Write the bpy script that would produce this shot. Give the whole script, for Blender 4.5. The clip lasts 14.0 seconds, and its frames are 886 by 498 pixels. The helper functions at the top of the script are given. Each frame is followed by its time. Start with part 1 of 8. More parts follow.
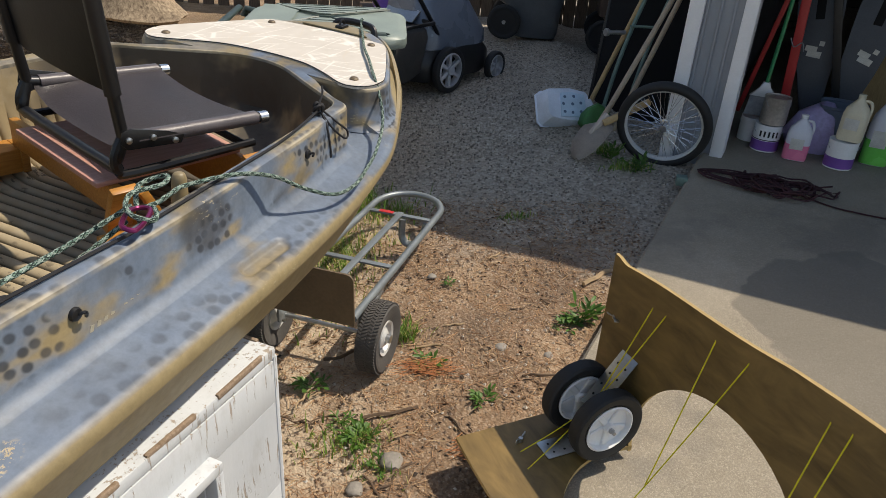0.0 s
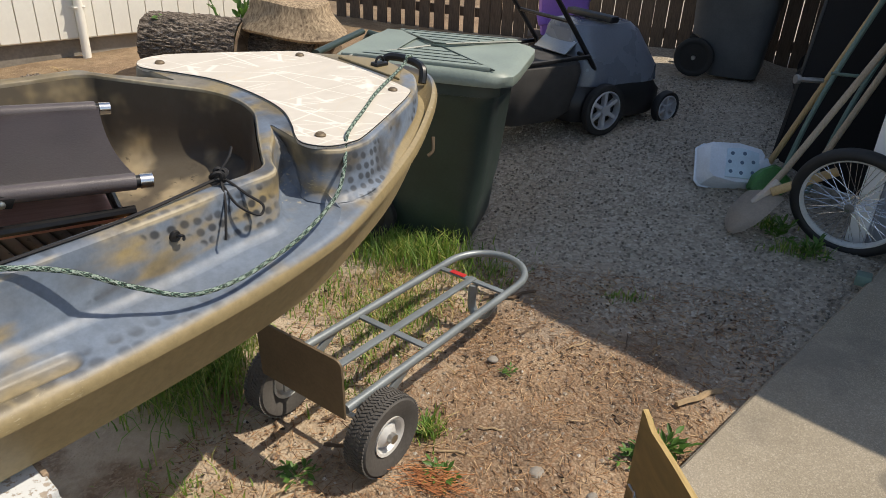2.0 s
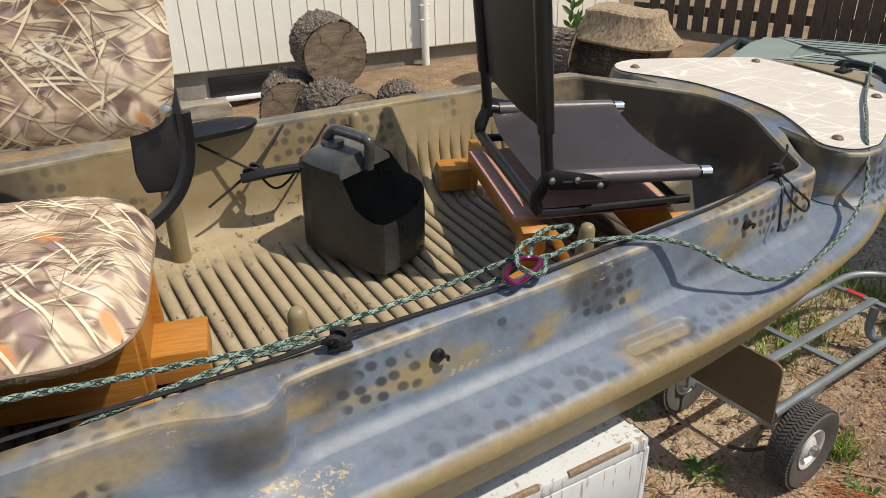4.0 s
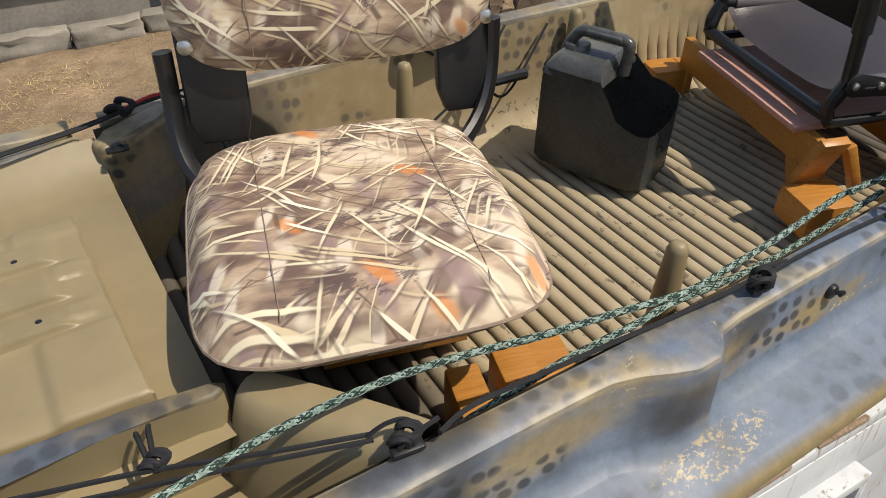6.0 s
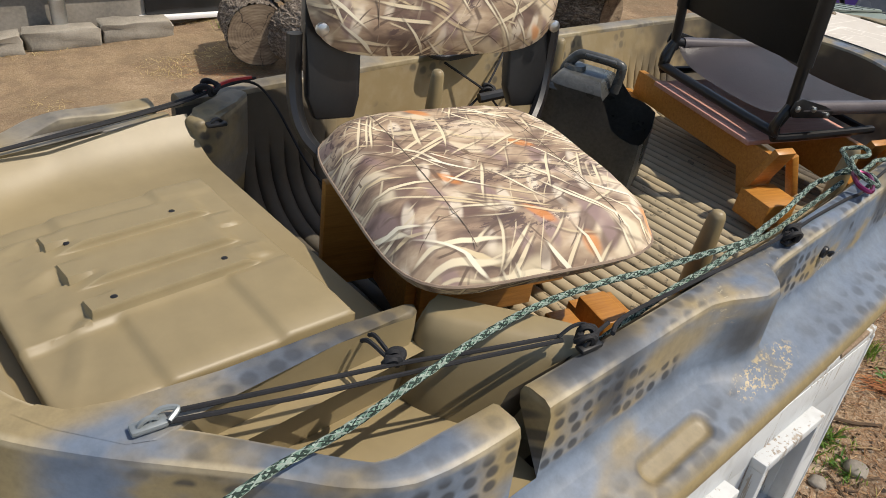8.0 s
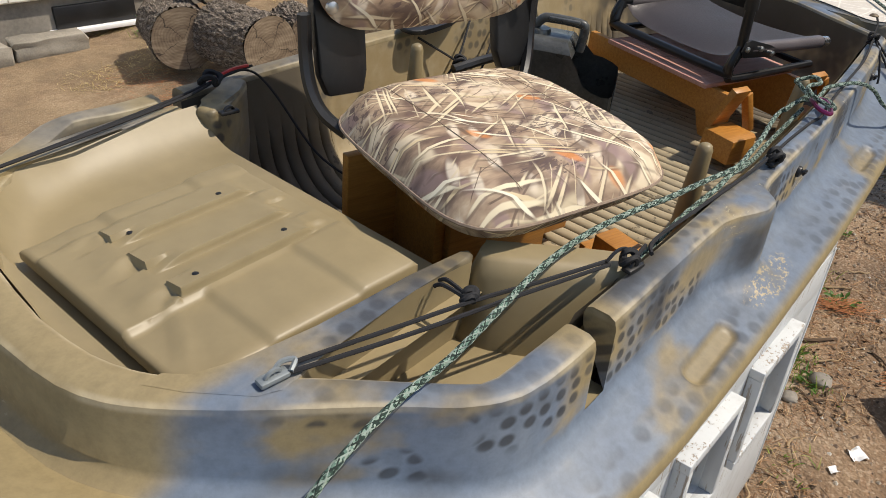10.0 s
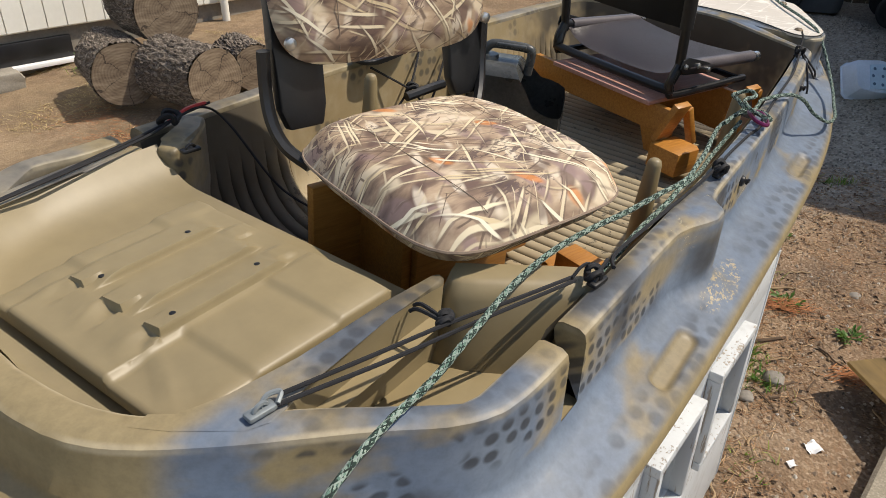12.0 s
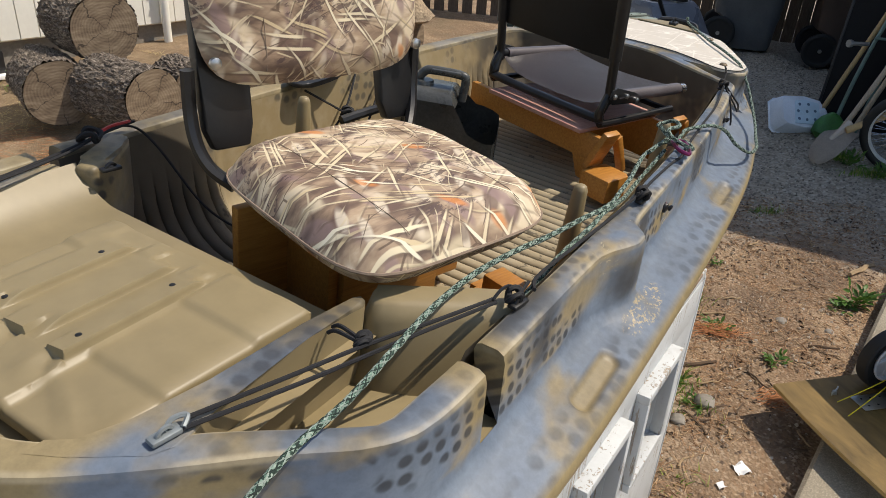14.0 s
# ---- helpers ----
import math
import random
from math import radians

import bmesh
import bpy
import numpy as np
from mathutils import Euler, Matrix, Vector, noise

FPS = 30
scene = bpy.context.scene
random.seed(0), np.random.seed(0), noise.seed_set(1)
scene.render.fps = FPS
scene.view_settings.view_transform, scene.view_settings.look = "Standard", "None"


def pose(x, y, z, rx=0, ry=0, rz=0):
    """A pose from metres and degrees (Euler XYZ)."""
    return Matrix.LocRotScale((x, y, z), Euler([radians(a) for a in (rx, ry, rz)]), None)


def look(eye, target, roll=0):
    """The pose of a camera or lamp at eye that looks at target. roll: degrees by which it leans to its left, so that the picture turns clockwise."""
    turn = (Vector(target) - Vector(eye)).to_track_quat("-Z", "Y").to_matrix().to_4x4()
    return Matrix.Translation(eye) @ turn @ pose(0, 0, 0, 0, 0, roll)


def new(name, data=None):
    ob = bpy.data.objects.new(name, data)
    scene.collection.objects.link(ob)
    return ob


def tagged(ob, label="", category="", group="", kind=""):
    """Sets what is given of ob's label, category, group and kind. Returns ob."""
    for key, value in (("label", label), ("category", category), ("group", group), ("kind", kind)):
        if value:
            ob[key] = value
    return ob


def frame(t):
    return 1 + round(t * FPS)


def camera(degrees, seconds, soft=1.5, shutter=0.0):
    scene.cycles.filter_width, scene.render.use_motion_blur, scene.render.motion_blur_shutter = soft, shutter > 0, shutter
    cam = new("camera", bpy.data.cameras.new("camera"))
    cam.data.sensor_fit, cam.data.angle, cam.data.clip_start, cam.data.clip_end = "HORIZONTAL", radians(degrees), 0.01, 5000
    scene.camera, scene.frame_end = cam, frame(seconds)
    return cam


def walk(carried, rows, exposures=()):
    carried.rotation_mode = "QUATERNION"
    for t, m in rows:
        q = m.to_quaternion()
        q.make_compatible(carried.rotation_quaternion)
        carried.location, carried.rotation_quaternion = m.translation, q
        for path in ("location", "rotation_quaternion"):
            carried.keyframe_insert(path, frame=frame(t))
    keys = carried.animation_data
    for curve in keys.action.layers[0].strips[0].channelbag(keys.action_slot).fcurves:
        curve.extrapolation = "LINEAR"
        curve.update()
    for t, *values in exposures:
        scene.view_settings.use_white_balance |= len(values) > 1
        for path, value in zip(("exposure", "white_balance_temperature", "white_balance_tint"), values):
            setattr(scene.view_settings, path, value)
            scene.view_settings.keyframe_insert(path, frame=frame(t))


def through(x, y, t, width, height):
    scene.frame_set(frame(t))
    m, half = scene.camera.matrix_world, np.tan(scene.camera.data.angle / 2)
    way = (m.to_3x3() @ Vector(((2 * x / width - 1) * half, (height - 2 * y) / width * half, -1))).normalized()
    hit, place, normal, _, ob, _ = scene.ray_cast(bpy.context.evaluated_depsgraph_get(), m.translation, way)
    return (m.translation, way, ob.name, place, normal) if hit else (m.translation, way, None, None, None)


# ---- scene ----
cam = camera(63.57, 14.0, 0.6)
PATH = [
    (0, (-0.9126, 0.6857, 1.6797), (-0.8157, 2.4538, 0.75), 3.77),
    (0.5, (-0.7826, 0.8907, 1.6498), (-0.6557, 2.6451, 0.6979), 2.89),
    (1, (-0.6903, 1.1131, 1.6692), (-0.6136, 2.8851, 0.7449), 2.99),
    (1.5, (-0.4642, 1.2499, 1.6495), (-0.7034, 2.9743, 0.6649), 4.94),
    (2, (-0.3824, 1.2933, 1.6711), (-0.8713, 3.0037, 0.7571), 2.72),
    (2.5, (-0.358, 1.2898, 1.6756), (-0.9404, 2.9691, 0.7586), 0.63),
    (3, (-0.476, 1.1844, 1.6709), (-1.085, 2.8441, 0.7359), 3.0),
    (3.5, (-0.6895, 0.9764, 1.703), (-1.5341, 2.5433, 0.7912), -2.72),
    (4, (-0.88, 0.9013, 1.6744), (-1.9462, 2.3372, 0.7791), -1.29),
    (4.2, (-0.9604, 0.9134, 1.6754), (-2.1062, 2.2585, 0.7386), -2.65),
    (6.3, (-1.4334, 0.5671, 1.6824), (-2.3613, 1.9016, 0.517), -1.31),
    (6.5, (-1.485, 0.4716, 1.6596), (-2.3541, 1.8883, 0.5472), -0.56),
    (7, (-1.5481, 0.3803, 1.6502), (-2.2423, 1.8827, 0.5273), 3.63),
    (7.5, (-1.5653, 0.342, 1.646), (-2.2061, 1.9233, 0.6024), 7.27),
    (8, (-1.5742, 0.3417, 1.6511), (-2.234, 1.9259, 0.6241), 5.7),
    (8.5, (-1.5505, 0.3577, 1.6451), (-2.3166, 1.882, 0.6014), 3.7),
    (9, (-1.5571, 0.3468, 1.6437), (-2.3641, 1.7955, 0.5257), 0.98),
    (9.2, (-1.6155, 0.291, 1.633), (-2.2657, 1.8343, 0.5397), 1.12),
    (11.5, (-1.7065, 0.1801, 1.643), (-2.1016, 1.8581, 0.629), 1.94),
    (12, (-1.6991, 0.1844, 1.6505), (-2.0574, 1.886, 0.6624), 1.11),
    (12.5, (-1.6895, 0.18, 1.6543), (-2.0028, 1.9108, 0.7022), 1.44),
    (13, (-1.674, 0.1798, 1.6606), (-1.9726, 1.925, 0.7306), 0.81),
    (13.5, (-1.6586, 0.1823, 1.6633), (-1.9247, 1.9369, 0.741), 0.53),
    (14, (-1.6638, 0.1871, 1.6471), (-1.8885, 1.9495, 0.7287), 3.64),
]
walk(cam, [(t, look(eye, target, roll)) for t, eye, target, roll in PATH], ((0, 0.08, 7100, 10), (2, 0.13, 7100, 10), (3.2, 0.13, 7100, 10), (4.2, 0.03, 7050, 10), (8.5, 0.05, 6950, 10), (11.5, 0.02, 7000, 10), (14, 0.02, 7000, 10)))

# ---------------------------------------------------------------- light
SUN_FROM = Vector((0.80, 0.22, 1.28)).normalized()
world = bpy.data.worlds.new("world")
scene.world = world
world.use_nodes = True
wn = world.node_tree.nodes
sky = wn.new("ShaderNodeTexSky")
sky.sky_type, sky.sun_disc = "NISHITA", False
sky.sun_elevation = math.asin(SUN_FROM.z)
sky.sun_rotation = math.atan2(SUN_FROM.x, SUN_FROM.y)
world.node_tree.links.new(sky.outputs[0], wn["Background"].inputs[0])
wn["Background"].inputs[1].default_value = 0.148
sun = new("sun", bpy.data.lights.new("sun", "SUN"))
sun.data.energy, sun.data.angle, sun.data.color = 4.15, radians(0.53), (1.0, 0.94, 0.85)
sun.matrix_world = look(SUN_FROM * 20, (0, 0, 0))
scene.view_settings.exposure = 0.0


# ---------------------------------------------------------------- materials
def ramp_of(nt, stops):
    r = nt.nodes.new("ShaderNodeValToRGB")
    e = r.color_ramp.elements
    while len(e) < len(stops):
        e.new(0.5)
    for k, (p, c) in zip(e, stops):
        k.position, k.color = p, (*c, 1) if len(c) == 3 else c
    return r


class Mat:
    """A small builder of node materials in object or world space."""

    def __init__(self, name, rough=0.6, metal=0.0, space="Object"):
        self.m = bpy.data.materials.new(name)
        self.m.use_nodes = True
        self.nt = self.m.node_tree
        self.b = self.nt.nodes["Principled BSDF"]
        self.b.inputs["Roughness"].default_value = rough
        self.b.inputs["Metallic"].default_value = metal
        if space == "World":
            self.co = self.nt.nodes.new("ShaderNodeNewGeometry").outputs["Position"]
        else:
            self.co = self.nt.nodes.new("ShaderNodeTexCoord").outputs["Object"]
        self.height = None

    def link(self, a, b):
        self.nt.links.new(a, b)

    def scaled(self, sx, sy, sz, rot=(0, 0, 0), loc=(0, 0, 0)):
        n = self.nt.nodes.new("ShaderNodeMapping")
        n.inputs["Scale"].default_value = (sx, sy, sz)
        n.inputs["Rotation"].default_value = rot
        n.inputs["Location"].default_value = loc
        self.link(self.co, n.inputs["Vector"])
        return n.outputs[0]

    def along(self, ang, sx, sy, sz, loc=(0, 0, 0)):
        """Coordinates turned about z first, then stretched, so that grain runs along ang."""
        n = self.nt.nodes.new("ShaderNodeMapping")
        n.inputs["Rotation"].default_value = (0, 0, ang)
        self.link(self.co, n.inputs["Vector"])
        keep, self.co = self.co, n.outputs[0]
        out = self.scaled(sx, sy, sz, loc=loc)
        self.co = keep
        return out

    def noise(self, scale, detail=4.0, rough=0.55, co=None, warp=0.0):
        n = self.nt.nodes.new("ShaderNodeTexNoise")
        n.inputs["Scale"].default_value, n.inputs["Detail"].default_value = scale, detail
        n.inputs["Roughness"].default_value = rough
        n.inputs["Distortion"].default_value = warp
        self.link(co or self.co, n.inputs["Vector"])
        return n.outputs["Fac"]

    def voronoi(self, scale, feature="F1", rand=1.0, co=None, out="Distance", dims="3D"):
        n = self.nt.nodes.new("ShaderNodeTexVoronoi")
        n.voronoi_dimensions, n.feature = dims, feature
        n.inputs["Scale"].default_value, n.inputs["Randomness"].default_value = scale, rand
        self.link(co or self.co, n.inputs["Vector"])
        return n.outputs[out]

    def wave(self, scale, warp=0.0, co=None, axis="X", detail=2.0, dscale=1.0):
        n = self.nt.nodes.new("ShaderNodeTexWave")
        n.bands_direction = axis
        n.inputs["Scale"].default_value, n.inputs["Distortion"].default_value = scale, warp
        n.inputs["Detail"].default_value, n.inputs["Detail Scale"].default_value = detail, dscale
        self.link(co or self.co, n.inputs["Vector"])
        return n.outputs["Fac"]

    def ramp(self, fac, *stops):
        r = ramp_of(self.nt, stops)
        self.link(fac, r.inputs[0])
        return r.outputs[0]

    def step(self, fac, lo, hi):
        n = self.nt.nodes.new("ShaderNodeMapRange")
        n.interpolation_type = "SMOOTHSTEP"
        n.inputs["From Min"].default_value, n.inputs["From Max"].default_value = lo, hi
        self.link(fac, n.inputs["Value"])
        return n.outputs[0]

    def math(self, op, a, b=0.0, c=None):
        n = self.nt.nodes.new("ShaderNodeMath")
        n.operation = op
        for i, v in enumerate((a, b, c)):
            if v is None:
                continue
            if isinstance(v, (int, float)):
                n.inputs[i].default_value = v
            else:
                self.link(v, n.inputs[i])
        return n.outputs[0]

    def mix(self, fac, a, b, blend="MIX"):
        n = self.nt.nodes.new("ShaderNodeMix")
        n.data_type, n.blend_type = "RGBA", blend
        for i, v in ((0, fac), (6, a), (7, b)):
            if isinstance(v, (int, float)):
                n.inputs[i].default_value = v
            elif isinstance(v, tuple):
                n.inputs[i].default_value = (*v, 1)
            else:
                self.link(v, n.inputs[i])
        return n.outputs[2]

    def random(self):
        return self.nt.nodes.new("ShaderNodeObjectInfo").outputs["Random"]

    def island(self):
        return self.nt.nodes.new("ShaderNodeNewGeometry").outputs["Random Per Island"]

    def axes(self):
        n = self.nt.nodes.new("ShaderNodeSeparateXYZ")
        self.link(self.co, n.inputs[0])
        return n.outputs

    def vec(self, x, y, z=0.0):
        n = self.nt.nodes.new("ShaderNodeCombineXYZ")
        for i, v in enumerate((x, y, z)):
            if isinstance(v, (int, float)):
                n.inputs[i].default_value = v
            else:
                self.link(v, n.inputs[i])
        return n.outputs[0]

    def color(self, c):
        if isinstance(c, tuple):
            self.b.inputs["Base Color"].default_value = (*c, 1)
        else:
            self.link(c, self.b.inputs["Base Color"])
        return self

    def rough(self, r):
        self.link(r, self.b.inputs["Roughness"])
        return self

    def bump(self, h, strength=0.3, dist=0.01):
        n = self.nt.nodes.new("ShaderNodeBump")
        n.inputs["Strength"].default_value, n.inputs["Distance"].default_value = strength, dist
        self.link(h, n.inputs["Height"])
        if self.height is not None:
            self.link(self.height, n.inputs["Normal"])
        self.height = n.outputs[0]
        self.link(self.height, self.b.inputs["Normal"])
        return self


def plain(name, c, rough=0.6, metal=0.0, var=0.25, scale=25.0, bump=0.15, space="Object"):
    """Paint, plastic, rubber or metal with slight blotches and fine relief."""
    m = Mat(name, rough, metal, space)
    big, fine = m.noise(scale * 0.2, 4), m.noise(scale * 4, 3)
    lo = tuple(x * (1 - var) for x in c)
    hi = tuple(min(1.0, x * (1 + var)) for x in c)
    m.color(m.mix(m.step(m.math("ADD", m.math("MULTIPLY", big, 0.7), m.math("MULTIPLY", fine, 0.3)), 0.3, 0.7), lo, hi))
    m.rough(m.math("ADD", m.math("MULTIPLY", big, 0.25), rough - 0.12))
    if bump:
        m.bump(fine, bump, 0.002)
    return m.m


def hull_material():
    """Sprayed camouflage: tan plastic, blue-grey mist, dark mist, and dots sprayed through a stencil."""
    m = Mat("camo_hull_paint", 0.5)
    ax = m.axes()
    tan = m.mix(m.noise(9, 4), (0.250, 0.192, 0.098), (0.315, 0.248, 0.132))
    upright = m.math("MAXIMUM", m.step(ax[2], -0.112, -0.096), m.step(ax[0], 1.75, 1.85))
    # blue-grey mist lies mainly on the outer, starboard faces
    side = m.math("MAXIMUM", m.step(m.math("ABSOLUTE", ax[1]), 0.185, 0.225), m.step(ax[0], 1.55, 1.7))
    mist = m.step(m.math("ADD", m.noise(5.0, 3.5, 0.55, m.scaled(1, 1.6, 2.2)), m.math("MULTIPLY", m.math("SUBTRACT", 1.0, upright), 0.11)), 0.36, 0.56)
    ledge = m.math("MULTIPLY", m.step(m.math("SUBTRACT", ax[2], m.math("MULTIPLY", 0.11, m.step(ax[0], 1.6, 2.5))), -0.154, -0.1435), m.math("SUBTRACT", 1.0, m.step(ax[2], 0.03, 0.05)))
    port = m.math("SUBTRACT", 1.0, m.math("MULTIPLY", m.step(ax[1], 0.0, 0.1), 0.6))
    grey = m.math("MULTIPLY", m.math("MULTIPLY", m.math("MULTIPLY", mist, port), side), m.math("MULTIPLY", ledge, m.math("MAXIMUM", m.step(ax[0], -0.40, -0.30), m.step(m.math("MULTIPLY", ax[1], -1.0), 0.12, 0.22))))
    gap = m.step(m.math("ABSOLUTE", m.math("SUBTRACT", ax[0], -0.089)), 0.035, 0.10)
    grey = m.math("MULTIPLY", grey, m.math("MAXIMUM", gap, m.math("SUBTRACT", 1.0, m.step(ax[2], -0.10, -0.05))))
    c = m.mix(m.math("MULTIPLY", grey, 0.85), tan, m.mix(m.noise(14, 2), (0.085, 0.145, 0.245), (0.160, 0.212, 0.285)))
    keep = m.math("MAXIMUM", m.step(ax[0], -0.34, -0.26), m.step(m.math("MULTIPLY", ax[1], -1.0), 0.20, 0.27))
    dark = m.step(m.noise(4.5, 3.0, 0.5, m.scaled(1.2, 1.2, 1.6, loc=(3.1, 1.7, 0.4))), 0.50, 0.68)
    cloud = m.step(m.noise(5.5, 1.5, 0.5, m.scaled(1, 1, 1.8, loc=(7.3, 0.2, 5.1))), 0.50, 0.68)
    dark = m.math("MAXIMUM", dark, m.math("MULTIPLY", cloud, 0.60))
    c = m.mix(m.math("MULTIPLY", m.math("MULTIPLY", m.math("MULTIPLY", dark, keep), ledge), m.math("ADD", 0.30, m.math("MULTIPLY", upright, 0.50))), c, (0.052, 0.050, 0.048))
    # a darker cloud on the side of the hump
    def cloud_at(u, v, w, ru, rv, rw):
        t = [m.math("DIVIDE", m.math("SUBTRACT", ax[q], (u, v, w)[q]), (ru, rv, rw)[q]) for q in range(3)]
        d = m.math("SQRT", m.math("ADD", m.math("MULTIPLY", t[0], t[0]), m.math("ADD", m.math("MULTIPLY", t[1], t[1]), m.math("MULTIPLY", t[2], t[2]))))
        return m.math("SUBTRACT", 1.0, m.step(m.math("ADD", d, m.math("MULTIPLY", m.noise(16, 3), 0.6)), 0.65, 1.35))

    c = m.mix(m.math("MULTIPLY", m.math("MAXIMUM", cloud_at(0.36, -0.49, -0.065, 0.085, 0.06, 0.055), cloud_at(0.06, -0.46, -0.055, 0.045, 0.05, 0.05)), 0.75), c, (0.050, 0.052, 0.058))
    c = m.mix(m.math("MULTIPLY", cloud_at(0.19, -0.46, -0.045, 0.11, 0.05, 0.05), 0.85), c, tan)
    # stencil dots: close honeycomb groups on the upright faces, blurred ones on the ledge
    flat = m.vec(m.math("ADD", ax[0], m.math("MULTIPLY", ax[2], 0.25)), m.math("ADD", ax[2], m.math("MULTIPLY", ax[1], 0.8)))
    cell = m.voronoi(37, "F1", 0.36, flat, dims="2D")
    group = m.step(m.noise(6.5, 2.0, 0.5, m.scaled(1, 1, 1.5, loc=(7.3, 0.2, 5.1))), 0.505, 0.56)
    flank = m.math("ADD", 0.35, m.math("MULTIPLY", m.math("SUBTRACT", 1.0, m.step(ax[2], -0.024, -0.010)), 0.65))
    crisp = m.math("MULTIPLY", m.math("MULTIPLY", m.math("SUBTRACT", 1.0, m.step(cell, 0.22, 0.45)), m.math("ADD", 0.45, m.math("MULTIPLY", m.noise(11, 2), 0.8))), m.math("MULTIPLY", m.math("MULTIPLY", group, flank), upright))
    wide = m.voronoi(27, "F1", 0.55, flat, dims="2D")
    patch = m.step(m.noise(4.0, 1.5, 0.5, m.scaled(1, 1, 1, loc=(1.3, 6.2, 2.1))), 0.40, 0.52)
    soft = m.math("MULTIPLY", m.math("MULTIPLY", m.math("SUBTRACT", 1.0, m.step(wide, 0.22, 0.46)), patch), m.math("MULTIPLY", m.math("MULTIPLY", m.math("SUBTRACT", 1.0, upright), m.math("ADD", 0.15, m.math("MULTIPLY", 0.85, m.step(m.math("ABSOLUTE", ax[1]), 0.498, 0.522)))), 0.56))
    dots = m.math("MULTIPLY", m.math("MAXIMUM", crisp, soft), m.math("MULTIPLY", ledge, keep))
    dots = m.math("MULTIPLY", dots, m.math("MAXIMUM", m.step(ax[0], 1.76, 1.84), m.math("SUBTRACT", 1.0, m.step(ax[0], 1.58, 1.66))))
    # a loose row of dots along the flat tops of the rims
    def between(q, lo, hi, soft):
        return m.math("MULTIPLY", m.step(q, lo, lo + soft), m.math("SUBTRACT", 1.0, m.step(q, hi - soft, hi)))

    level = m.step(ax[2], -0.010, -0.006)
    stern = m.math("MULTIPLY", between(ax[0], -0.36, -0.06, 0.05), between(ax[1], -0.275, -0.212, 0.012))
    along = m.math("MULTIPLY", between(ax[0], 0.06, 1.56, 0.08), between(ax[1], -0.50, -0.40, 0.012))
    tops = m.math("MULTIPLY", m.math("MULTIPLY", m.math("MAXIMUM", stern, m.math("MULTIPLY", along, m.step(m.noise(7, 1.5), 0.42, 0.52))), level), m.math("SUBTRACT", 1.0, m.step(m.voronoi(33, "F1", 0.30, m.vec(ax[0], ax[1]), dims="2D"), 0.20, 0.44)))
    dots = m.math("MAXIMUM", dots, m.math("MULTIPLY", tops, 0.62))
    # the finger recesses were masked and stay bare tan
    bare = None
    for cu, cy in ((0.150, 0.520), (1.065, 0.518)):
        dx = m.math("MAXIMUM", m.math("SUBTRACT", m.math("ABSOLUTE", m.math("SUBTRACT", ax[0], cu)), 0.060), 0.0)
        dy = m.math("SUBTRACT", m.math("ABSOLUTE", ax[1]), cy)
        d = m.math("SQRT", m.math("ADD", m.math("MULTIPLY", dx, dx), m.math("MULTIPLY", dy, dy)))
        q = m.math("MULTIPLY", m.math("SUBTRACT", 1.0, m.step(d, 0.012, 0.022)), 1.0 if cu < 0.5 else 0.45)
        bare = q if bare is None else m.math("MAXIMUM", bare, q)
    c = m.mix(m.math("MULTIPLY", dots, m.math("ADD", 0.66, m.math("MULTIPLY", m.noise(9, 2), 0.5))), c, (0.030, 0.034, 0.042))
    c = m.mix(m.math("MULTIPLY", bare, 0.85), c, tan)
    # paint rubbed off along the rim's upper edge
    edge = m.math("MULTIPLY", m.step(ax[2], -0.013, -0.008), m.math("SUBTRACT", 1.0, m.step(ax[2], -0.004, -0.001)))
    c = m.mix(m.math("MULTIPLY", m.math("MULTIPLY", edge, m.step(m.noise(7, 4), 0.40, 0.60)), 0.75), c, (0.46, 0.39, 0.26))
    # scuffs down to the light plastic
    scuff = m.math("MULTIPLY", m.step(m.noise(60, 6, 0.7, m.scaled(1, 1, 3)), 0.60, 0.63), m.step(m.noise(3.0, 2, 0.5, m.scaled(1, 1, 1, loc=(9, 4, 2))), 0.58, 0.66))
    c = m.mix(m.math("MULTIPLY", scuff, 0.7), c, (0.48, 0.41, 0.27))
    flakes = m.math("MULTIPLY", m.step(m.noise(120, 6, 0.75, m.scaled(0.8, 1, 1, loc=(2, 2, 5))), 0.53, 0.55), m.step(cloud_at(0.40, -0.522, -0.135, 0.13, 0.036, 0.03), 0.15, 0.55))
    c = m.mix(m.math("MULTIPLY", flakes, 0.9), c, (0.46, 0.37, 0.22))
    c = m.mix(0.6, c, m.ramp(m.noise(55, 5, 0.7), (0.30, (0.62, 0.62, 0.62)), (0.62, (1.0, 1.0, 1.0))), "MULTIPLY")
    m.color(c)
    m.rough(m.math("ADD", 0.38, m.math("MULTIPLY", m.noise(30, 3), 0.25)))
    m.bump(m.noise(260, 2), 0.08, 0.001)
    return m.m


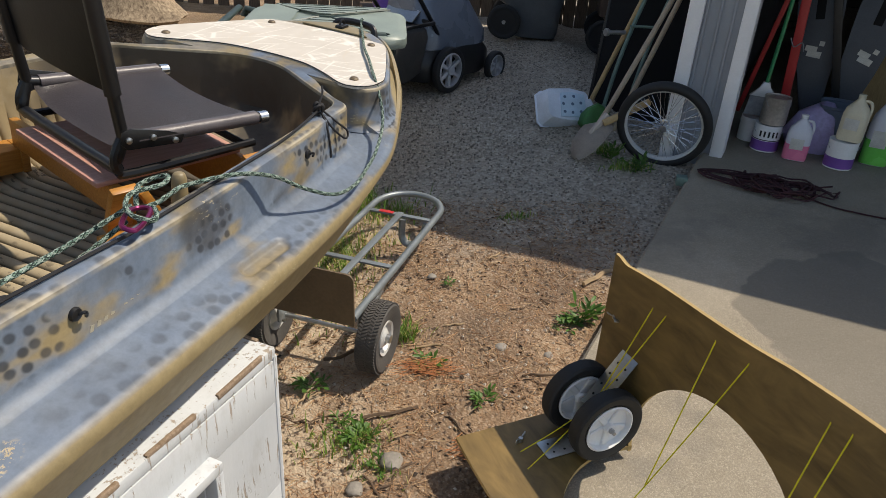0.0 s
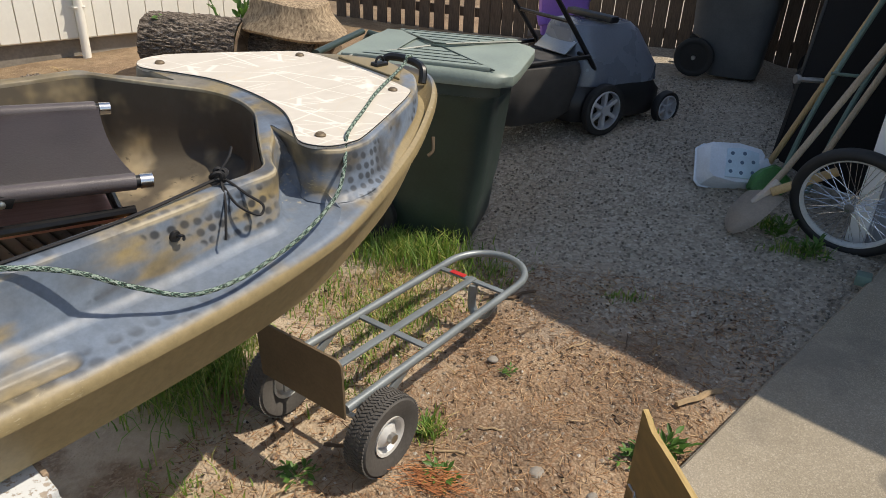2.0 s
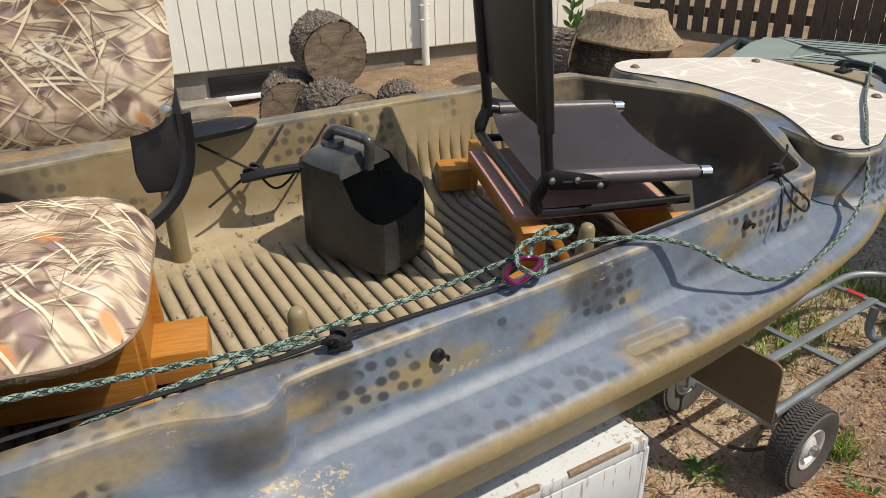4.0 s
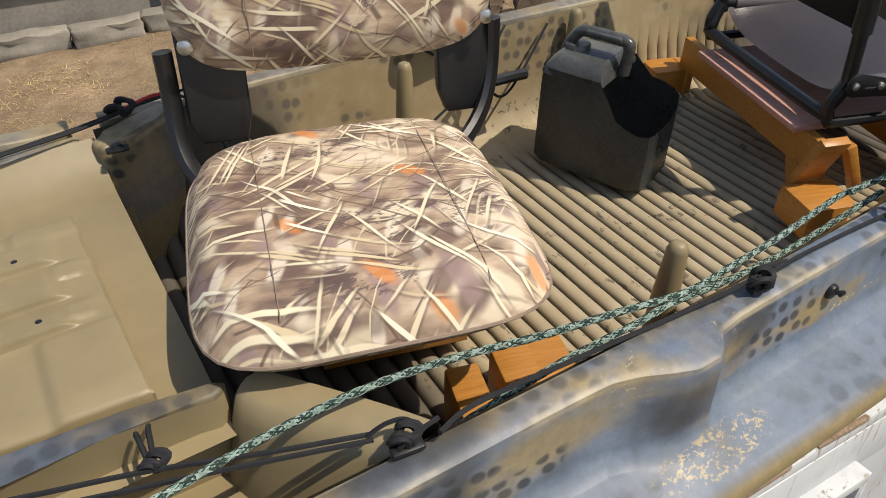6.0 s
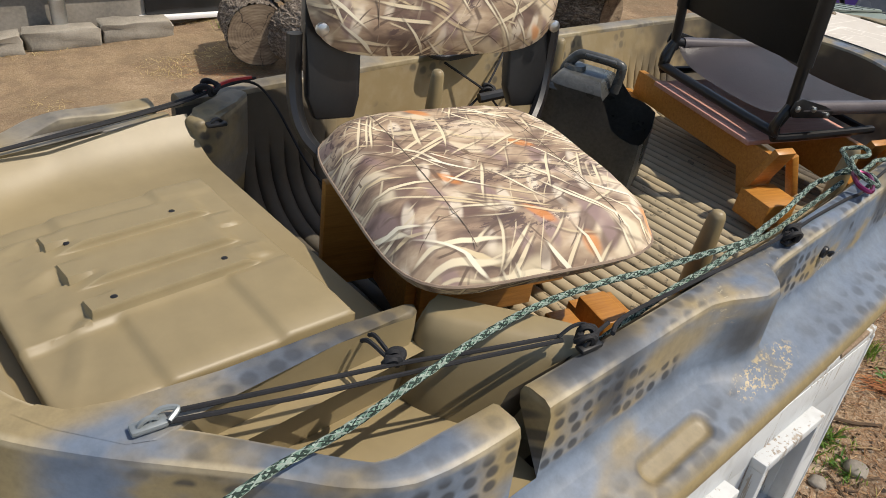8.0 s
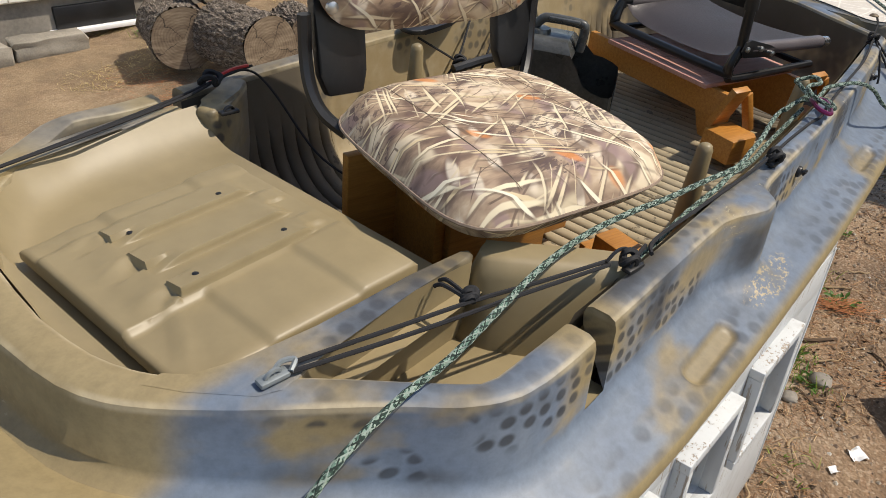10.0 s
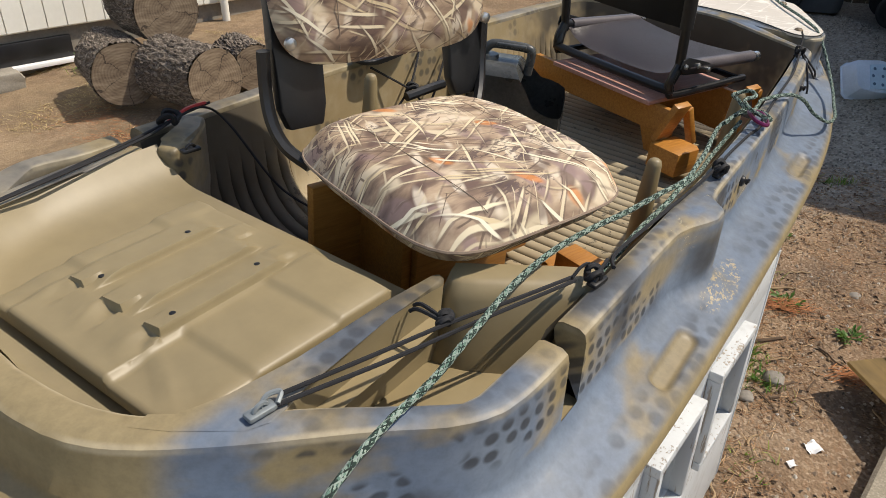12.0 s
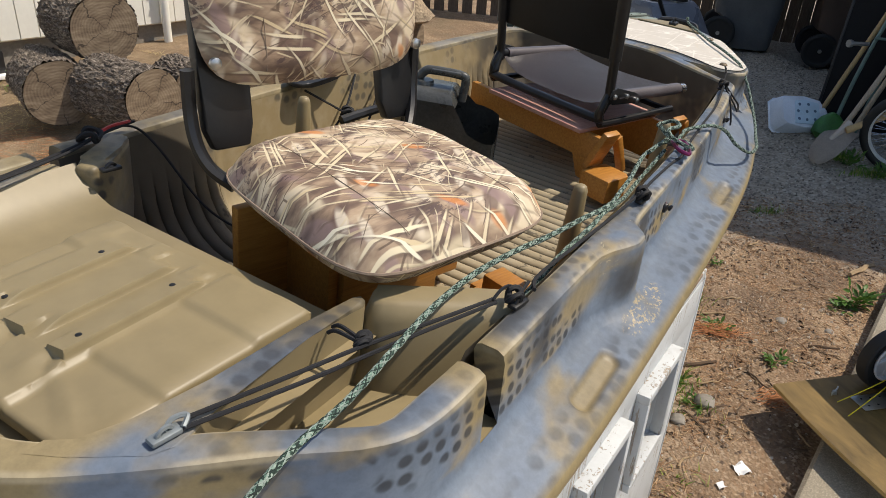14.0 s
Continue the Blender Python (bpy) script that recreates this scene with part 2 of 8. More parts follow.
def liner_material():
    """The cockpit's ribbed inside: tan, with dark sprayed ends and dust."""
    m = Mat("camo_liner_paint", 0.5)
    ax = m.axes()
    tan = m.mix(m.noise(11, 4), (0.27, 0.205, 0.105), (0.35, 0.27, 0.15))
    dust = m.step(m.noise(22, 5, 0.6), 0.45, 0.75)
    floor = m.math("SUBTRACT", 1.0, m.step(ax[2], -0.20, -0.16))
    c = m.mix(m.math("ADD", m.math("MULTIPLY", dust, 0.25), m.math("MULTIPLY", floor, 0.30)), tan, (0.46, 0.405, 0.30))
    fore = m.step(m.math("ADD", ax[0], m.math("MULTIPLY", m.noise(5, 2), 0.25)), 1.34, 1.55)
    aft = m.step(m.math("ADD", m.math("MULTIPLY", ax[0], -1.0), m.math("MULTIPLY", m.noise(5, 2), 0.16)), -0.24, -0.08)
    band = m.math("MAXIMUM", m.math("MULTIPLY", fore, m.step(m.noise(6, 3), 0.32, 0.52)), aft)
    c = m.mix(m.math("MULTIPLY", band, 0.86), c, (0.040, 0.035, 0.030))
    flat = m.vec(ax[0], m.math("MULTIPLY", ax[2], 1.0))
    cell = m.voronoi(33, "F1", 0.45, flat, dims="2D")
    grp = m.math("MULTIPLY", m.math("SUBTRACT", 1.0, m.step(ax[0], 1.25, 1.4)), m.math("MULTIPLY", m.step(m.noise(5, 1.5, 0.5, m.scaled(1, 1, 1, loc=(2, 4, 1))), 0.47, 0.53), m.step(ax[2], -0.15, -0.12)))
    dots = m.math("MULTIPLY", m.math("SUBTRACT", 1.0, m.step(cell, 0.18, 0.48)), grp)
    dots = m.math("MAXIMUM", dots, m.math("MULTIPLY", grp, 0.22))
    c = m.mix(m.math("MULTIPLY", dots, 0.75), c, (0.065, 0.060, 0.052))
    spots = m.math("MULTIPLY", m.step(m.noise(60, 4, 0.65, m.scaled(1, 0.55, 1)), 0.57, 0.64), m.math("MULTIPLY", m.step(m.noise(7, 3), 0.44, 0.58), m.math("SUBTRACT", 1.0, m.step(ax[2], -0.20, -0.17))))
    c = m.mix(m.math("MULTIPLY", spots, 0.8), c, (0.06, 0.05, 0.035))
    # shade between the floor ribs is painted in, as a dirt brown low down
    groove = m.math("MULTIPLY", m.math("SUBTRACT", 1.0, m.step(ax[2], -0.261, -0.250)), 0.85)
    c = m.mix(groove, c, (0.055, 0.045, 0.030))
    m.color(c)
    m.rough(m.math("ADD", 0.58, m.math("MULTIPLY", m.noise(30, 3), 0.25)))
    m.bump(m.noise(120, 3), 0.12, 0.002)
    return m.m


def reed_material(name, k=1.0):
    """Printed fabric: blurred leaves on taupe and brown, with crossing light reeds and their dark shadows."""
    m = Mat(name, 0.72)
    tone = m.math("ADD", m.math("MULTIPLY", m.noise(8, 2, 0.5, m.scaled(1, 1.5, 1)), 0.65), m.math("MULTIPLY", m.noise(30, 3, 0.6, m.scaled(0.6, 1.8, 1, rot=(0, 0, 0.4))), 0.35))
    c = m.ramp(tone, (0.36, (0.095 * k, 0.062 * k, 0.047 * k)), (0.45, (0.215 * k, 0.148 * k, 0.100 * k)), (0.54, (0.33 * k, 0.245 * k, 0.165 * k)), (0.64, (0.48 * k, 0.395 * k, 0.30 * k)))
    bend = m.nt.nodes.new("ShaderNodeTexNoise")
    bend.inputs["Scale"].default_value, bend.inputs["Detail"].default_value = 6.0, 1.0
    m.link(m.co, bend.inputs["Vector"])
    plainco = m.co
    sway = m.nt.nodes.new("ShaderNodeVectorMath")
    sway.operation = "MULTIPLY_ADD"
    m.link(bend.outputs["Color"], sway.inputs[0])
    sway.inputs[1].default_value = (0.055, 0.055, 0.055)
    m.link(plainco, sway.inputs[2])
    m.co = sway.outputs[0]
    # broad blurred leaves, light, brown and mauve
    for i, (ang, along, across, hue, thr, top) in enumerate(((0.5, 9, 27, (0.50, 0.42, 0.30), 0.42, 0.85), (-0.6, 10, 24, (0.100, 0.060, 0.048), 0.40, 0.85), (1.2, 9, 26, (0.20, 0.135, 0.125), 0.38, 0.8), (-1.2, 11, 30, (0.54, 0.47, 0.37), 0.34, 0.75), (0.1, 10, 26, (0.075, 0.046, 0.036), 0.34, 0.65))):
        d = m.voronoi(1.0, "F1", 1.0, m.along(ang, along, across, 11, loc=(i * 2.7, i * 1.3, i * 0.9)))
        c = m.mix(m.math("MULTIPLY", m.math("SUBTRACT", 1.0, m.step(d, thr * 0.55, thr)), top), c, tuple(k * v for v in hue))
    bark = m.math("MULTIPLY", m.step(m.noise(110, 4, 0.65, m.along(-0.2, 0.30, 1, 1)), 0.50, 0.56), m.step(m.noise(9, 2, 0.5, m.scaled(0.6, 1.6, 1, loc=(1, 2, 3))), 0.50, 0.55))
    c = m.mix(m.math("MULTIPLY", bark, 0.8), c, (0.075, 0.045, 0.045))
    rust = m.voronoi(1.0, "F1", 1.0, m.along(0.8, 8, 17, 8, loc=(4, 8, 1)))
    c = m.mix(m.math("MULTIPLY", m.math("SUBTRACT", 1.0, m.step(rust, 0.12, 0.24)), 0.75), c, (0.46 * k, 0.17 * k, 0.04 * k))
    # fine crossing stalks
    for i, (ang, along, across, w, hue) in enumerate(((0.5, 3.4, 16, 0.020, (0.12, 0.075, 0.05)), (-0.9, 3.4, 17, 0.018, (0.60, 0.50, 0.34)), (0.25, 2.8, 15, 0.020, (0.64, 0.54, 0.36)), (-0.45, 3.0, 17, 0.016, (0.11, 0.07, 0.05)))):
        edge = m.voronoi(1.0, "DISTANCE_TO_EDGE", 1.0, m.along(ang, along, across, 9.0, loc=(i * 3.7, i * 1.9, i * 0.7)))
        here = m.step(m.noise(8.5, 2, 0.5, m.scaled(1, 1, 1, loc=(i * 5.1, 2, i))), 0.50, 0.53)
        c = m.mix(m.math("MULTIPLY", m.math("MULTIPLY", m.math("SUBTRACT", 1.0, m.step(edge, w * 0.3, w)), here), 0.85), c, hue)
    # long tapered blades, each over its own soft shadow
    for i, (ang, along, across, size, hue) in enumerate(((0.35, 4.2, 88, 0.25, (0.62, 0.50, 0.31)), (-0.55, 4.0, 80, 0.25, (0.70, 0.59, 0.40)), (0.10, 3.6, 84, 0.26, (0.74, 0.64, 0.45)),
                                                        (0.95, 4.0, 82, 0.24, (0.76, 0.68, 0.50)), (-1.15, 4.2, 86, 0.24, (0.72, 0.62, 0.43)), (0.60, 3.2, 70, 0.21, (0.82, 0.75, 0.58)))):
        here = m.step(m.noise(5.5, 2, 0.5, m.scaled(1, 1, 1, loc=(i * 4.3, 5, i))), 0.42, 0.47)
        for dx, grow, col, top in ((0.13, 1.35, (0.105, 0.070, 0.052), 0.50), (0.0, 1.0, hue, 0.95)):
            d = m.voronoi(1.0, "F1", 1.0, m.along(ang, along, across, 7.0, loc=(i * 3.1, i * 1.7 + dx, i * 0.57)))
            c = m.mix(m.math("MULTIPLY", m.math("MULTIPLY", m.math("SUBTRACT", 1.0, m.step(d, size * 0.62 * grow, size * grow)), here), top), c, col)
    m.co = plainco
    m.color(c)
    m.bump(m.noise(16, 3), 0.25, 0.006)
    m.bump(m.noise(420, 2), 0.12, 0.001)
    return m.m


def bleached_material():
    """The bow cover's print, bleached almost white by the sun."""
    m = Mat("bleached_reed_print", 0.7)
    c = m.mix(m.noise(7, 4, 0.6, m.scaled(1, 2, 1)), (0.46, 0.415, 0.35), (0.64, 0.595, 0.53))
    for i, (ang, along, across) in enumerate(((0.5, 3, 15), (-0.7, 3.4, 17), (1.3, 3, 14), (0.0, 2.6, 12))):
        edge = m.voronoi(1.0, "DISTANCE_TO_EDGE", 1.0, m.along(ang, along, across, 1, loc=(i * 3, i, 0)))
        br = m.step(m.noise(6, 2, 0.5, m.scaled(1, 1, 1, loc=(i * 4, 1, 0))), 0.46, 0.52)
        c = m.mix(m.math("MULTIPLY", m.math("MULTIPLY", m.math("SUBTRACT", 1.0, m.step(edge, 0.010, 0.030)), br), 0.5), c, ((0.82, 0.79, 0.72), (0.56, 0.49, 0.39), (0.84, 0.81, 0.74), (0.80, 0.76, 0.68))[i])
    m.color(c)
    m.bump(m.noise(300, 2), 0.1, 0.001)
    return m.m


def wood_material(name, a, b, rough=0.5, grain=12.0, axis=(1, 12, 12)):
    m = Mat(name, rough)
    g = m.noise(grain, 6, 0.65, m.scaled(*axis), 0.6)
    c = m.ramp(g, (0.3, a), (0.7, b))
    c = m.mix(m.math("MULTIPLY", m.step(m.noise(3, 3), 0.5, 0.8), 0.35), c, tuple(x * 0.5 for x in a))
    m.color(c)
    m.bump(g, 0.2, 0.002)
    return m.m


def peeling_material():
    m = Mat("peeling_white_paint", 0.6)
    ax = m.axes()
    crack = m.noise(95, 5, 0.65, m.scaled(1.0, 1.0, 0.09))
    patch = m.noise(4.5, 3, 0.5)
    bare = m.step(m.math("ADD", m.math("MULTIPLY", crack, 0.75), m.math("MULTIPLY", patch, 0.45)), 0.672, 0.715)
    white = m.mix(m.noise(7, 4), (0.49, 0.515, 0.535), (0.63, 0.645, 0.65))
    wood = m.mix(m.noise(50, 4, 0.6, m.scaled(1, 1, 0.1)), (0.26, 0.21, 0.165), (0.44, 0.39, 0.33))
    grime = m.step(m.noise(9, 5, 0.65, m.scaled(1, 1, 0.5, loc=(3, 1, 2))), 0.50, 0.72)
    white = m.mix(m.math("MULTIPLY", grime, 0.45), white, (0.33, 0.32, 0.30))
    m.color(m.mix(bare, white, wood))
    m.bump(m.math("SUBTRACT", 1.0, bare), 0.5, 0.003)
    m.bump(m.noise(60, 5, 0.6, m.scaled(1, 1, 0.2)), 0.2, 0.003)
    return m.m


def ground_material():
    """Trodden earth with needles near the boat, crushed gravel on the drive."""
    m = Mat("earth_and_gravel", 0.95, space="World")
    ax = m.axes()
    earth = m.ramp(m.noise(2.3, 6, 0.6), (0.34, (0.108, 0.064, 0.037)), (0.5, (0.248, 0.156, 0.090)), (0.64, (0.43, 0.30, 0.185)))
    needles = m.step(m.noise(55, 4, 0.7, m.scaled(1, 0.35, 1, rot=(0, 0, 0.6))), 0.53, 0.62)
    earth = m.mix(m.math("MULTIPLY", needles, 0.55), earth, (0.30, 0.155, 0.075))
    specks = m.voronoi(62, out="Color")
    sp = m.ramp(specks, (0.0, (0.17, 0.145, 0.118)), (0.55, (0.395, 0.350, 0.285)), (0.85, (0.50, 0.45, 0.37)), (1.0, (0.64, 0.59, 0.50)))
    gravel = m.mix(m.noise(1.6, 4), sp, m.mix(0.6, sp, (0.34, 0.270, 0.190)))
    # the gravel begins where the drive does
    edge = m.math("ADD", m.math("ADD", m.math("MULTIPLY", ax[0], 0.50), ax[1]), m.math("MULTIPLY", m.noise(2.2, 4), 0.9))
    fac = m.math("MULTIPLY", m.step(edge, 3.75, 4.35), m.step(ax[0], -2.1, -1.4))
    crumb = m.voronoi(110, out="Color")
    earth = m.mix(0.40, earth, m.ramp(crumb, (0.0, (0.07, 0.047, 0.032)), (0.6, (0.245, 0.175, 0.115)), (1.0, (0.58, 0.48, 0.36))))
    # dry pale soil where the ground is bare beside the hand truck
    pale = m.math("MULTIPLY", m.step(m.math("ADD", m.math("MULTIPLY", ax[0], -1.0), m.math("MULTIPLY", m.noise(3.0, 4), 0.7)), 1.22, 1.50), m.step(m.noise(4.0, 4, 0.6, m.scaled(1, 1, 1, loc=(5, 5, 0))), 0.30, 0.55))
    pale = m.math("MULTIPLY", pale, m.math("MULTIPLY", m.step(ax[0], -2.3, -2.0), m.step(ax[1], 1.9, 2.4)))
    earth = m.mix(m.math("MULTIPLY", pale, 0.88), earth, m.mix(m.noise(40, 4), (0.36, 0.28, 0.195), (0.58, 0.475, 0.35)))
    straw = m.step(m.noise(1.1, 4, 0.6, m.scaled(1, 1, 1, loc=(2, 7, 0))), 0.30, 0.52)
    yard = m.step(m.math("MULTIPLY", ax[0], -1.0), 2.2, 3.0)
    earth = m.mix(m.math("MULTIPLY", straw, m.math("MULTIPLY", yard, 0.55)), earth, m.mix(m.noise(90, 3, 0.6, m.scaled(1, 0.3, 1)), (0.115, 0.078, 0.042), (0.33, 0.250, 0.145)))
    blotch = m.step(m.noise(7.0, 5, 0.65, m.scaled(1, 1, 1, loc=(4, 1, 0))), 0.46, 0.62)
    earth = m.mix(m.math("MULTIPLY", m.math("MULTIPLY", blotch, yard), 0.55), earth, (0.150, 0.098, 0.058))
    m.color(m.mix(fac, earth, gravel))
    m.bump(m.noise(6, 6, 0.65), 0.5, 0.03)
    m.bump(m.math("SUBTRACT", 1.0, m.voronoi(95)), 0.6, 0.008)
    m.bump(m.noise(170, 3), 0.5, 0.004)
    return m.m


PATCH_X, PATCH_Y = 1.00, 3.02                     # middle of the stain on the slab


def concrete_material():
    m = Mat("worn_concrete", 0.85, space="World")
    c = m.ramp(m.noise(1.6, 6, 0.62), (0.3, (0.215, 0.182, 0.132)), (0.5, (0.295, 0.253, 0.188)), (0.7, (0.37, 0.322, 0.248)))
    grit = m.voronoi(260, out="Color")
    c = m.mix(0.36, c, m.ramp(grit, (0.0, (0.10, 0.085, 0.065)), (0.6, (0.28, 0.24, 0.175)), (1.0, (0.60, 0.54, 0.44))))
    stain = m.step(m.noise(1.1, 5, 0.65, m.scaled(1, 1, 1, loc=(3.4, 1.2, 0))), 0.56, 0.66)
    c = m.mix(m.math("MULTIPLY", stain, 0.45), c, (0.14, 0.125, 0.105))
    # an old oil stain with a hard rim
    ax = m.axes()
    px, py = m.math("SUBTRACT", ax[0], PATCH_X), m.math("SUBTRACT", ax[1], PATCH_Y)
    far = m.math("ADD", m.math("SQRT", m.math("ADD", m.math("MULTIPLY", px, px), m.math("MULTIPLY", py, py))), m.math("MULTIPLY", m.noise(2.4, 3), 0.55))
    inside = m.math("SUBTRACT", 1.0, m.step(far, 0.80, 0.83))
    c = m.mix(m.math("MULTIPLY", inside, 0.62), c, (0.135, 0.122, 0.100))
    m.color(c)
    m.bump(m.noise(90, 4, 0.6), 0.5, 0.005)
    m.bump(m.math("SUBTRACT", 1.0, m.voronoi(260)), 0.3, 0.002)
    return m.m


def bark_material():
    """Furrowed bark: ridges stretched along the log, broken by cross cracks."""
    m = Mat("rough_grey_bark", 0.95)
    ridge = m.noise(26, 5, 0.6, m.scaled(1, 1, 0.38), 1.6)
    ridge = m.math("ABSOLUTE", m.math("SUBTRACT", ridge, 0.5))
    tone = m.math("ADD", m.math("MULTIPLY", ridge, 3.2), m.math("MULTIPLY", m.noise(70, 4), 0.35))
    m.color(m.ramp(tone, (0.14, (0.045, 0.036, 0.029)), (0.34, (0.190, 0.152, 0.120)), (0.70, (0.38, 0.325, 0.27))))
    m.bump(ridge, 1.0, 0.05)
    m.bump(m.noise(90, 4), 0.5, 0.01)
    return m.m


def endgrain_material():
    m = Mat("weathered_log_end", 0.9)
    ax = m.axes()
    r = m.math("SQRT", m.math("ADD", m.math("MULTIPLY", ax[0], ax[0]), m.math("MULTIPLY", ax[1], ax[1])))
    r = m.math("ADD", r, m.math("MULTIPLY", m.noise(6, 3), 0.05))
    rings = m.math("SINE", m.math("MULTIPLY", r, 330.0))
    saw = m.noise(9, 5, 0.62, m.scaled(0.7, 2.6, 1, rot=(0, 0, 0.5)))
    c = m.ramp(m.math("ADD", m.math("MULTIPLY", rings, 0.045), saw), (0.30, (0.095, 0.066, 0.043)), (0.48, (0.185, 0.135, 0.090)), (0.68, (0.29, 0.225, 0.155)))
    crack = m.math("MAXIMUM", m.step(m.voronoi(6, "DISTANCE_TO_EDGE"), 0.0, 0.008), m.step(m.noise(7, 2), 0.40, 0.46))
    c = m.mix(m.math("SUBTRACT", 1.0, crack), c, (0.06, 0.04, 0.03))
    ang = m.math("ARCTAN2", ax[1], ax[0])
    check = m.math("ADD", m.math("ABSOLUTE", m.math("SINE", m.math("ADD", m.math("MULTIPLY", ang, 2.5), m.math("MULTIPLY", m.noise(9, 3), 2.2)))), m.math("MULTIPLY", m.noise(5, 2), 0.10))
    c = m.mix(m.math("MULTIPLY", m.math("SUBTRACT", 1.0, m.step(check, 0.075, 0.125)), 0.80), c, (0.03, 0.022, 0.016))
    m.color(c)
    m.bump(saw, 0.4, 0.006)
    return m.m


HULL = hull_material()
LINER = liner_material()
DECK_TAN = plain("tan_moulded_plastic", (0.250, 0.197, 0.107), 0.46, 0, 0.12, 9, 0.08)
REED = reed_material("reed_print_fabric", 1.36)
REED_DECK = bleached_material()
WHITE_OLD = peeling_material()
GROUND = ground_material()
CONCRETE = concrete_material()
BARK = bark_material()
LOG_END = endgrain_material()
AMBER = wood_material("amber_stained_plywood", (0.34, 0.135, 0.022), (0.52, 0.24, 0.048), 0.42)
PINK_PLY = wood_material("reddish_stained_plywood", (0.42, 0.21, 0.155), (0.56, 0.31, 0.235), 0.6)
DARK_PLY = wood_material("dark_oiled_plywood", (0.100, 0.063, 0.018), (0.250, 0.160, 0.050), 0.5, 5, (1, 3, 3))
PLY_EDGE = wood_material("raw_plywood_edge", (0.33, 0.22, 0.08), (0.50, 0.36, 0.15), 0.8)
BARE_WOOD = wood_material("weathered_bare_wood", (0.16, 0.105, 0.065), (0.36, 0.27, 0.19), 0.85, 30, (4, 4, 4))
HANDLE_WOOD = wood_material("grey_ash_handle", (0.33, 0.25, 0.17), (0.50, 0.41, 0.30), 0.8, 20, (10, 10, 1))
FENCE_WOOD = wood_material("brown_fence_board", (0.070, 0.050, 0.037), (0.165, 0.120, 0.085), 0.9, 14, (10, 10, 1))
BLACK = plain("black_plastic", (0.010, 0.010, 0.011), 0.42, 0, 0.3)
BLACK_METAL = plain("black_powder_coat", (0.008, 0.008, 0.009), 0.35, 0.0, 0.3)
FABRIC = plain("brown_black_seat_cloth", (0.090, 0.077, 0.080), 0.38, 0, 0.15, 60, 0.3)
RUBBER = plain("tyre_rubber", (0.080, 0.074, 0.068), 0.85, 0, 0.3)
BLACK_RUBBER = plain("black_tyre_rubber", (0.016, 0.016, 0.016), 0.65, 0, 0.3)
STEEL = plain("galvanised_steel", (0.50, 0.51, 0.51), 0.38, 1.0, 0.15)
CHROME = plain("bright_metal", (0.62, 0.62, 0.63), 0.22, 1.0, 0.08)
TRUCK_PAINT = plain("grey_tube_paint", (0.215, 0.240, 0.250), 0.42, 0.35, 0.15)
RUST_PLATE = plain("brown_sheet_steel", (0.13, 0.095, 0.058), 0.55, 0.2, 0.25)
BIN_GREEN = plain("dark_green_bin_plastic", (0.030, 0.046, 0.038), 0.42, 0, 0.2)
LID_GREEN = plain("faded_green_lid_plastic", (0.230, 0.275, 0.240), 0.45, 0, 0.15)
BIN_GREY = plain("charcoal_bin_plastic", (0.088, 0.094, 0.100), 0.5, 0, 0.2)
SIDING = plain("cream_siding_paint", (0.82, 0.80, 0.72), 0.6, 0, 0.05, 8, 0.1)
FOUNDATION = plain("stained_foundation", (0.24, 0.215, 0.18), 0.9, 0, 0.3, 10, 0.5)
GARAGE_GREY = plain("grey_steel_siding", (0.28, 0.30, 0.325), 0.5, 0, 0.08)
TRIM_WHITE = plain("white_trim_paint", (0.85, 0.85, 0.85), 0.5, 0, 0.05)
WHITE_PLASTIC = plain("white_plastic", (0.84, 0.84, 0.83), 0.4, 0, 0.06)
# near black: the garage's inner gloom is put into the colour
ROOM_SHADE = plain("shaded_interior_black", (0.035, 0.032, 0.03), 0.9, 0, 0.3)
CORD = plain("black_shock_cord", (0.010, 0.010, 0.012), 0.75, 0, 0.4, 200)
MAGENTA = plain("magenta_anodised_metal", (0.22, 0.028, 0.10), 0.3, 0.7, 0.2)
PURPLE = plain("purple_plastic", (0.33, 0.17, 0.62), 0.45, 0, 0.1)
RED = plain("red_paint", (0.45, 0.03, 0.03), 0.4, 0, 0.15)
GREEN_PAINT = plain("green_paint", (0.03, 0.25, 0.10), 0.4, 0, 0.15)
JUG = plain("scuffed_dark_jug_plastic", (0.078, 0.080, 0.076), 0.30, 0, 0.45, 30, 0.25)
LETTER_GREY = plain("faded_grey_print", (0.085, 0.075, 0.085), 0.7, 0, 0.2)
def rope_material():
    """Braid flecked dark green, mid green and near white."""
    m = Mat("flecked_green_rope", 0.85)
    f = m.voronoi(380, out="Color")
    c = m.ramp(f, (0.0, (0.012, 0.026, 0.020)), (0.40, (0.022, 0.048, 0.036)), (0.46, (0.085, 0.155, 0.12)), (0.66, (0.15, 0.24, 0.19)), (0.74, (0.25, 0.33, 0.27)), (1.0, (0.36, 0.43, 0.37)))
    m.color(c)
    m.bump(m.noise(900, 2), 0.4, 0.001)
    return m.m


ROPE_FLECK = rope_material()
ROPE_GREEN = plain("dark_green_rope", (0.010, 0.022, 0.017), 0.8, 0, 0.3, 300, 0.4)
ROPE_GREY = plain("grey_green_rope", (0.25, 0.305, 0.265), 0.85, 0, 0.3, 300, 0.4)
WHITE_OLD_RIM = plain("pale_rim_paint", (0.60, 0.60, 0.58), 0.45, 0.2, 0.15)
SEAM_BROWN = plain("dark_brown_thread", (0.25, 0.185, 0.135), 0.8, 0, 0.3)
SCRATCH = plain("bare_scratched_plastic", (0.40, 0.36, 0.27), 0.6, 0, 0.2)
YELLOW = plain("yellow_cord", (0.72, 0.62, 0.02), 0.6, 0, 0.15, 200)
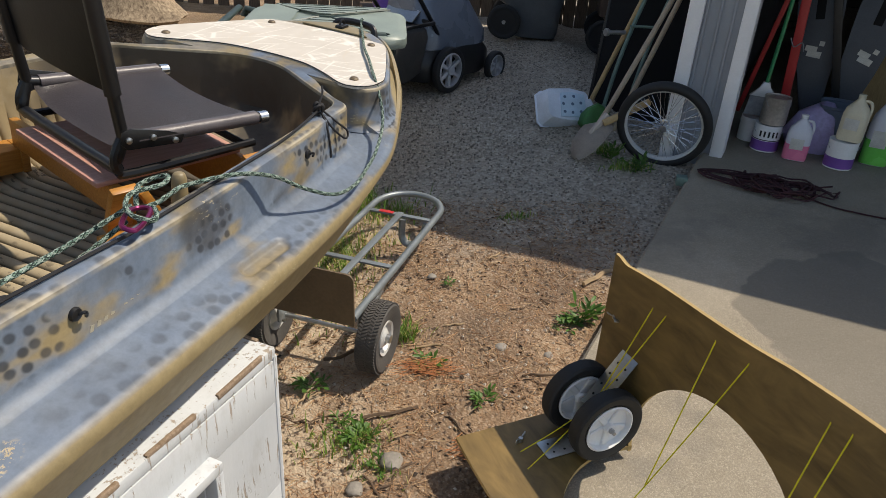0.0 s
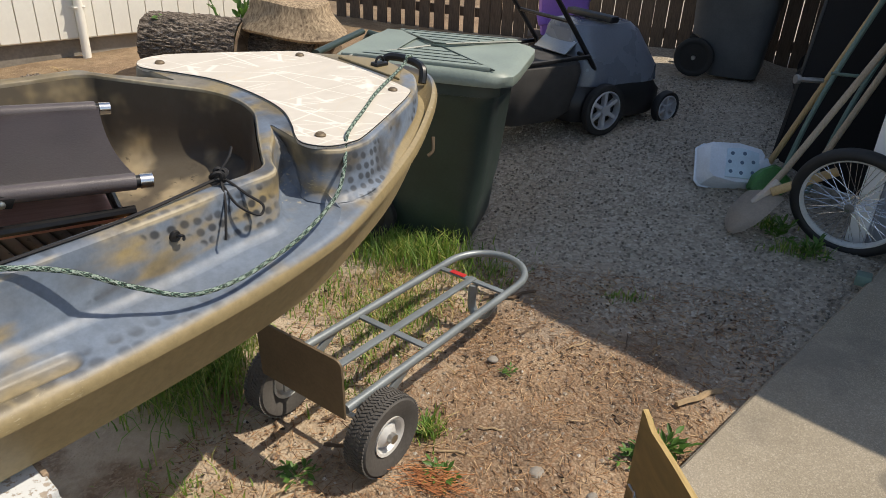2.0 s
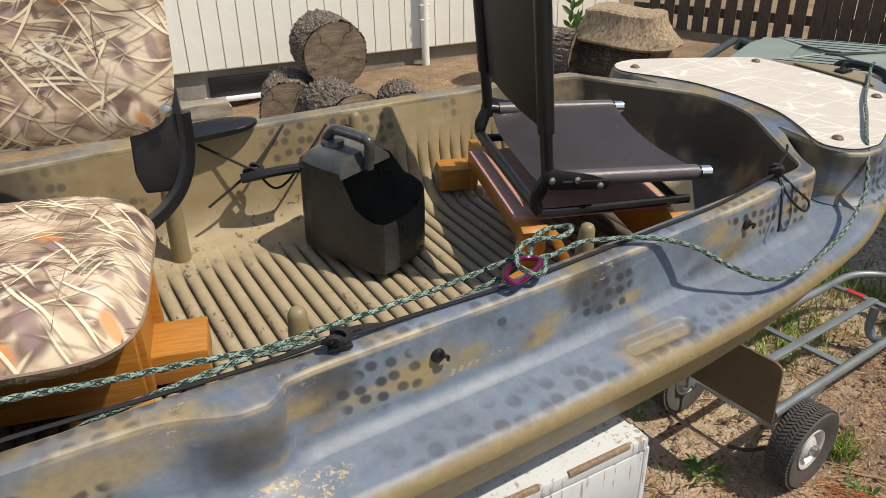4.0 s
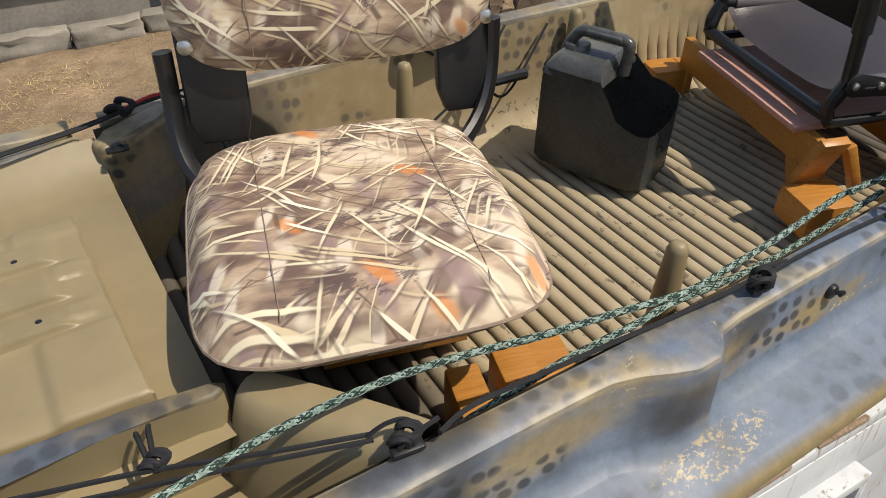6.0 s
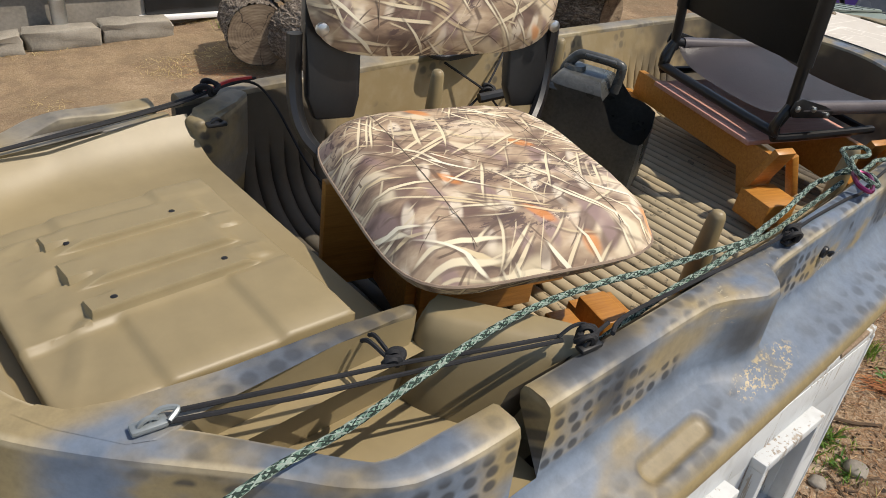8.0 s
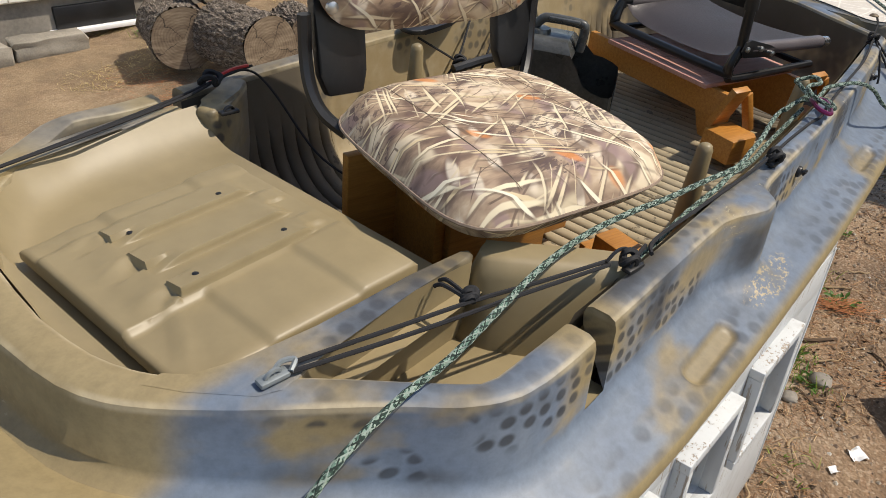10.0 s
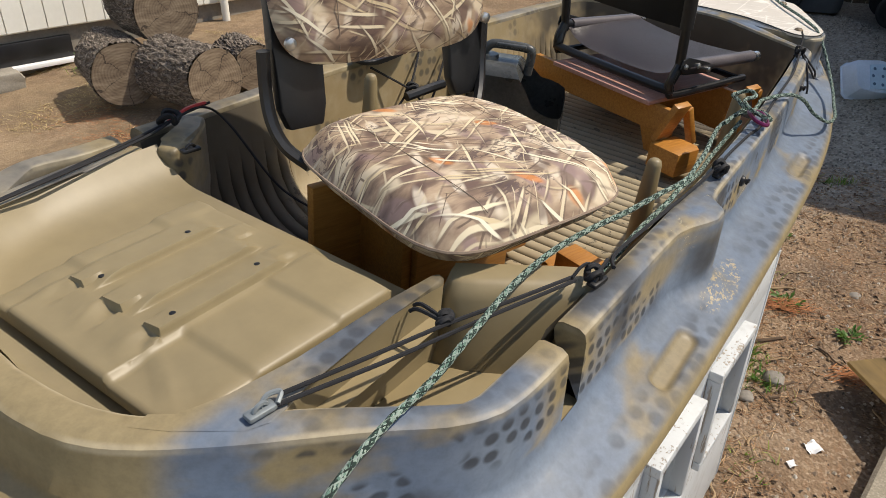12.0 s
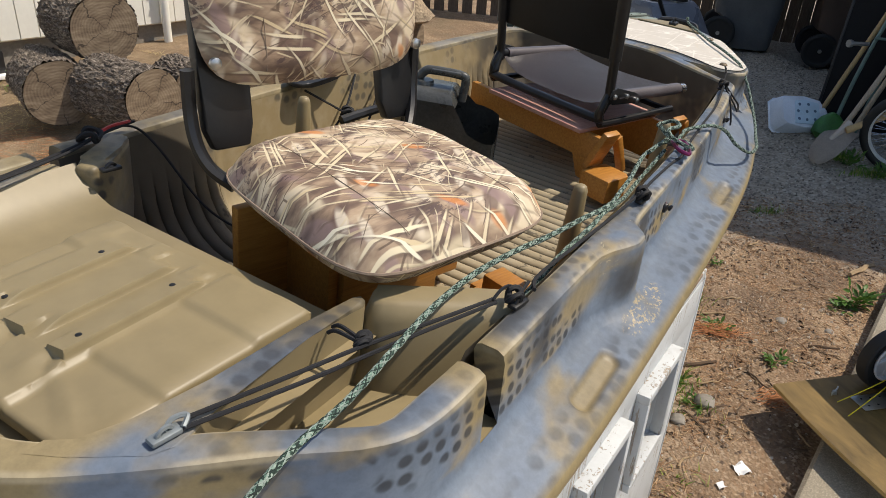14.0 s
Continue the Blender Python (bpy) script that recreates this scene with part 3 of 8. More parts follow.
BIN_BROWN = plain("dark_brown_bin_plastic", (0.070, 0.046, 0.036), 0.5, 0, 0.2)
MOWER_GREY = plain("graphite_mower_plastic", (0.150, 0.175, 0.225), 0.28, 0.1, 0.15)
MOWER_RIM = plain("silver_mower_rim", (0.50, 0.51, 0.54), 0.4, 0.3, 0.1)
FABRIC_BLACK = plain("black_bag_cloth", (0.045, 0.042, 0.040), 0.8, 0, 0.3, 60, 0.4)
SHOVEL_STEEL = plain("worn_shovel_steel", (0.48, 0.42, 0.36), 0.65, 0.1, 0.2)
HOE_WOOD = wood_material("yellow_ash_wood", (0.40, 0.26, 0.11), (0.56, 0.40, 0.20), 0.7, 20, (10, 10, 1))
TOOL_GREEN = plain("faded_tool_green", (0.13, 0.20, 0.17), 0.5, 0, 0.2)
TUB_BLUE = plain("pale_blue_plastic", (0.52, 0.66, 0.76), 0.5, 0, 0.12)
HOLE_BLUE = plain("hole_shadow_blue", (0.10, 0.16, 0.24), 0.7, 0, 0.1)
PURPLE_LABEL = plain("purple_label", (0.18, 0.07, 0.33), 0.5, 0, 0.1)
DRIP_CAN = plain("dripped_metal_can", (0.48, 0.42, 0.36), 0.4, 0.4, 0.35, 14)
CLOUDY = plain("cloudy_white_plastic", (0.66, 0.66, 0.70), 0.35, 0, 0.06)
CREAM_JUG = plain("cream_jug_plastic", (0.66, 0.60, 0.44), 0.4, 0, 0.12)
PINK_LIQ = plain("pink_liquid", (0.80, 0.22, 0.36), 0.25, 0, 0.08)
GREEN_LIQ = plain("green_liquid", (0.16, 0.60, 0.10), 0.25, 0, 0.08)
LABEL_PAPER = plain("worn_label_paper", (0.62, 0.60, 0.54), 0.7, 0, 0.2, 60)
BUCKET = plain("blue_grey_bucket", (0.22, 0.27, 0.36), 0.5, 0, 0.15)
LILAC = plain("lilac_bag", (0.42, 0.36, 0.58), 0.45, 0, 0.3, 14)
BRISTLE = plain("grey_bristles", (0.30, 0.31, 0.33), 0.9, 0, 0.3, 90, 0.8)
LINING = plain("grey_lining_board", (0.30, 0.31, 0.32), 0.8, 0, 0.15)
MATT_BLACK = plain("matt_black_sheet", (0.007, 0.007, 0.008), 0.95, 0, 0.3)
SACK_GREEN = plain("green_bag_plastic", (0.04, 0.16, 0.03), 0.45, 0, 0.3)
BAG_WHITE = plain("white_bag_plastic", (0.66, 0.72, 0.80), 0.45, 0, 0.12)
PANEL_GREY = plain("dark_grey_moulding", (0.060, 0.066, 0.080), 0.5, 0, 0.2)
RED_ROPE = plain("dark_red_rope", (0.050, 0.016, 0.019), 0.85, 0, 0.4, 120, 0.4)
EDGING = plain("rough_pale_concrete", (0.25, 0.225, 0.185), 0.9, 0, 0.3, 24, 0.9)
STONE = plain("grey_brown_stone", (0.27, 0.245, 0.21), 0.9, 0, 0.3, 20, 0.6)
STUMP_WOOD = wood_material("pale_split_wood", (0.085, 0.052, 0.030), (0.52, 0.40, 0.26), 0.85, 22, (2.4, 2.4, 0.30))
TWIG = plain("grey_brown_twig", (0.125, 0.082, 0.052), 0.9, 0, 0.3)
PALE_WOOD = plain("pale_dry_wood", (0.38, 0.27, 0.155), 0.85, 0, 0.25)


def island_material(name, *stops, rough=0.85, through=0.0):
    """Many small pieces in one mesh, each with a tone of its own."""
    m = Mat(name, rough)
    m.color(m.ramp(m.island(), *stops))
    if through:
        # thin leaves let light pass
        tr, mx = m.nt.nodes.new("ShaderNodeBsdfTranslucent"), m.nt.nodes.new("ShaderNodeMixShader")
        m.link(m.b.inputs["Base Color"].links[0].from_socket, tr.inputs["Color"])
        mx.inputs[0].default_value = through
        m.link(m.b.outputs[0], mx.inputs[1])
        m.link(tr.outputs[0], mx.inputs[2])
        m.link(mx.outputs[0], m.nt.nodes["Material Output"].inputs["Surface"])
    return m.m


GRASS = island_material("grass_blades", (0.0, (0.10, 0.20, 0.028)), (0.6, (0.20, 0.33, 0.05)), (0.85, (0.34, 0.40, 0.09)), (1.0, (0.50, 0.45, 0.18)), rough=0.55, through=0.35)
STRAW = island_material("straw_blades", (0.0, (0.20, 0.13, 0.05)), (0.5, (0.40, 0.29, 0.12)), (1.0, (0.60, 0.48, 0.24)), rough=0.8)
RUST_NEEDLE = island_material("rusty_needles", (0.0, (0.22, 0.075, 0.025)), (0.6, (0.38, 0.14, 0.05)), (1.0, (0.50, 0.24, 0.10)))
LEAF = island_material("weed_leaves", (0.0, (0.05, 0.12, 0.018)), (0.7, (0.10, 0.21, 0.035)), (1.0, (0.16, 0.27, 0.06)), rough=0.5, through=0.3)
PEBBLE = island_material("earth_pebbles", (0.0, (0.15, 0.10, 0.07)), (0.6, (0.30, 0.22, 0.155)), (0.9, (0.42, 0.36, 0.28)), (1.0, (0.58, 0.54, 0.48)))
GRAVEL = island_material("crushed_gravel", (0.0, (0.14, 0.118, 0.095)), (0.6, (0.32, 0.28, 0.225)), (1.0, (0.54, 0.49, 0.41)))
BARK_BIT = island_material("dark_bark_bits", (0.0, (0.030, 0.022, 0.016)), (0.6, (0.085, 0.056, 0.036)), (0.9, (0.17, 0.105, 0.06)), (1.0, (0.30, 0.22, 0.13)))
NEEDLE = island_material("dry_needles", (0.0, (0.16, 0.08, 0.04)), (0.6, (0.36, 0.20, 0.10)), (1.0, (0.52, 0.37, 0.21)))
ROOF = plain("dark_roofing", (0.06, 0.06, 0.06), 0.9, 0, 0.3)


# ---------------------------------------------------------------- mesh helpers
def part(name, bm, material, parent=None, label="", smooth=True, m=None):
    """Links a bmesh as one mesh object, under a thing or part if one is given."""
    bmesh.ops.recalc_face_normals(bm, faces=bm.faces)
    me = bpy.data.meshes.new(name)
    bm.to_mesh(me)
    bm.free()
    for k in material if isinstance(material, (list, tuple)) else [material]:
        me.materials.append(k)
    if smooth:
        me.shade_smooth()
        me.set_sharp_from_angle(angle=radians(38))
    ob = new(name, me)
    if parent is not None:
        ob.parent = parent
    if m is not None:
        ob.matrix_basis = m
    if label:
        ob["label"] = label
    return ob


def thing(name, m, label, category, group="", kind=""):
    ob = new(name)
    ob.empty_display_size = 0.1
    ob.matrix_basis = m
    return tagged(ob, label, category, group, kind)


def box(bm, sx, sy, sz, m=None, bevel=0.0, seg=2, mat=0):
    """A bevelled box centred on m."""
    r = bmesh.ops.create_cube(bm, size=1.0, matrix=(m or Matrix()) @ Matrix.Diagonal((sx, sy, sz, 1)))
    vs = r["verts"]
    fs = {f for v in vs for f in v.link_faces}
    for f in fs:
        f.material_index = mat
    if bevel:
        es = {e for v in vs for e in v.link_edges}
        out = bmesh.ops.bevel(bm, geom=list(es), offset=bevel, segments=seg, profile=0.5, affect="EDGES")
        for f in out["faces"]:
            f.material_index = mat
    return vs


def new_box(sx, sy, sz, m=None, bevel=0.0, seg=2):
    bm = bmesh.new()
    box(bm, sx, sy, sz, m, bevel, seg)
    return bm


def smooth_line(pts, n=8, closed=False):
    """Catmull-Rom through points."""
    pts = [Vector(p) for p in pts]
    out, k = [], len(pts)
    for i in range(k if closed else k - 1):
        if closed:
            a, b, c, d = (pts[(i + j) % k] for j in (-1, 0, 1, 2))
        else:
            a, b, c, d = pts[max(i - 1, 0)], pts[i], pts[i + 1], pts[min(i + 2, k - 1)]
        for j in range(n):
            t = j / n
            out.append(0.5 * (2 * b + (c - a) * t + (2 * a - 5 * b + 4 * c - d) * t * t + (3 * b - a - 3 * c + d) * t ** 3))
    if not closed:
        out.append(pts[-1])
    return out


def tube(bm, line, r, sides=8, closed=False, taper=None, flat=1.0, mat=0):
    """Sweeps a round section along a line of points."""
    line = [Vector(p) for p in line]
    n = len(line)
    rings, up = [], None
    for i, p in enumerate(line):
        if closed:
            d = line[(i + 1) % n] - line[i - 1]
        else:
            d = line[min(i + 1, n - 1)] - line[max(i - 1, 0)]
        d.normalize()
        if up is None:
            up = d.orthogonal().normalized() if abs(d.z) > 0.9 else Vector((0, 0, 1))
        s = d.cross(up)
        if s.length < 1e-5:
            s = d.orthogonal()
        s.normalize()
        up = s.cross(d).normalized()
        k = r if taper is None else r * taper(i / max(n - 1, 1))
        rings.append([bm.verts.new(p + k * (math.cos(2 * math.pi * j / sides) * s + flat * math.sin(2 * math.pi * j / sides) * up)) for j in range(sides)])
    for i in range(n if closed else n - 1):
        a, b = rings[i], rings[(i + 1) % n]
        for j in range(sides):
            f = bm.faces.new((a[j], a[(j + 1) % sides], b[(j + 1) % sides], b[j]))
            f.material_index = mat
    if not closed:
        bm.faces.new(rings[0][::-1]).material_index = mat
        bm.faces.new(rings[-1]).material_index = mat


def new_tube(line, r, sides=8, closed=False, **kw):
    bm = bmesh.new()
    tube(bm, line, r, sides, closed, **kw)
    return bm


def lathe(bm, profile, sides=24, m=None, mat=0, cap=True):
    """Turns (radius, z) pairs about the local z axis."""
    m = m or Matrix()
    rings = []
    for r, z in profile:
        rings.append([bm.verts.new(m @ Vector((r * math.cos(2 * math.pi * j / sides), r * math.sin(2 * math.pi * j / sides), z))) for j in range(sides)])
    for a, b in zip(rings, rings[1:]):
        for j in range(sides):
            bm.faces.new((a[j], a[(j + 1) % sides], b[(j + 1) % sides], b[j])).material_index = mat
    if cap:
        bm.faces.new(rings[0][::-1]).material_index = mat
        bm.faces.new(rings[-1]).material_index = mat
    return bm


def new_lathe(profile, sides=24, m=None, cap=True):
    return lathe(bmesh.new(), profile, sides, m, 0, cap)


def prism(bm, outline, z0, z1, m=None, bevel=0.0, mat=0, seg=2):
    """Raises a plan outline from z0 to z1."""
    m = m or Matrix()
    lo = [bm.verts.new(m @ Vector((x, y, z0))) for x, y in outline]
    hi = [bm.verts.new(m @ Vector((x, y, z1))) for x, y in outline]
    n = len(outline)
    fs = [bm.faces.new(lo[::-1]), bm.faces.new(hi)]
    for i in range(n):
        fs.append(bm.faces.new((lo[i], lo[(i + 1) % n], hi[(i + 1) % n], hi[i])))
    for f in fs:
        f.material_index = mat
    if bevel:
        es = {e for v in lo + hi for e in v.link_edges}
        for f in bmesh.ops.bevel(bm, geom=list(es), offset=bevel, segments=seg, profile=0.5, affect="EDGES")["faces"]:
            f.material_index = mat
    return bm


def new_prism(outline, z0, z1, m=None, bevel=0.0, seg=2):
    return prism(bmesh.new(), outline, z0, z1, m, bevel, 0, seg)


def interp(x, table):
    if x <= table[0][0]:
        return table[0][1]
    for (a, p), (b, q) in zip(table, table[1:]):
        if x <= b:
            t = (x - a) / (b - a)
            return p + (q - p) * t
    return table[-1][1]


# ---------------------------------------------------------------- ground and buildings
def ground_z(x, y):
    """The yard rises gently away from the boat, a little more by the fence."""
    f = min(1.0, max(0.0, (y - 4.7) / 1.2)) * min(1.0, max(0.0, (0.75 - x) / 0.4))
    return plane_z(x, y) + 0.10 * f * f * (3 - 2 * f)


def plane_z(x, y):
    return 0.0451 * (max(x, -2.2) + 1.05) + 0.0451 * (min(y, 9.0) - 2.9)


EDGE = Vector((0.49, 0.87, 0)).normalized()      # along the slab's edge and the house
SIDE = Vector((EDGE.y, -EDGE.x, 0))              # along the garage front


def build_ground():
    bm = bmesh.new()
    xs = [-400, -120, -40, -18] + [-11 + 0.25 * i for i in range(36)] + [-2 + 0.06 * i for i in range(58)] + [1.6 + 0.4 * i for i in range(12)] + [9, 20, 60, 400]
    ys = [-400, -100, -30, -10, -5, -2] + [0 + 0.25 * i for i in range(5)] + [1.3 + 0.06 * i for i in range(72)] + [5.7 + 0.25 * i for i in range(16)] + [12, 20, 60, 400]
    rows = []
    for y in ys:
        row = []
        for x in xs:
            z = ground_z(min(max(x, -12), 4), min(max(y, -3), 9))
            if -9 < x < 4 and -1 < y < 9.5:
                z += 0.016 * (noise.noise((x * 2.1, y * 2.1, 0.3))) + 0.007 * noise.noise((x * 7, y * 7, 2.0))
            row.append(bm.verts.new((x, y, z)))
        rows.append(row)
    for a, b in zip(rows, rows[1:]):
        for i in range(len(xs) - 1):
            bm.faces.new((a[i], a[i + 1], b[i + 1], b[i]))
    tagged(part("ground", bm, GROUND), "trodden brown earth with needles, turning to dark gravel", "ground", kind="structure")


SLAB_O = Vector((-0.33, 2.70, 0))                # a point on the slab's edge


def slab_pose(along, out, h=0.0):
    """A point of the slab: metres along its edge, metres to the garage side, metres above it."""
    p = SLAB_O + EDGE * along + SIDE * out
    return Vector((p.x, p.y, plane_z(p.x, p.y) + 0.075 + h))


def build_slab():
    bm = bmesh.new()
    rows = []
    for a in [-3.2 + 0.2 * i for i in range(52)]:
        row = []
        for j, o in enumerate((0.0, 0.0, 0.012, 0.05, 0.4, 0.8, 1.2, 1.6, 2.0, 2.6, 3.4, 4.4)):
            p = slab_pose(a, o + 0.006 * noise.noise((a * 3, o, 1)))
            p.z += (-0.12, -0.012, 0, 0, 0, 0, 0, 0, 0, 0, 0, 0)[j]
            row.append(bm.verts.new(p))
        rows.append(row)
    for a, b in zip(rows, rows[1:]):
        for i in range(len(a) - 1):
            bm.faces.new((a[i], a[i + 1], b[i + 1], b[i]))
    bm.faces.new(rows[0])
    bm.faces.new(rows[-1])
    tagged(part("pavement", bm, CONCRETE), "worn pale concrete apron with dark stains", "pavement", kind="structure")


def wall_pose(origin, direction, z=0.0):
    """Local x along the wall, y through it (outwards to the right of x), z up."""
    d = direction.normalized()
    return Matrix.Translation((origin[0], origin[1], z)) @ Matrix.Rotation(math.atan2(d.y, d.x), 4, "Z")


def build_house():
    house = thing("house", wall_pose((-5.40, 5.80), EDGE, 0.0), "cream-painted house wall with vertical grooved siding", "house", kind="structure")
    n0, n1, pitch = -44, 19, 0.15
    bm = bmesh.new()
    box(bm, (n1 - n0) * pitch, 0.14, 3.4, pose((n0 + n1) / 2 * pitch, 0.10, 2.05))
    part("wall", bm, SIDING, house)
    first = part("siding_board", new_box(pitch - 0.004, 0.022, 3.2, None, 0.003, 1), SIDING, house, m=pose((n0 + 0.5) * pitch, 0.02, 1.96))
    for i in range(n0 + 1, n1):
        o = first.copy()
        scene.collection.objects.link(o)
        o.matrix_basis = pose((i + 0.5) * pitch, 0.02, 1.96)
    part("foundation", new_box((n1 - n0) * pitch, 0.2, 0.9, pose((n0 + n1) / 2 * pitch, 0.17, -0.10)), FOUNDATION, house, "stained concrete foundation")
    part("roof", new_box((n1 - n0) * pitch + 0.8, 1.4, 0.14, pose((n0 + n1) / 2 * pitch, 0.55, 3.75), 0.02), ROOF, house)
    vent = part("crawl_vent", new_box(0.62, 0.05, 0.17, pose(-1.05, 0.06, 0.20), 0.01), BLACK, house, "dark crawl-space vent")
    part("sill", new_box(0.72, 0.10, 0.035, pose(-1.05, 0.03, 0.10), 0.006), TRIM_WHITE, vent)
    pipe = part("downspout", new_tube([(0.62, -0.05, 3.5), (0.62, -0.05, 0.12)], 0.036, 12), SIDING, house, "cream downspout")
    for z in (0.75, 0.62):
        part("strap", new_tube([(0.575, 0.0, z), (0.578, -0.075, z), (0.662, -0.075, z), (0.665, 0.0, z)], 0.008, 6), SIDING, pipe)
    pipe = part("downspout", new_tube([(-2.0, -0.06, 3.5), (-2.0, -0.06, 0.3)], 0.045, 12), WHITE_PLASTIC, house, "white downspout")
    part("pipe_foot", new_tube([(-2.0, -0.06, 0.3), (-2.0, -0.06, 0.0)], 0.055, 12), STEEL, pipe, "grey pipe collar at the ground")


def build_garage():
    corner = Vector((0.665, 4.93, 0))
    g = thing("garage", wall_pose(corner, SIDE, 0.0), "grey metal-sided garage with white trim, its door open", "garage", kind="structure")
    z0 = 0.2
    across = Matrix(((0, 0, 1, 0), (1, 0, 0, 0), (0, 1, 0, 0), (0, 0, 0, 1)))    # outline (y, z), drawn out along x
    gable = [(0.05, -0.1), (6.05, -0.1), (6.05, 2.70), (3.05, 5.66), (0.05, 2.70)]
    part("side_wall", new_prism(gable, 0.02, 0.14, across, 0.0), GARAGE_GREY, g)
    bm = bmesh.new()
    box(bm, 0.28, 0.10, 2.5, pose(0.15, 0.06, z0 + 1.15))
    for i in range(3):
        box(bm, 0.018, 0.012, 2.5, pose(0.08 + 0.075 * i, 0.006, z0 + 1.15), 0.004, 1)
    part("front_wall", bm, GARAGE_GREY, g, "narrow panel of ribbed grey siding")
    part("corner_trim", new_box(0.085, 0.115, 2.45, pose(0.02, 0.045, z0 + 1.20), 0.006), TRIM_WHITE, g, "white corner trim")
    part("door_trim", new_box(0.075, 0.15, 2.45, pose(0.315, 0.05, z0 + 1.16), 0.006), TRIM_WHITE, g, "white door trim")
    part("header", new_box(4.6, 0.12, 0.50, pose(2.58, 0.06, z0 + 2.25)), GARAGE_GREY, g)
    # inner walls coloured near black for the shade inside
    part("far_wall", new_prism(gable, 4.79, 4.91, across, 0.0), ROOM_SHADE, g)
    part("back_wall", new_box(4.9, 0.12, 2.8, pose(2.45, 6.1, z0 + 1.1)), ROOM_SHADE, g)
    part("inner_lining", new_box(0.05, 5.8, 2.45, pose(0.19, 3.1, z0 + 1.15)), LINING, g, "grey lining board")
    part("roof", new_prism([(-0.59, 2.20), (3.05, 5.84), (6.69, 2.20), (6.61, 2.12), (3.05, 5.68), (-0.51, 2.12)], -0.20, 5.10, across, 0.0), ROOF, g)


def build_fence():
    f = thing("fence", wall_pose((-3.85, 8.75), Vector((5.6, -0.55, 0)), 0.15), "dark brown board fence with gaps between the boards", "fence", kind="structure")
    for z in (0.35, 1.25):
        part("rail", new_box(7.2, 0.04, 0.09, pose(3.4, 0.05, z)), FENCE_WOOD, f)
    bm = new_box(0.115, 0.022, 1.75, pose(0, 0, 0.90), 0.004, 1)
    first = part("fence_board", bm, FENCE_WOOD, f, m=pose(0.06, 0, 0))
    for i in range(1, 44):
        o = first.copy()
        scene.collection.objects.link(o)
        gap = 0.165 if i < 11 else 0.122
        x = 0.06 + (0.165 * i if i < 11 else 0.165 * 10 + gap * (i - 10))
        o.matrix_basis = pose(x, random.uniform(-0.006, 0.006), random.uniform(-0.03, 0.03), 0, 0.3 * random.uniform(-1, 1), 0)


build_ground()
build_slab()
build_house()
build_garage()
build_fence()


# ---------------------------------------------------------------- the boat
HEAD, ROLL = radians(22.0), radians(4.5)
BU = Vector((math.sin(HEAD), math.cos(HEAD), 0))
BV = Vector((-math.cos(HEAD) * math.cos(ROLL), math.sin(HEAD) * math.cos(ROLL), math.sin(ROLL)))
BW = BU.cross(BV)
BOAT = Matrix.Translation((-2.0610, 1.1377, 1.1689)) @ Matrix((BU, BV, BW)).transposed().to_4x4()

# half widths along the keel line
LIP = [(-0.72, 0.0), (-0.705, 0.12), (-0.66, 0.24), (-0.58, 0.35), (-0.45, 0.45), (-0.25, 0.53), (0.0, 0.56), (0.5, 0.570), (1.0, 0.567), (1.33, 0.550), (1.6, 0.516), (1.8, 0.473),
       (2.1, 0.358), (2.3, 0.25), (2.42, 0.17), (2.49, 0.10), (2.515, 0.05), (2.52, 0.0)]
RISE = [(-0.56, 0.0), (-0.55, 0.10), (-0.52, 0.17), (-0.45, 0.25), (-0.35, 0.345), (-0.28, 0.415), (-0.2, 0.445), (0.0, 0.45), (0.25, 0.455), (0.30, 0.465), (0.36, 0.49), (0.41, 0.488), (0.435, 0.462),
        (0.9, 0.455), (1.345, 0.43), (1.50, 0.412), (1.58, 0.408), (1.625, 0.402), (1.648, 0.380), (1.668, 0.315), (1.69, 0.285), (1.725, 0.292), (1.765, 0.350), (1.80, 0.388), (1.845, 0.402), (1.90, 0.394), (2.08, 0.315), (2.25, 0.228), (2.36, 0.135), (2.40, 0.07), (2.415, 0.0)]
PIT = [(-0.507, 0.0), (-0.497, 0.09), (-0.465, 0.160), (-0.40, 0.232), (-0.362, 0.268), (-0.265, 0.378), (-0.245, 0.391), (-0.215, 0.397), (0.0, 0.405), (0.45, 0.412), (0.9, 0.405), (1.345, 0.382), (1.48, 0.372), (1.585, 0.366), (1.628, 0.350), (1.654, 0.312), (1.72, 0.215), (1.793, 0.11), (1.816, 0.05), (1.823, 0.0)]


def quarter(u):
    """The port quarter is fuller than the starboard one."""
    f = min(1.0, max(0.0, (-0.15 - u) / 0.27))
    return 0.075 * f * f * (3 - 2 * f)


def loop_of(table, us):
    """A closed plan loop: starboard side bow-wards, port side back."""
    pts = [(u, interp(u, table)) for u in us]
    return [(u, -h) for u, h in pts] + [(u, h + quarter(u) * min(1.0, h / 0.2)) for u, h in pts[-2:0:-1]]


GAPS = (-0.107, -0.060)
RECESSES = (0.150, 1.065)


def stations():
    """Stations along the rim, closer at the ends, the gaps and the finger recesses."""
    a, b = RISE[0][0], RISE[-1][0]
    us = {a + (b - a) * (0.5 - 0.5 * math.cos(math.pi * i / 80)) for i in range(81)} | {a + (b - a) * i / 90 for i in range(1, 90)}
    us = {u for u in us if not any(abs(u - c) < 0.12 for c in RECESSES) and not (GAPS[0] - 0.012 < u < GAPS[1] + 0.012)}
    for c in RECESSES:
        us |= {c - 0.12 + 0.005 * i for i in range(49)}
    us = {u for u in us if not 1.57 < u < 1.90} | {1.57 + 0.006 * i for i in range(56)}
    us |= {GAPS[0], GAPS[1], GAPS[0] - 0.008, GAPS[1] + 0.008, (GAPS[0] + GAPS[1]) / 2}
    return sorted(us)


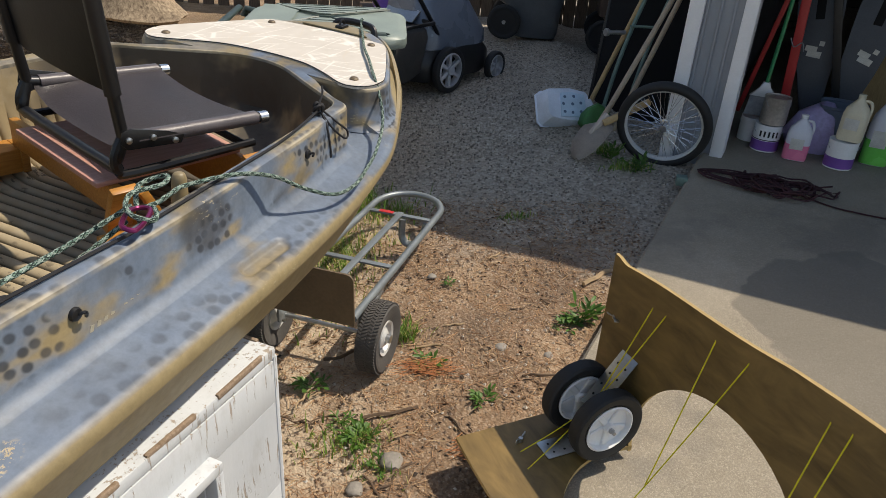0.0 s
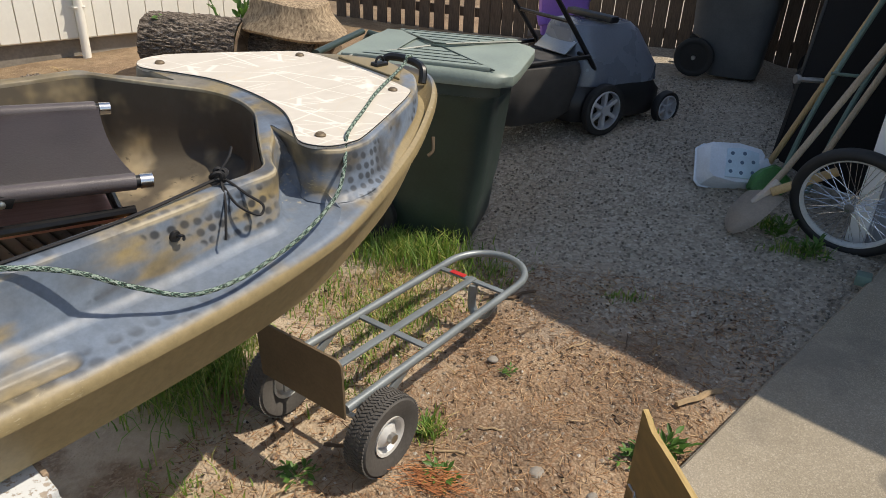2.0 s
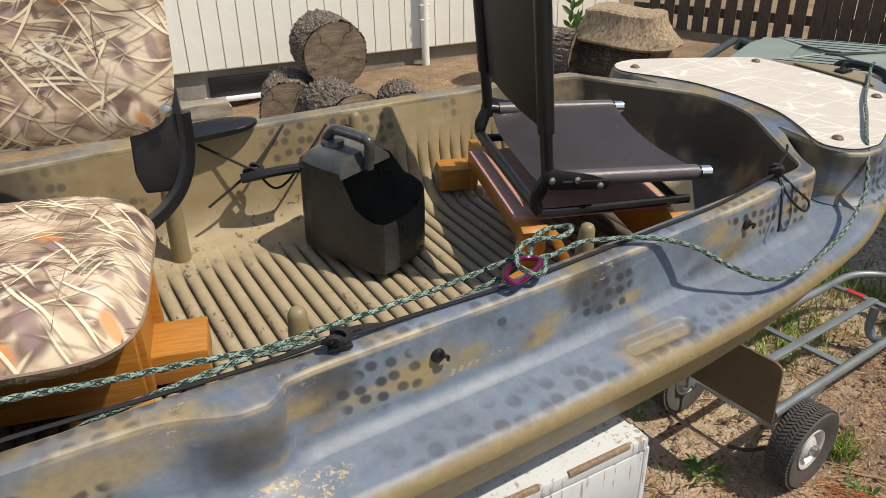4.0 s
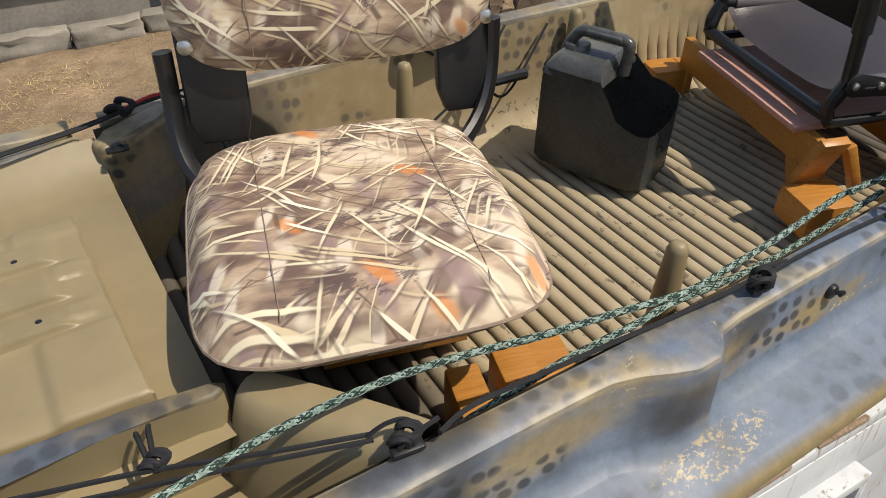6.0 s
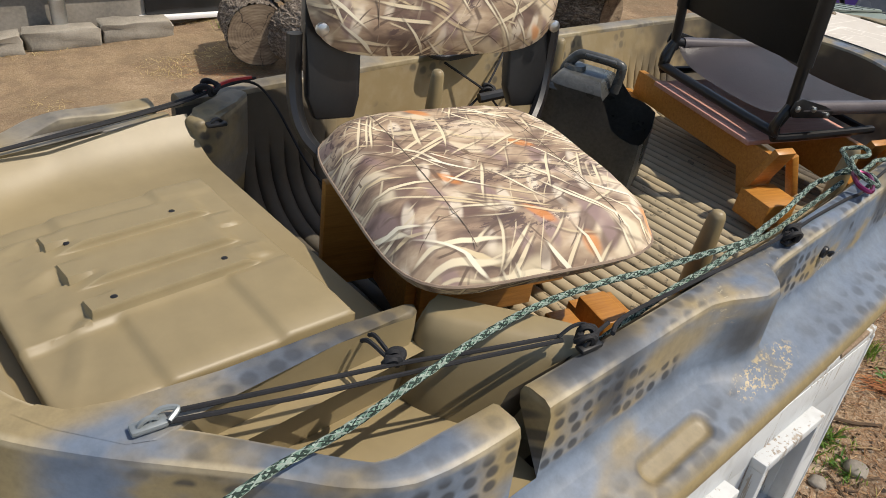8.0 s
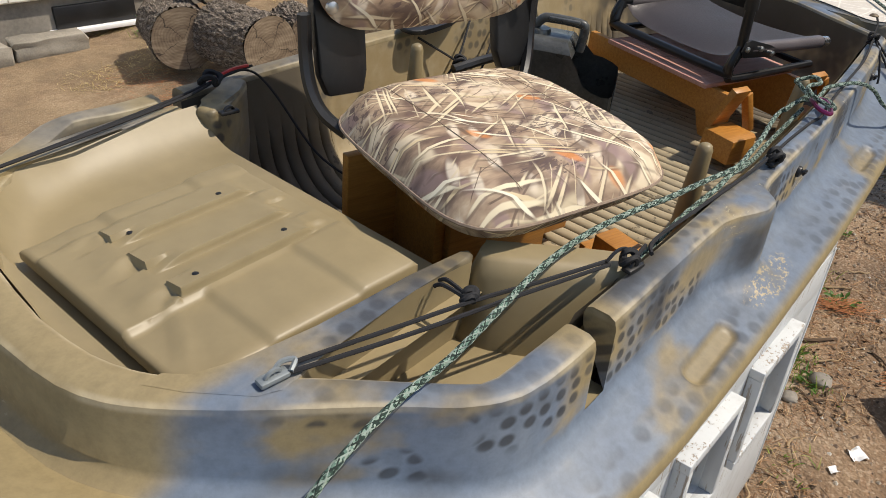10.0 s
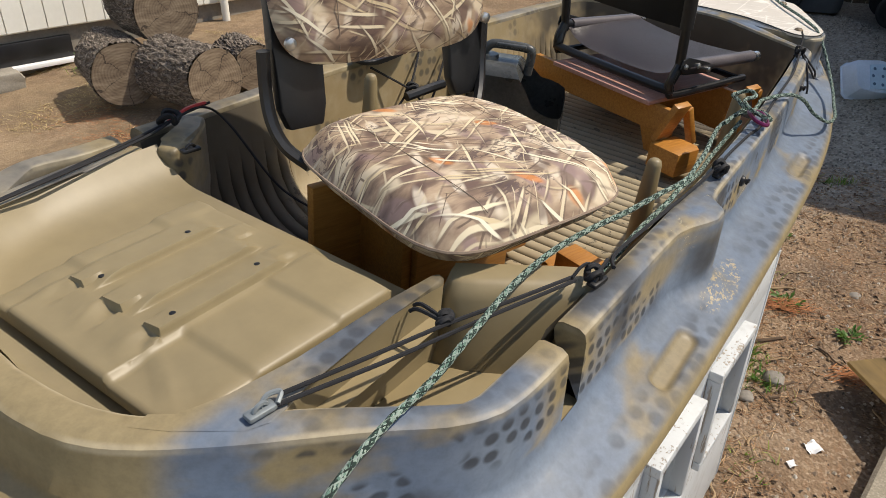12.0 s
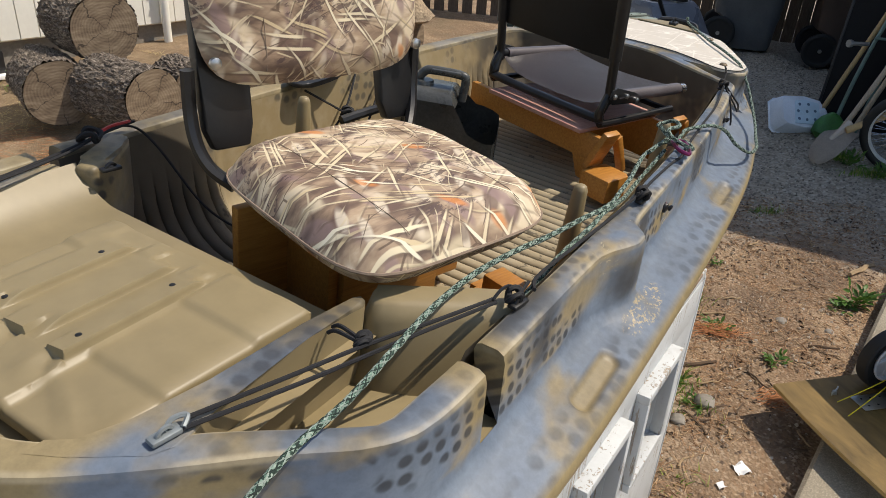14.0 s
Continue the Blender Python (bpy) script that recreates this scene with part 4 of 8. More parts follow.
# the rim's outline turns in sharply between the cockpit coaming and the bow hump: station, u, half width
WAIST = [(1.575, 1.575, 0.408), (1.600, 1.603, 0.407), (1.622, 1.626, 0.400), (1.636, 1.643, 0.384), (1.650, 1.657, 0.352), (1.668, 1.698, 0.296), (1.690, 1.750, 0.238), (1.708, 1.771, 0.202), (1.722, 1.778, 0.192),
         (1.736, 1.775, 0.212), (1.752, 1.768, 0.260), (1.768, 1.760, 0.310), (1.785, 1.761, 0.350), (1.805, 1.778, 0.380), (1.830, 1.812, 0.399), (1.860, 1.858, 0.401), (1.890, 1.890, 0.396)]


def rim_point(q, table):
    """A point of the rim's half outline by its station."""
    if not WAIST[0][0] < q < WAIST[-1][0]:
        return q, interp(q, table)
    return interp(q, [(a, b) for a, b, _ in WAIST]), interp(q, [(a, c) for a, _, c in WAIST])


def waist_weight(q, width=0.045):
    return math.exp(-((q - 1.722) / width) ** 2)


def lip_u(u):
    return interp(u, ((RISE[0][0], LIP[0][0]), (-0.3, -0.33), (-0.1, -0.1), (1.6, 1.6), (RISE[-1][0], LIP[-1][0])))


def pit_u(u):
    return interp(u, ((RISE[0][0], PIT[0][0]), (-0.3, -0.285), (-0.2, -0.2), (1.5, 1.5), (1.6, 1.6), (1.636, 1.630), (1.668, 1.690), (1.690, 1.735), (1.722, 1.782), (1.80, 1.800), (1.9, 1.808), (RISE[-1][0], PIT[-1][0])))


def smooth_table(table, n=6):
    """A rounder version of a half-width table."""
    pts = smooth_line([(u, h, 0) for u, h in table], n)
    out, last = [], -9
    for p in pts:
        if p.x > last + 1e-4:
            out.append((p.x, max(p.y, 0)))
            last = p.x
    out[-1] = (table[-1][0], 0.0)
    return out


def lip_z(u):
    """The outer lip rises towards the bow and a little at the stern."""
    return -0.155 + 0.115 * max(0, (u - 1.45) / 1.05) ** 1.7 + 0.115 * max(0, (-0.22 - u) / 0.50) ** 1.6


def shrink(loop, d, ease=None):
    """Moves a loop inwards by d, along its own normals."""
    n = len(loop)
    out = []
    for i, (x, y) in enumerate(loop):
        (ax, ay), (bx, by) = loop[i - 1], loop[(i + 1) % n]
        dx, dy = bx - ax, by - ay
        k = math.hypot(dx, dy) or 1
        nx, ny = -dy / k, dx / k
        e = d * (ease[i] if ease else 1.0)
        out.append((x + nx * e, y + ny * e))
    return out


def strip(bm, a, b, skip=None, mat=0):
    n = len(a)
    for i in range(n):
        j = (i + 1) % n
        if skip and skip(i):
            continue
        bm.faces.new((a[i], a[j], b[j], b[i])).material_index = mat


def bar_line(pts, width, z0, z1, bm, bevel=0.008):
    """A low wall of given width along a plan line."""
    left, right = [], []
    pts = [Vector((*p, 0)) for p in pts]
    for i, p in enumerate(pts):
        d = (pts[min(i + 1, len(pts) - 1)] - pts[max(i - 1, 0)]).normalized()
        nrm = Vector((-d.y, d.x, 0)) * width / 2
        left.append(p + nrm)
        right.append(p - nrm)
    prism(bm, [(p.x, p.y) for p in left + right[::-1]], z0, z1, None, bevel, 0, 3)


def flange(bm, outline, free, z0, z1, bevel):
    """A raised plan outline whose free top edges alone are rounded; its top takes the second material."""
    lo = [bm.verts.new((x, y, z0)) for x, y in outline]
    hi = [bm.verts.new((x, y, z1)) for x, y in outline]
    n = len(outline)
    top = bm.faces.new(hi)
    top.material_index = 1
    for i in range(n):
        if i in free:
            bm.faces.new((lo[i], lo[(i + 1) % n], hi[(i + 1) % n], hi[i]))
        elif i - 1 not in free:
            hi[i].co.z = z1 - 0.0008
    es = [bm.edges.get((hi[i], hi[(i + 1) % n])) for i in range(n) if i in free]
    for f in bmesh.ops.bevel(bm, geom=es, offset=bevel, segments=3, profile=0.5, affect="EDGES")["faces"]:
        f.material_index = 1


PORT_RIM = [(-0.53, 0.262), (-0.469, 0.292), (-0.391, 0.318), (-0.303, 0.338), (-0.218, 0.338), (-0.10, 0.340)]


def ramp01(x, a, b):
    """0 below a, 1 above b, eased between."""
    t = min(1.0, max(0.0, (x - a) / (b - a)))
    return t * t * (3 - 2 * t)


def hatch_relief(u, v):
    """Height of the moulded pattern over the hatch's plane, in metres."""
    h = 0.0
    inside = ramp01(u, -0.3865, -0.3845 if -0.070 < v < -0.036 or 0.004 < v < 0.046 or 0.080 < v < 0.108 else -0.340) * (1 - ramp01(u, -0.206, -0.176))
    # three louvred panels, each stepping down towards starboard
    for lo, hi in ((0.065, 0.122), (-0.011, 0.063), (-0.066, -0.013)):
        if lo - 0.004 < v < hi:
            h += inside * 0.0115 * (1 - ramp01(-v, -lo - 0.001, -lo + 0.003)) * (1 - (v - lo) / (hi - lo)) ** 0.8
    # pads running on in front of the panels
    for lo, hi in ((0.022, 0.062), (-0.060, -0.020)):
        if lo < v < hi:
            h += 0.0045 * ramp01(u, -0.200, -0.185) * (1 - ramp01(u, -0.172, -0.152)) * ramp01(v, lo, lo + 0.005) * (1 - ramp01(v, hi - 0.012, hi))
    # the sides rise forward in three flats
    side = max(ramp01(-v, 0.066, 0.078), ramp01(v, 0.112, 0.126))
    step = 0.0055 * ramp01(u, -0.366, -0.350) + 0.0055 * ramp01(u, -0.238, -0.222)
    h += side * (step - 0.0080)
    # aft, facets fall from the panels to the corners
    blunt = -0.070 < v < -0.040 or 0.008 < v < 0.044 or 0.084 < v < 0.106
    aft = ramp01(-u, 0.386, 0.389 if blunt else 0.440)
    fold = 0.0
    for a, b in (((-0.387, -0.033), (-0.440, -0.050)), ((-0.389, 0.046), (-0.440, 0.022)), ((-0.388, -0.070), (-0.450, -0.178)), ((-0.388, 0.100), (-0.450, 0.155))):
        ax, ay, bx, by = *a, *b
        t = min(1.0, max(0.0, ((u - ax) * (bx - ax) + (v - ay) * (by - ay)) / ((bx - ax) ** 2 + (by - ay) ** 2)))
        d = math.hypot(u - ax - t * (bx - ax), v - ay - t * (by - ay))
        fold = max(fold, 0.0095 * (1 - t) * max(0.0, 1 - d / 0.020))
    h += aft * (fold - 0.0065)
    # crowned a little towards the rim
    return h - 0.0028 * ramp01(abs(v + 0.02), 0.155, 0.185)


def stern_deck(boat):
    """Aft deck with its side pockets, inner rims and lift-off hatch."""
    bm = bmesh.new()
    # deck sheet: sunk under the hatch, swept up into the port rim and the stern coaming
    us = [-0.508, -0.505, -0.500, -0.497, -0.494, -0.488, -0.483, -0.4785, -0.4755, -0.470, -0.46] + [-0.44 + 0.02 * i for i in range(18)] + [-0.088, -0.080]
    nv = 70
    rows = []
    for u in us:
        row = []
        rim = interp(u, PORT_RIM)
        half = interp(u, PIT)
        lo, hi = -min(0.27, half + 0.004), min(rim + 0.004, half + quarter(u) * min(1.0, half / 0.2) + 0.004)
        swell = 0.020 * ramp01(u, -0.34, -0.20)
        for j in range(nv + 1):
            y = lo + (hi - lo) * j / nv
            e = min(1.0, max(0.0, (y - (hi - 0.079 - swell)) / (0.078 + swell)))
            z = -0.048 + (0.052 if hi > rim else 0.040) * e ** 2.2
            behind = 1 - ramp01(u, -0.4785, -0.4755)
            up = -0.022 + 0.018 * ramp01(-u, 0.488, 0.53) + 0.010 * ramp01(abs(y), 0.12, 0.26)
            row.append(bm.verts.new((u, y, max(z, up * behind + z * (1 - behind)))))
        rows.append(row)
    for a, b in zip(rows, rows[1:]):
        for i in range(nv):
            bm.faces.new((a[i], a[i + 1], b[i + 1], b[i]))
    # wall down to the cockpit floor
    drop = [bm.verts.new((-0.078, v.co.y, -0.27)) for v in rows[-1]]
    for i in range(nv):
        bm.faces.new((rows[-1][i], rows[-1][i + 1], drop[i + 1], drop[i]))
    bmesh.ops.remove_doubles(bm, verts=bm.verts[:], dist=1e-5)
    part("aft_deck", bm, DECK_TAN, boat, "plain tan aft deck")
    # starboard: a misted flange from the coaming to the pocket's inner edge
    ol = [(-0.492, -0.160), (-0.470, -0.196), (-0.425, -0.250), (-0.398, -0.262), (-0.375, -0.256), (-0.345, -0.247), (-0.192, -0.246), (-0.112, -0.248), (-0.090, -0.252), (-0.078, -0.246), (-0.074, -0.236),
          (-0.085, -0.229), (-0.175, -0.221), (-0.249, -0.217), (-0.315, -0.213), (-0.404, -0.205), (-0.445, -0.190), (-0.470, -0.160)]
    bm = bmesh.new()
    flange(bm, ol, set(range(3, 16)), -0.14, 0.0012, 0.006)
    part("inner_rim", bm, [DECK_TAN, HULL], boat, "blue-grey misted inner rim with dots")
    bm = bmesh.new()
    bar_line([(u, y + 0.016) for u, y in PORT_RIM], 0.032, -0.12, 0.004, bm, 0.010)
    part("inner_rim", bm, HULL, boat)
    for s in (-1, 1):
        bm = bmesh.new()
        if s < 0:
            prism(bm, [(-0.41, -0.225), (-0.06, -0.235), (0.0, -0.30), (0.0, -0.42), (-0.30, -0.43), (-0.40, -0.30)], -0.27, -0.128, None, 0.004)
        else:
            prism(bm, [(-0.44, 0.30), (-0.06, 0.30), (0.0, 0.42), (-0.30, 0.43), (-0.40, 0.33)], -0.27, -0.105, None, 0.01)
        box(bm, 0.075, 0.092, 0.13, pose(-0.085, 0.409 * s, -0.182))
        part("side_pocket", bm, DECK_TAN, boat)
    # the starboard pocket's fore wall slopes up to a flat top
    rings = [[(-0.100, -0.240, -0.13), (-0.088, -0.298, -0.13), (-0.020, -0.395, -0.13), (0.03, -0.43, -0.13)],
             [(-0.072, -0.232, -0.060), (-0.074, -0.275, -0.030), (-0.004, -0.368, -0.022), (0.036, -0.42, -0.022)],
             [(-0.062, -0.240, -0.016), (-0.066, -0.268, -0.008), (0.006, -0.358, -0.006), (0.042, -0.41, -0.006)],
             [(-0.052, -0.240, -0.004), (-0.058, -0.262, -0.003), (0.014, -0.350, -0.002), (0.05, -0.405, -0.002)],
             [(-0.032, -0.236, -0.004), (-0.028, -0.247, -0.002), (0.046, -0.340, -0.002), (0.085, -0.395, -0.002)],
             [(-0.026, -0.236, -0.012), (-0.022, -0.244, -0.012), (0.052, -0.336, -0.012), (0.092, -0.392, -0.012)],
             [(-0.024, -0.236, -0.27), (-0.020, -0.243, -0.27), (0.054, -0.335, -0.27), (0.094, -0.39, -0.27)]]
    bm = bmesh.new()
    loops = [[bm.verts.new(p) for p in smooth_line(r, 4)] for r in rings]
    for a, b in zip(loops, loops[1:]):
        for i in range(len(a) - 1):
            bm.faces.new((a[i], a[i + 1], b[i + 1], b[i]))
    part("pocket_wall", bm, DECK_TAN, boat, "tan moulded wall sloping up from the side pocket")
    bm = bmesh.new()
    bar_line([(-0.085, 0.318), (-0.05, 0.328), (0.0, 0.365), (0.045, 0.40)], 0.040, -0.27, 0.006, bm, 0.010)
    part("pocket_wall", bm, HULL, boat, "misted moulded wall closing the port pocket")
    # hatch: a thin moulded lid with a louvred pattern
    bm = bmesh.new()
    vs_ = sorted({round(-0.170 + 0.004 * i, 4) for i in range(81)} | {round(q + d, 4) for q in (0.065, -0.011, -0.066) for d in (-0.003, -0.002, -0.001, 0.0, 0.001)})
    vs_ = [None, -1, -2] + vs_ + [-2, -1, None]
    us = sorted({round(-0.456 + 0.004 * i, 4) for i in range(76)} | {-0.387, -0.3865, -0.3855, -0.3845})
    us = [-0.4605, -0.4590] + us + [-1, None]
    nu, nv = len(us) - 1, len(vs_) - 1
    grid = []
    for i, u0 in enumerate(us):
        row = []
        f = i / nu
        lo, hi = -0.186 - 0.019 * f, 0.164 - 0.004 * f
        for j, v0 in enumerate(vs_):
            inset = (0.0, 0.002, 0.006)[min(j, nv - j)] if min(j, nv - j) < 3 else None
            v = v0 if inset is None else (lo + inset if j < 3 else hi - inset)
            fore = -0.1385 - 0.0115 * (v + 0.20) / 0.36
            u = fore if u0 is None else (fore - 0.004 if u0 == -1 else min(u0, fore - 0.005))
            e = min(u + 0.4605, fore - u, v - lo, hi - v)
            edge = 0.005 * (1 - min(1.0, max(0.0, e) / 0.006)) ** 2
            row.append(bm.verts.new((u, v, -0.004 + hatch_relief(u, v) - edge)))
        grid.append(row)
    for a, b in zip(grid, grid[1:]):
        for j in range(nv):
            bm.faces.new((a[j], a[j + 1], b[j + 1], b[j]))
    rim = [grid[i][0] for i in range(nu)] + [grid[nu][j] for j in range(nv)] + [grid[i][nv] for i in range(nu, 0, -1)] + [grid[0][j] for j in range(nv, 0, -1)]
    low = [bm.verts.new((v.co.x, v.co.y, -0.036)) for v in rim]
    for i in range(len(rim)):
        bm.faces.new((rim[i - 1], rim[i], low[i], low[i - 1]))
    hatch = part("hatch", bm, DECK_TAN, boat, "tan moulded lift-off hatch with a louvred pattern")
    for x, y in ((-0.229, 0.079), (-0.221, -0.047), (-0.361, 0.077), (-0.356, -0.052)):
        z = -0.004 + hatch_relief(x, y)
        part("screw_hole", new_lathe([(0.0040, z - 0.004), (0.0040, z + 0.0006), (0.0032, z + 0.0010)], 10, pose(x, y, 0)), BLACK, hatch, "dark screw hole")


def fittings(boat):
    """Pegs, recesses, hooks, strap ends, the bow cover and its fasteners."""
    for x, y in ((0.500, -0.327), (1.037, -0.343), (0.47, 0.330), (0.93, 0.372)):
        part("peg", new_lathe([(0.021, -0.27), (0.019, -0.10), (0.0145, -0.008), (0.011, 0.001), (0.006, 0.004)], 12, pose(x, y, 0)), DECK_TAN, boat, "tan moulded peg")
    # hooks on the riser
    for x, hz in ((0.655, -0.052), (1.372, -0.046)):
        hw = interp(x, RISE)
        stud = part("hook", new_lathe([(0.0105, -0.004), (0.0115, 0.002), (0.0100, 0.006), (0.0050, 0.008)], 14, pose(x, -hw - 0.001, hz, 90, 0, 0)), BLACK, boat, "small black stud hook")
        part("tongue", new_tube(smooth_line([(x, -hw - 0.004, hz - 0.002), (x + 0.004, -hw - 0.013, hz + 0.004), (x + 0.010, -hw - 0.014, hz + 0.001), (x + 0.013, -hw - 0.010, hz - 0.008)], 5), 0.0030, 8), BLACK_METAL, stud)
    # scratched marks on the riser, too faint to read
    for i in range(9):
        if i != 4:
            u = 0.680 + 0.0142 * i
            part("scratched_mark", new_box(0.0075, 0.0015, 0.020, pose(u, -interp(u, RISE) - 0.0035, -0.098, 0, 14, 0)), SCRATCH, boat)
    # bow cover
    half = [(1.872, 0.0), (1.858, 0.13), (1.812, 0.225), (1.772, 0.285), (1.757, 0.325), (1.775, 0.362), (1.805, 0.381), (1.85, 0.386), (1.90, 0.376), (2.08, 0.298), (2.215, 0.232), (2.245, 0.190), (2.262, 0.0)]
    line = smooth_line([(x, -y, 0) for x, y in half] + [(x, y, 0) for x, y in half[-2:0:-1]], 5, True)
    cover = part("bow_cover", new_prism([(p.x, p.y) for p in line], -0.004, 0.006, None, 0.002, 1), REED_DECK, boat, "sun-bleached reed-print deck cover")
    ring = [(p.x, p.y, 0.004) for p in line]
    part("edging", new_tube(ring, 0.0015, 6, True), BLACK, cover, "dark cover edging")
    for x, y in ((1.815, -0.320), (2.195, -0.190), (1.815, 0.320), (2.195, 0.190)):
        part("snap", new_lathe([(0.013, 0.005), (0.013, 0.009), (0.008, 0.013), (0.004, 0.013)], 14, pose(x, y, 0)), RUST_PLATE, cover, "brown metal snap")
    # bow well and handle
    part("bow_pad", new_prism([(2.29, -0.13), (2.37, -0.06), (2.385, 0.0), (2.37, 0.06), (2.29, 0.13)], -0.002, 0.008, None, 0.006, 2), DECK_TAN, boat)
    part("bow_handle", new_tube(smooth_line([(2.44, -0.090, -0.045), (2.455, -0.075, -0.008), (2.468, -0.04, 0.0), (2.472, 0.0, 0.001), (2.468, 0.04, 0.0), (2.455, 0.075, -0.008), (2.44, 0.09, -0.045)], 5), 0.0125, 8), BLACK, boat, "black padded bow handle")
    base = part("bow_eye", new_box(0.05, 0.03, 0.012, pose(2.33, -0.01, 0.012), 0.004), BLACK, boat, "dark bow eye")
    part("eye_ring", new_tube([(2.33 + 0.016 * math.cos(a), -0.01, 0.018 + 0.016 * math.sin(a)) for a in [math.pi * i / 8 for i in range(9)]], 0.004, 6), BLACK, base)
    part("chain", new_tube(smooth_line([(2.30, -0.262, -0.13), (2.29, -0.275, -0.165), (2.275, -0.27, -0.18)], 4), 0.005, 6), RUST_PLATE, boat, "short rusty chain under the bow")
    # strap eyes
    for x, y in ((-0.402, -0.245), (0.044, -0.412), (0.515, -0.440), (1.50, -0.380), (-0.058, 0.285)):
        eye = part("strap_eye", new_box(0.034, 0.015, 0.007, pose(x, y, 0.006, 0, 0, -8), 0.003), TRUCK_PAINT if x < -0.3 else BLACK, boat, "small strap eye")
        part("loop", new_tube([(x + 0.009 * math.cos(a), y, 0.007 + 0.008 * math.sin(a)) for a in [math.pi * i / 8 for i in range(9)]], 0.0028, 6), TRUCK_PAINT if x < -0.3 else BLACK_METAL, eye)


def build_boat():
    boat = thing("boat", BOAT, "small plastic boat sprayed tan and blue-grey with dark camouflage dots", "boat")
    st = stations()
    lu = [lip_u(u) for u in st]
    lip, pit = loop_of(smooth_table(LIP), lu), loop_of(smooth_table(PIT), [pit_u(u) for u in st])

    table = smooth_table(RISE)
    side = [rim_point(q, table) for q in st]
    rise = [(u, -h) for u, h in side] + [(u, h + quarter(u) * min(1.0, h / 0.2)) for u, h in side[-2:0:-1]]
    stq = st + st[-2:0:-1]
    ease = [1 - 0.88 * waist_weight(q, 0.060) for q in stq]

    def ring(bm, loop, zf):
        return [bm.verts.new((x, y, zf(x) if callable(zf) else zf)) for x, y in loop]

    # hull below the lip
    bm = bmesh.new()
    low = [(0.92 * u + 0.06, 0.56 * h) for u, h in LIP]
    mid = [(0.965 * u + 0.03, 0.86 * h) for u, h in LIP]
    rings = [ring(bm, shrink(lip, 0.012), lambda u: lip_z(u) - 0.030), ring(bm, shrink(lip, 0.032), lambda u: lip_z(u) - 0.042),
             ring(bm, shrink(lip, 0.050), lambda u: lip_z(u) - 0.09), ring(bm, loop_of(smooth_table(mid), [0.965 * u + 0.03 for u in lu]), lambda u: -0.33 + 0.10 * max(0, (u - 1.4)) ** 2),
             ring(bm, loop_of(smooth_table(low), [0.92 * u + 0.06 for u in lu]), lambda u: -0.41 + 0.13 * max(0, (u - 1.3)) ** 2)]
    for a, b in zip(rings, rings[1:]):
        strip(bm, a, b)
    last = rings[-1]
    n = len(last)
    for i in range(1, n // 2):
        bm.faces.new((last[i], last[i + 1], last[n - i - 1], last[n - i])) if i + 1 < n - i - 1 else None
    part("hull", bm, HULL, boat, "tan plastic hull with a moulded seam")

    # lip, ledge, riser and rim
    bm = bmesh.new()
    half = len(st)
    n = len(rise)

    def cut(i):
        u = (rise[i][0] + rise[(i + 1) % n][0]) / 2
        return GAPS[0] < u < GAPS[1]

    lift = lambda u: lip_z(u) + 0.155
    base_z = lambda u: -0.122 + 0.55 * lift(u)

    def sunk(x, y):
        """How far the finger recesses sink the ledge here."""
        d = 0.0
        for c in RECESSES:
            cy = 0.520 if c < 0.5 else 0.518
            dx, dy = max(0.0, abs(x - c) - 0.060), abs(abs(y) - cy)
            d = max(d, 0.0085 * (1 - ramp01(math.hypot(dx, dy), 0.0085, 0.0225)))
        return d

    def spread(loop, d):
        """In the waist the riser's foot runs out wide, so that a valley rises inwards."""
        return [(x, y + math.copysign(d * waist_weight(q, 0.030), y)) for (x, y), q in zip(loop, stq)]

    def valley(loop, up, lift):
        return [bm.verts.new((x, y, base_z(x) + up + lift * waist_weight(q, 0.030))) for (x, y), q in zip(loop, stq)]

    la, lz = shrink(lip, 0.018), lambda u: lip_z(u) + 0.010
    ra, rz = spread(shrink(rise, -0.026, ease), 0.240), lambda u: base_z(u) - 0.006
    rings = [ring(bm, shrink(lip, 0.012), lambda u: lip_z(u) - 0.030), ring(bm, shrink(lip, 0.001), lambda u: lip_z(u) - 0.022), ring(bm, lip, lambda u: lip_z(u) - 0.008),
             ring(bm, shrink(lip, 0.006), lambda u: lip_z(u) + 0.004)]
    for k in range(33):
        f = k / 32
        row = []
        for (ax, ay), (bx, by) in zip(la, ra):
            x, y = ax + (bx - ax) * f, ay + (by - ay) * f
            z = lz(ax) + (rz(bx) - lz(ax)) * f
            row.append(bm.verts.new((x, y, z - sunk(x, y))))
        rings.append(row)
    rings += [valley(spread(shrink(rise, -0.011, ease), 0.170), 0.004, 0.020), valley(spread(shrink(rise, -0.005, ease), 0.105), 0.012, 0.052)]
    for a, b in zip(rings, rings[1:]):
        strip(bm, a, b)
    top = [rings[-1], ring(bm, spread(shrink(rise, 0.001, ease), 0.016), -0.016), ring(bm, shrink(rise, 0.005, ease), -0.005), ring(bm, shrink(rise, 0.014, ease), 0.0),
           ring(bm, shrink(pit, -0.010), 0.0), ring(bm, shrink(pit, -0.003), -0.004), ring(bm, pit, -0.014), ring(bm, shrink(pit, -0.003), -0.030)]
    for a, b in zip(top, top[1:]):
        strip(bm, a, b, cut)
    for i in range(n):
        if cut(i) != cut((i - 1) % n):
            bm.faces.new([r[i] for r in top])
    part("deck_rim", bm, HULL, boat, "blue-grey misted ledge and rim with dark stencil dots")

    # ribbed tub
    bm = bmesh.new()
    rows = []
    table = smooth_table(PIT)
    us = [-0.075 + 0.0025 * i for i in range(759)]
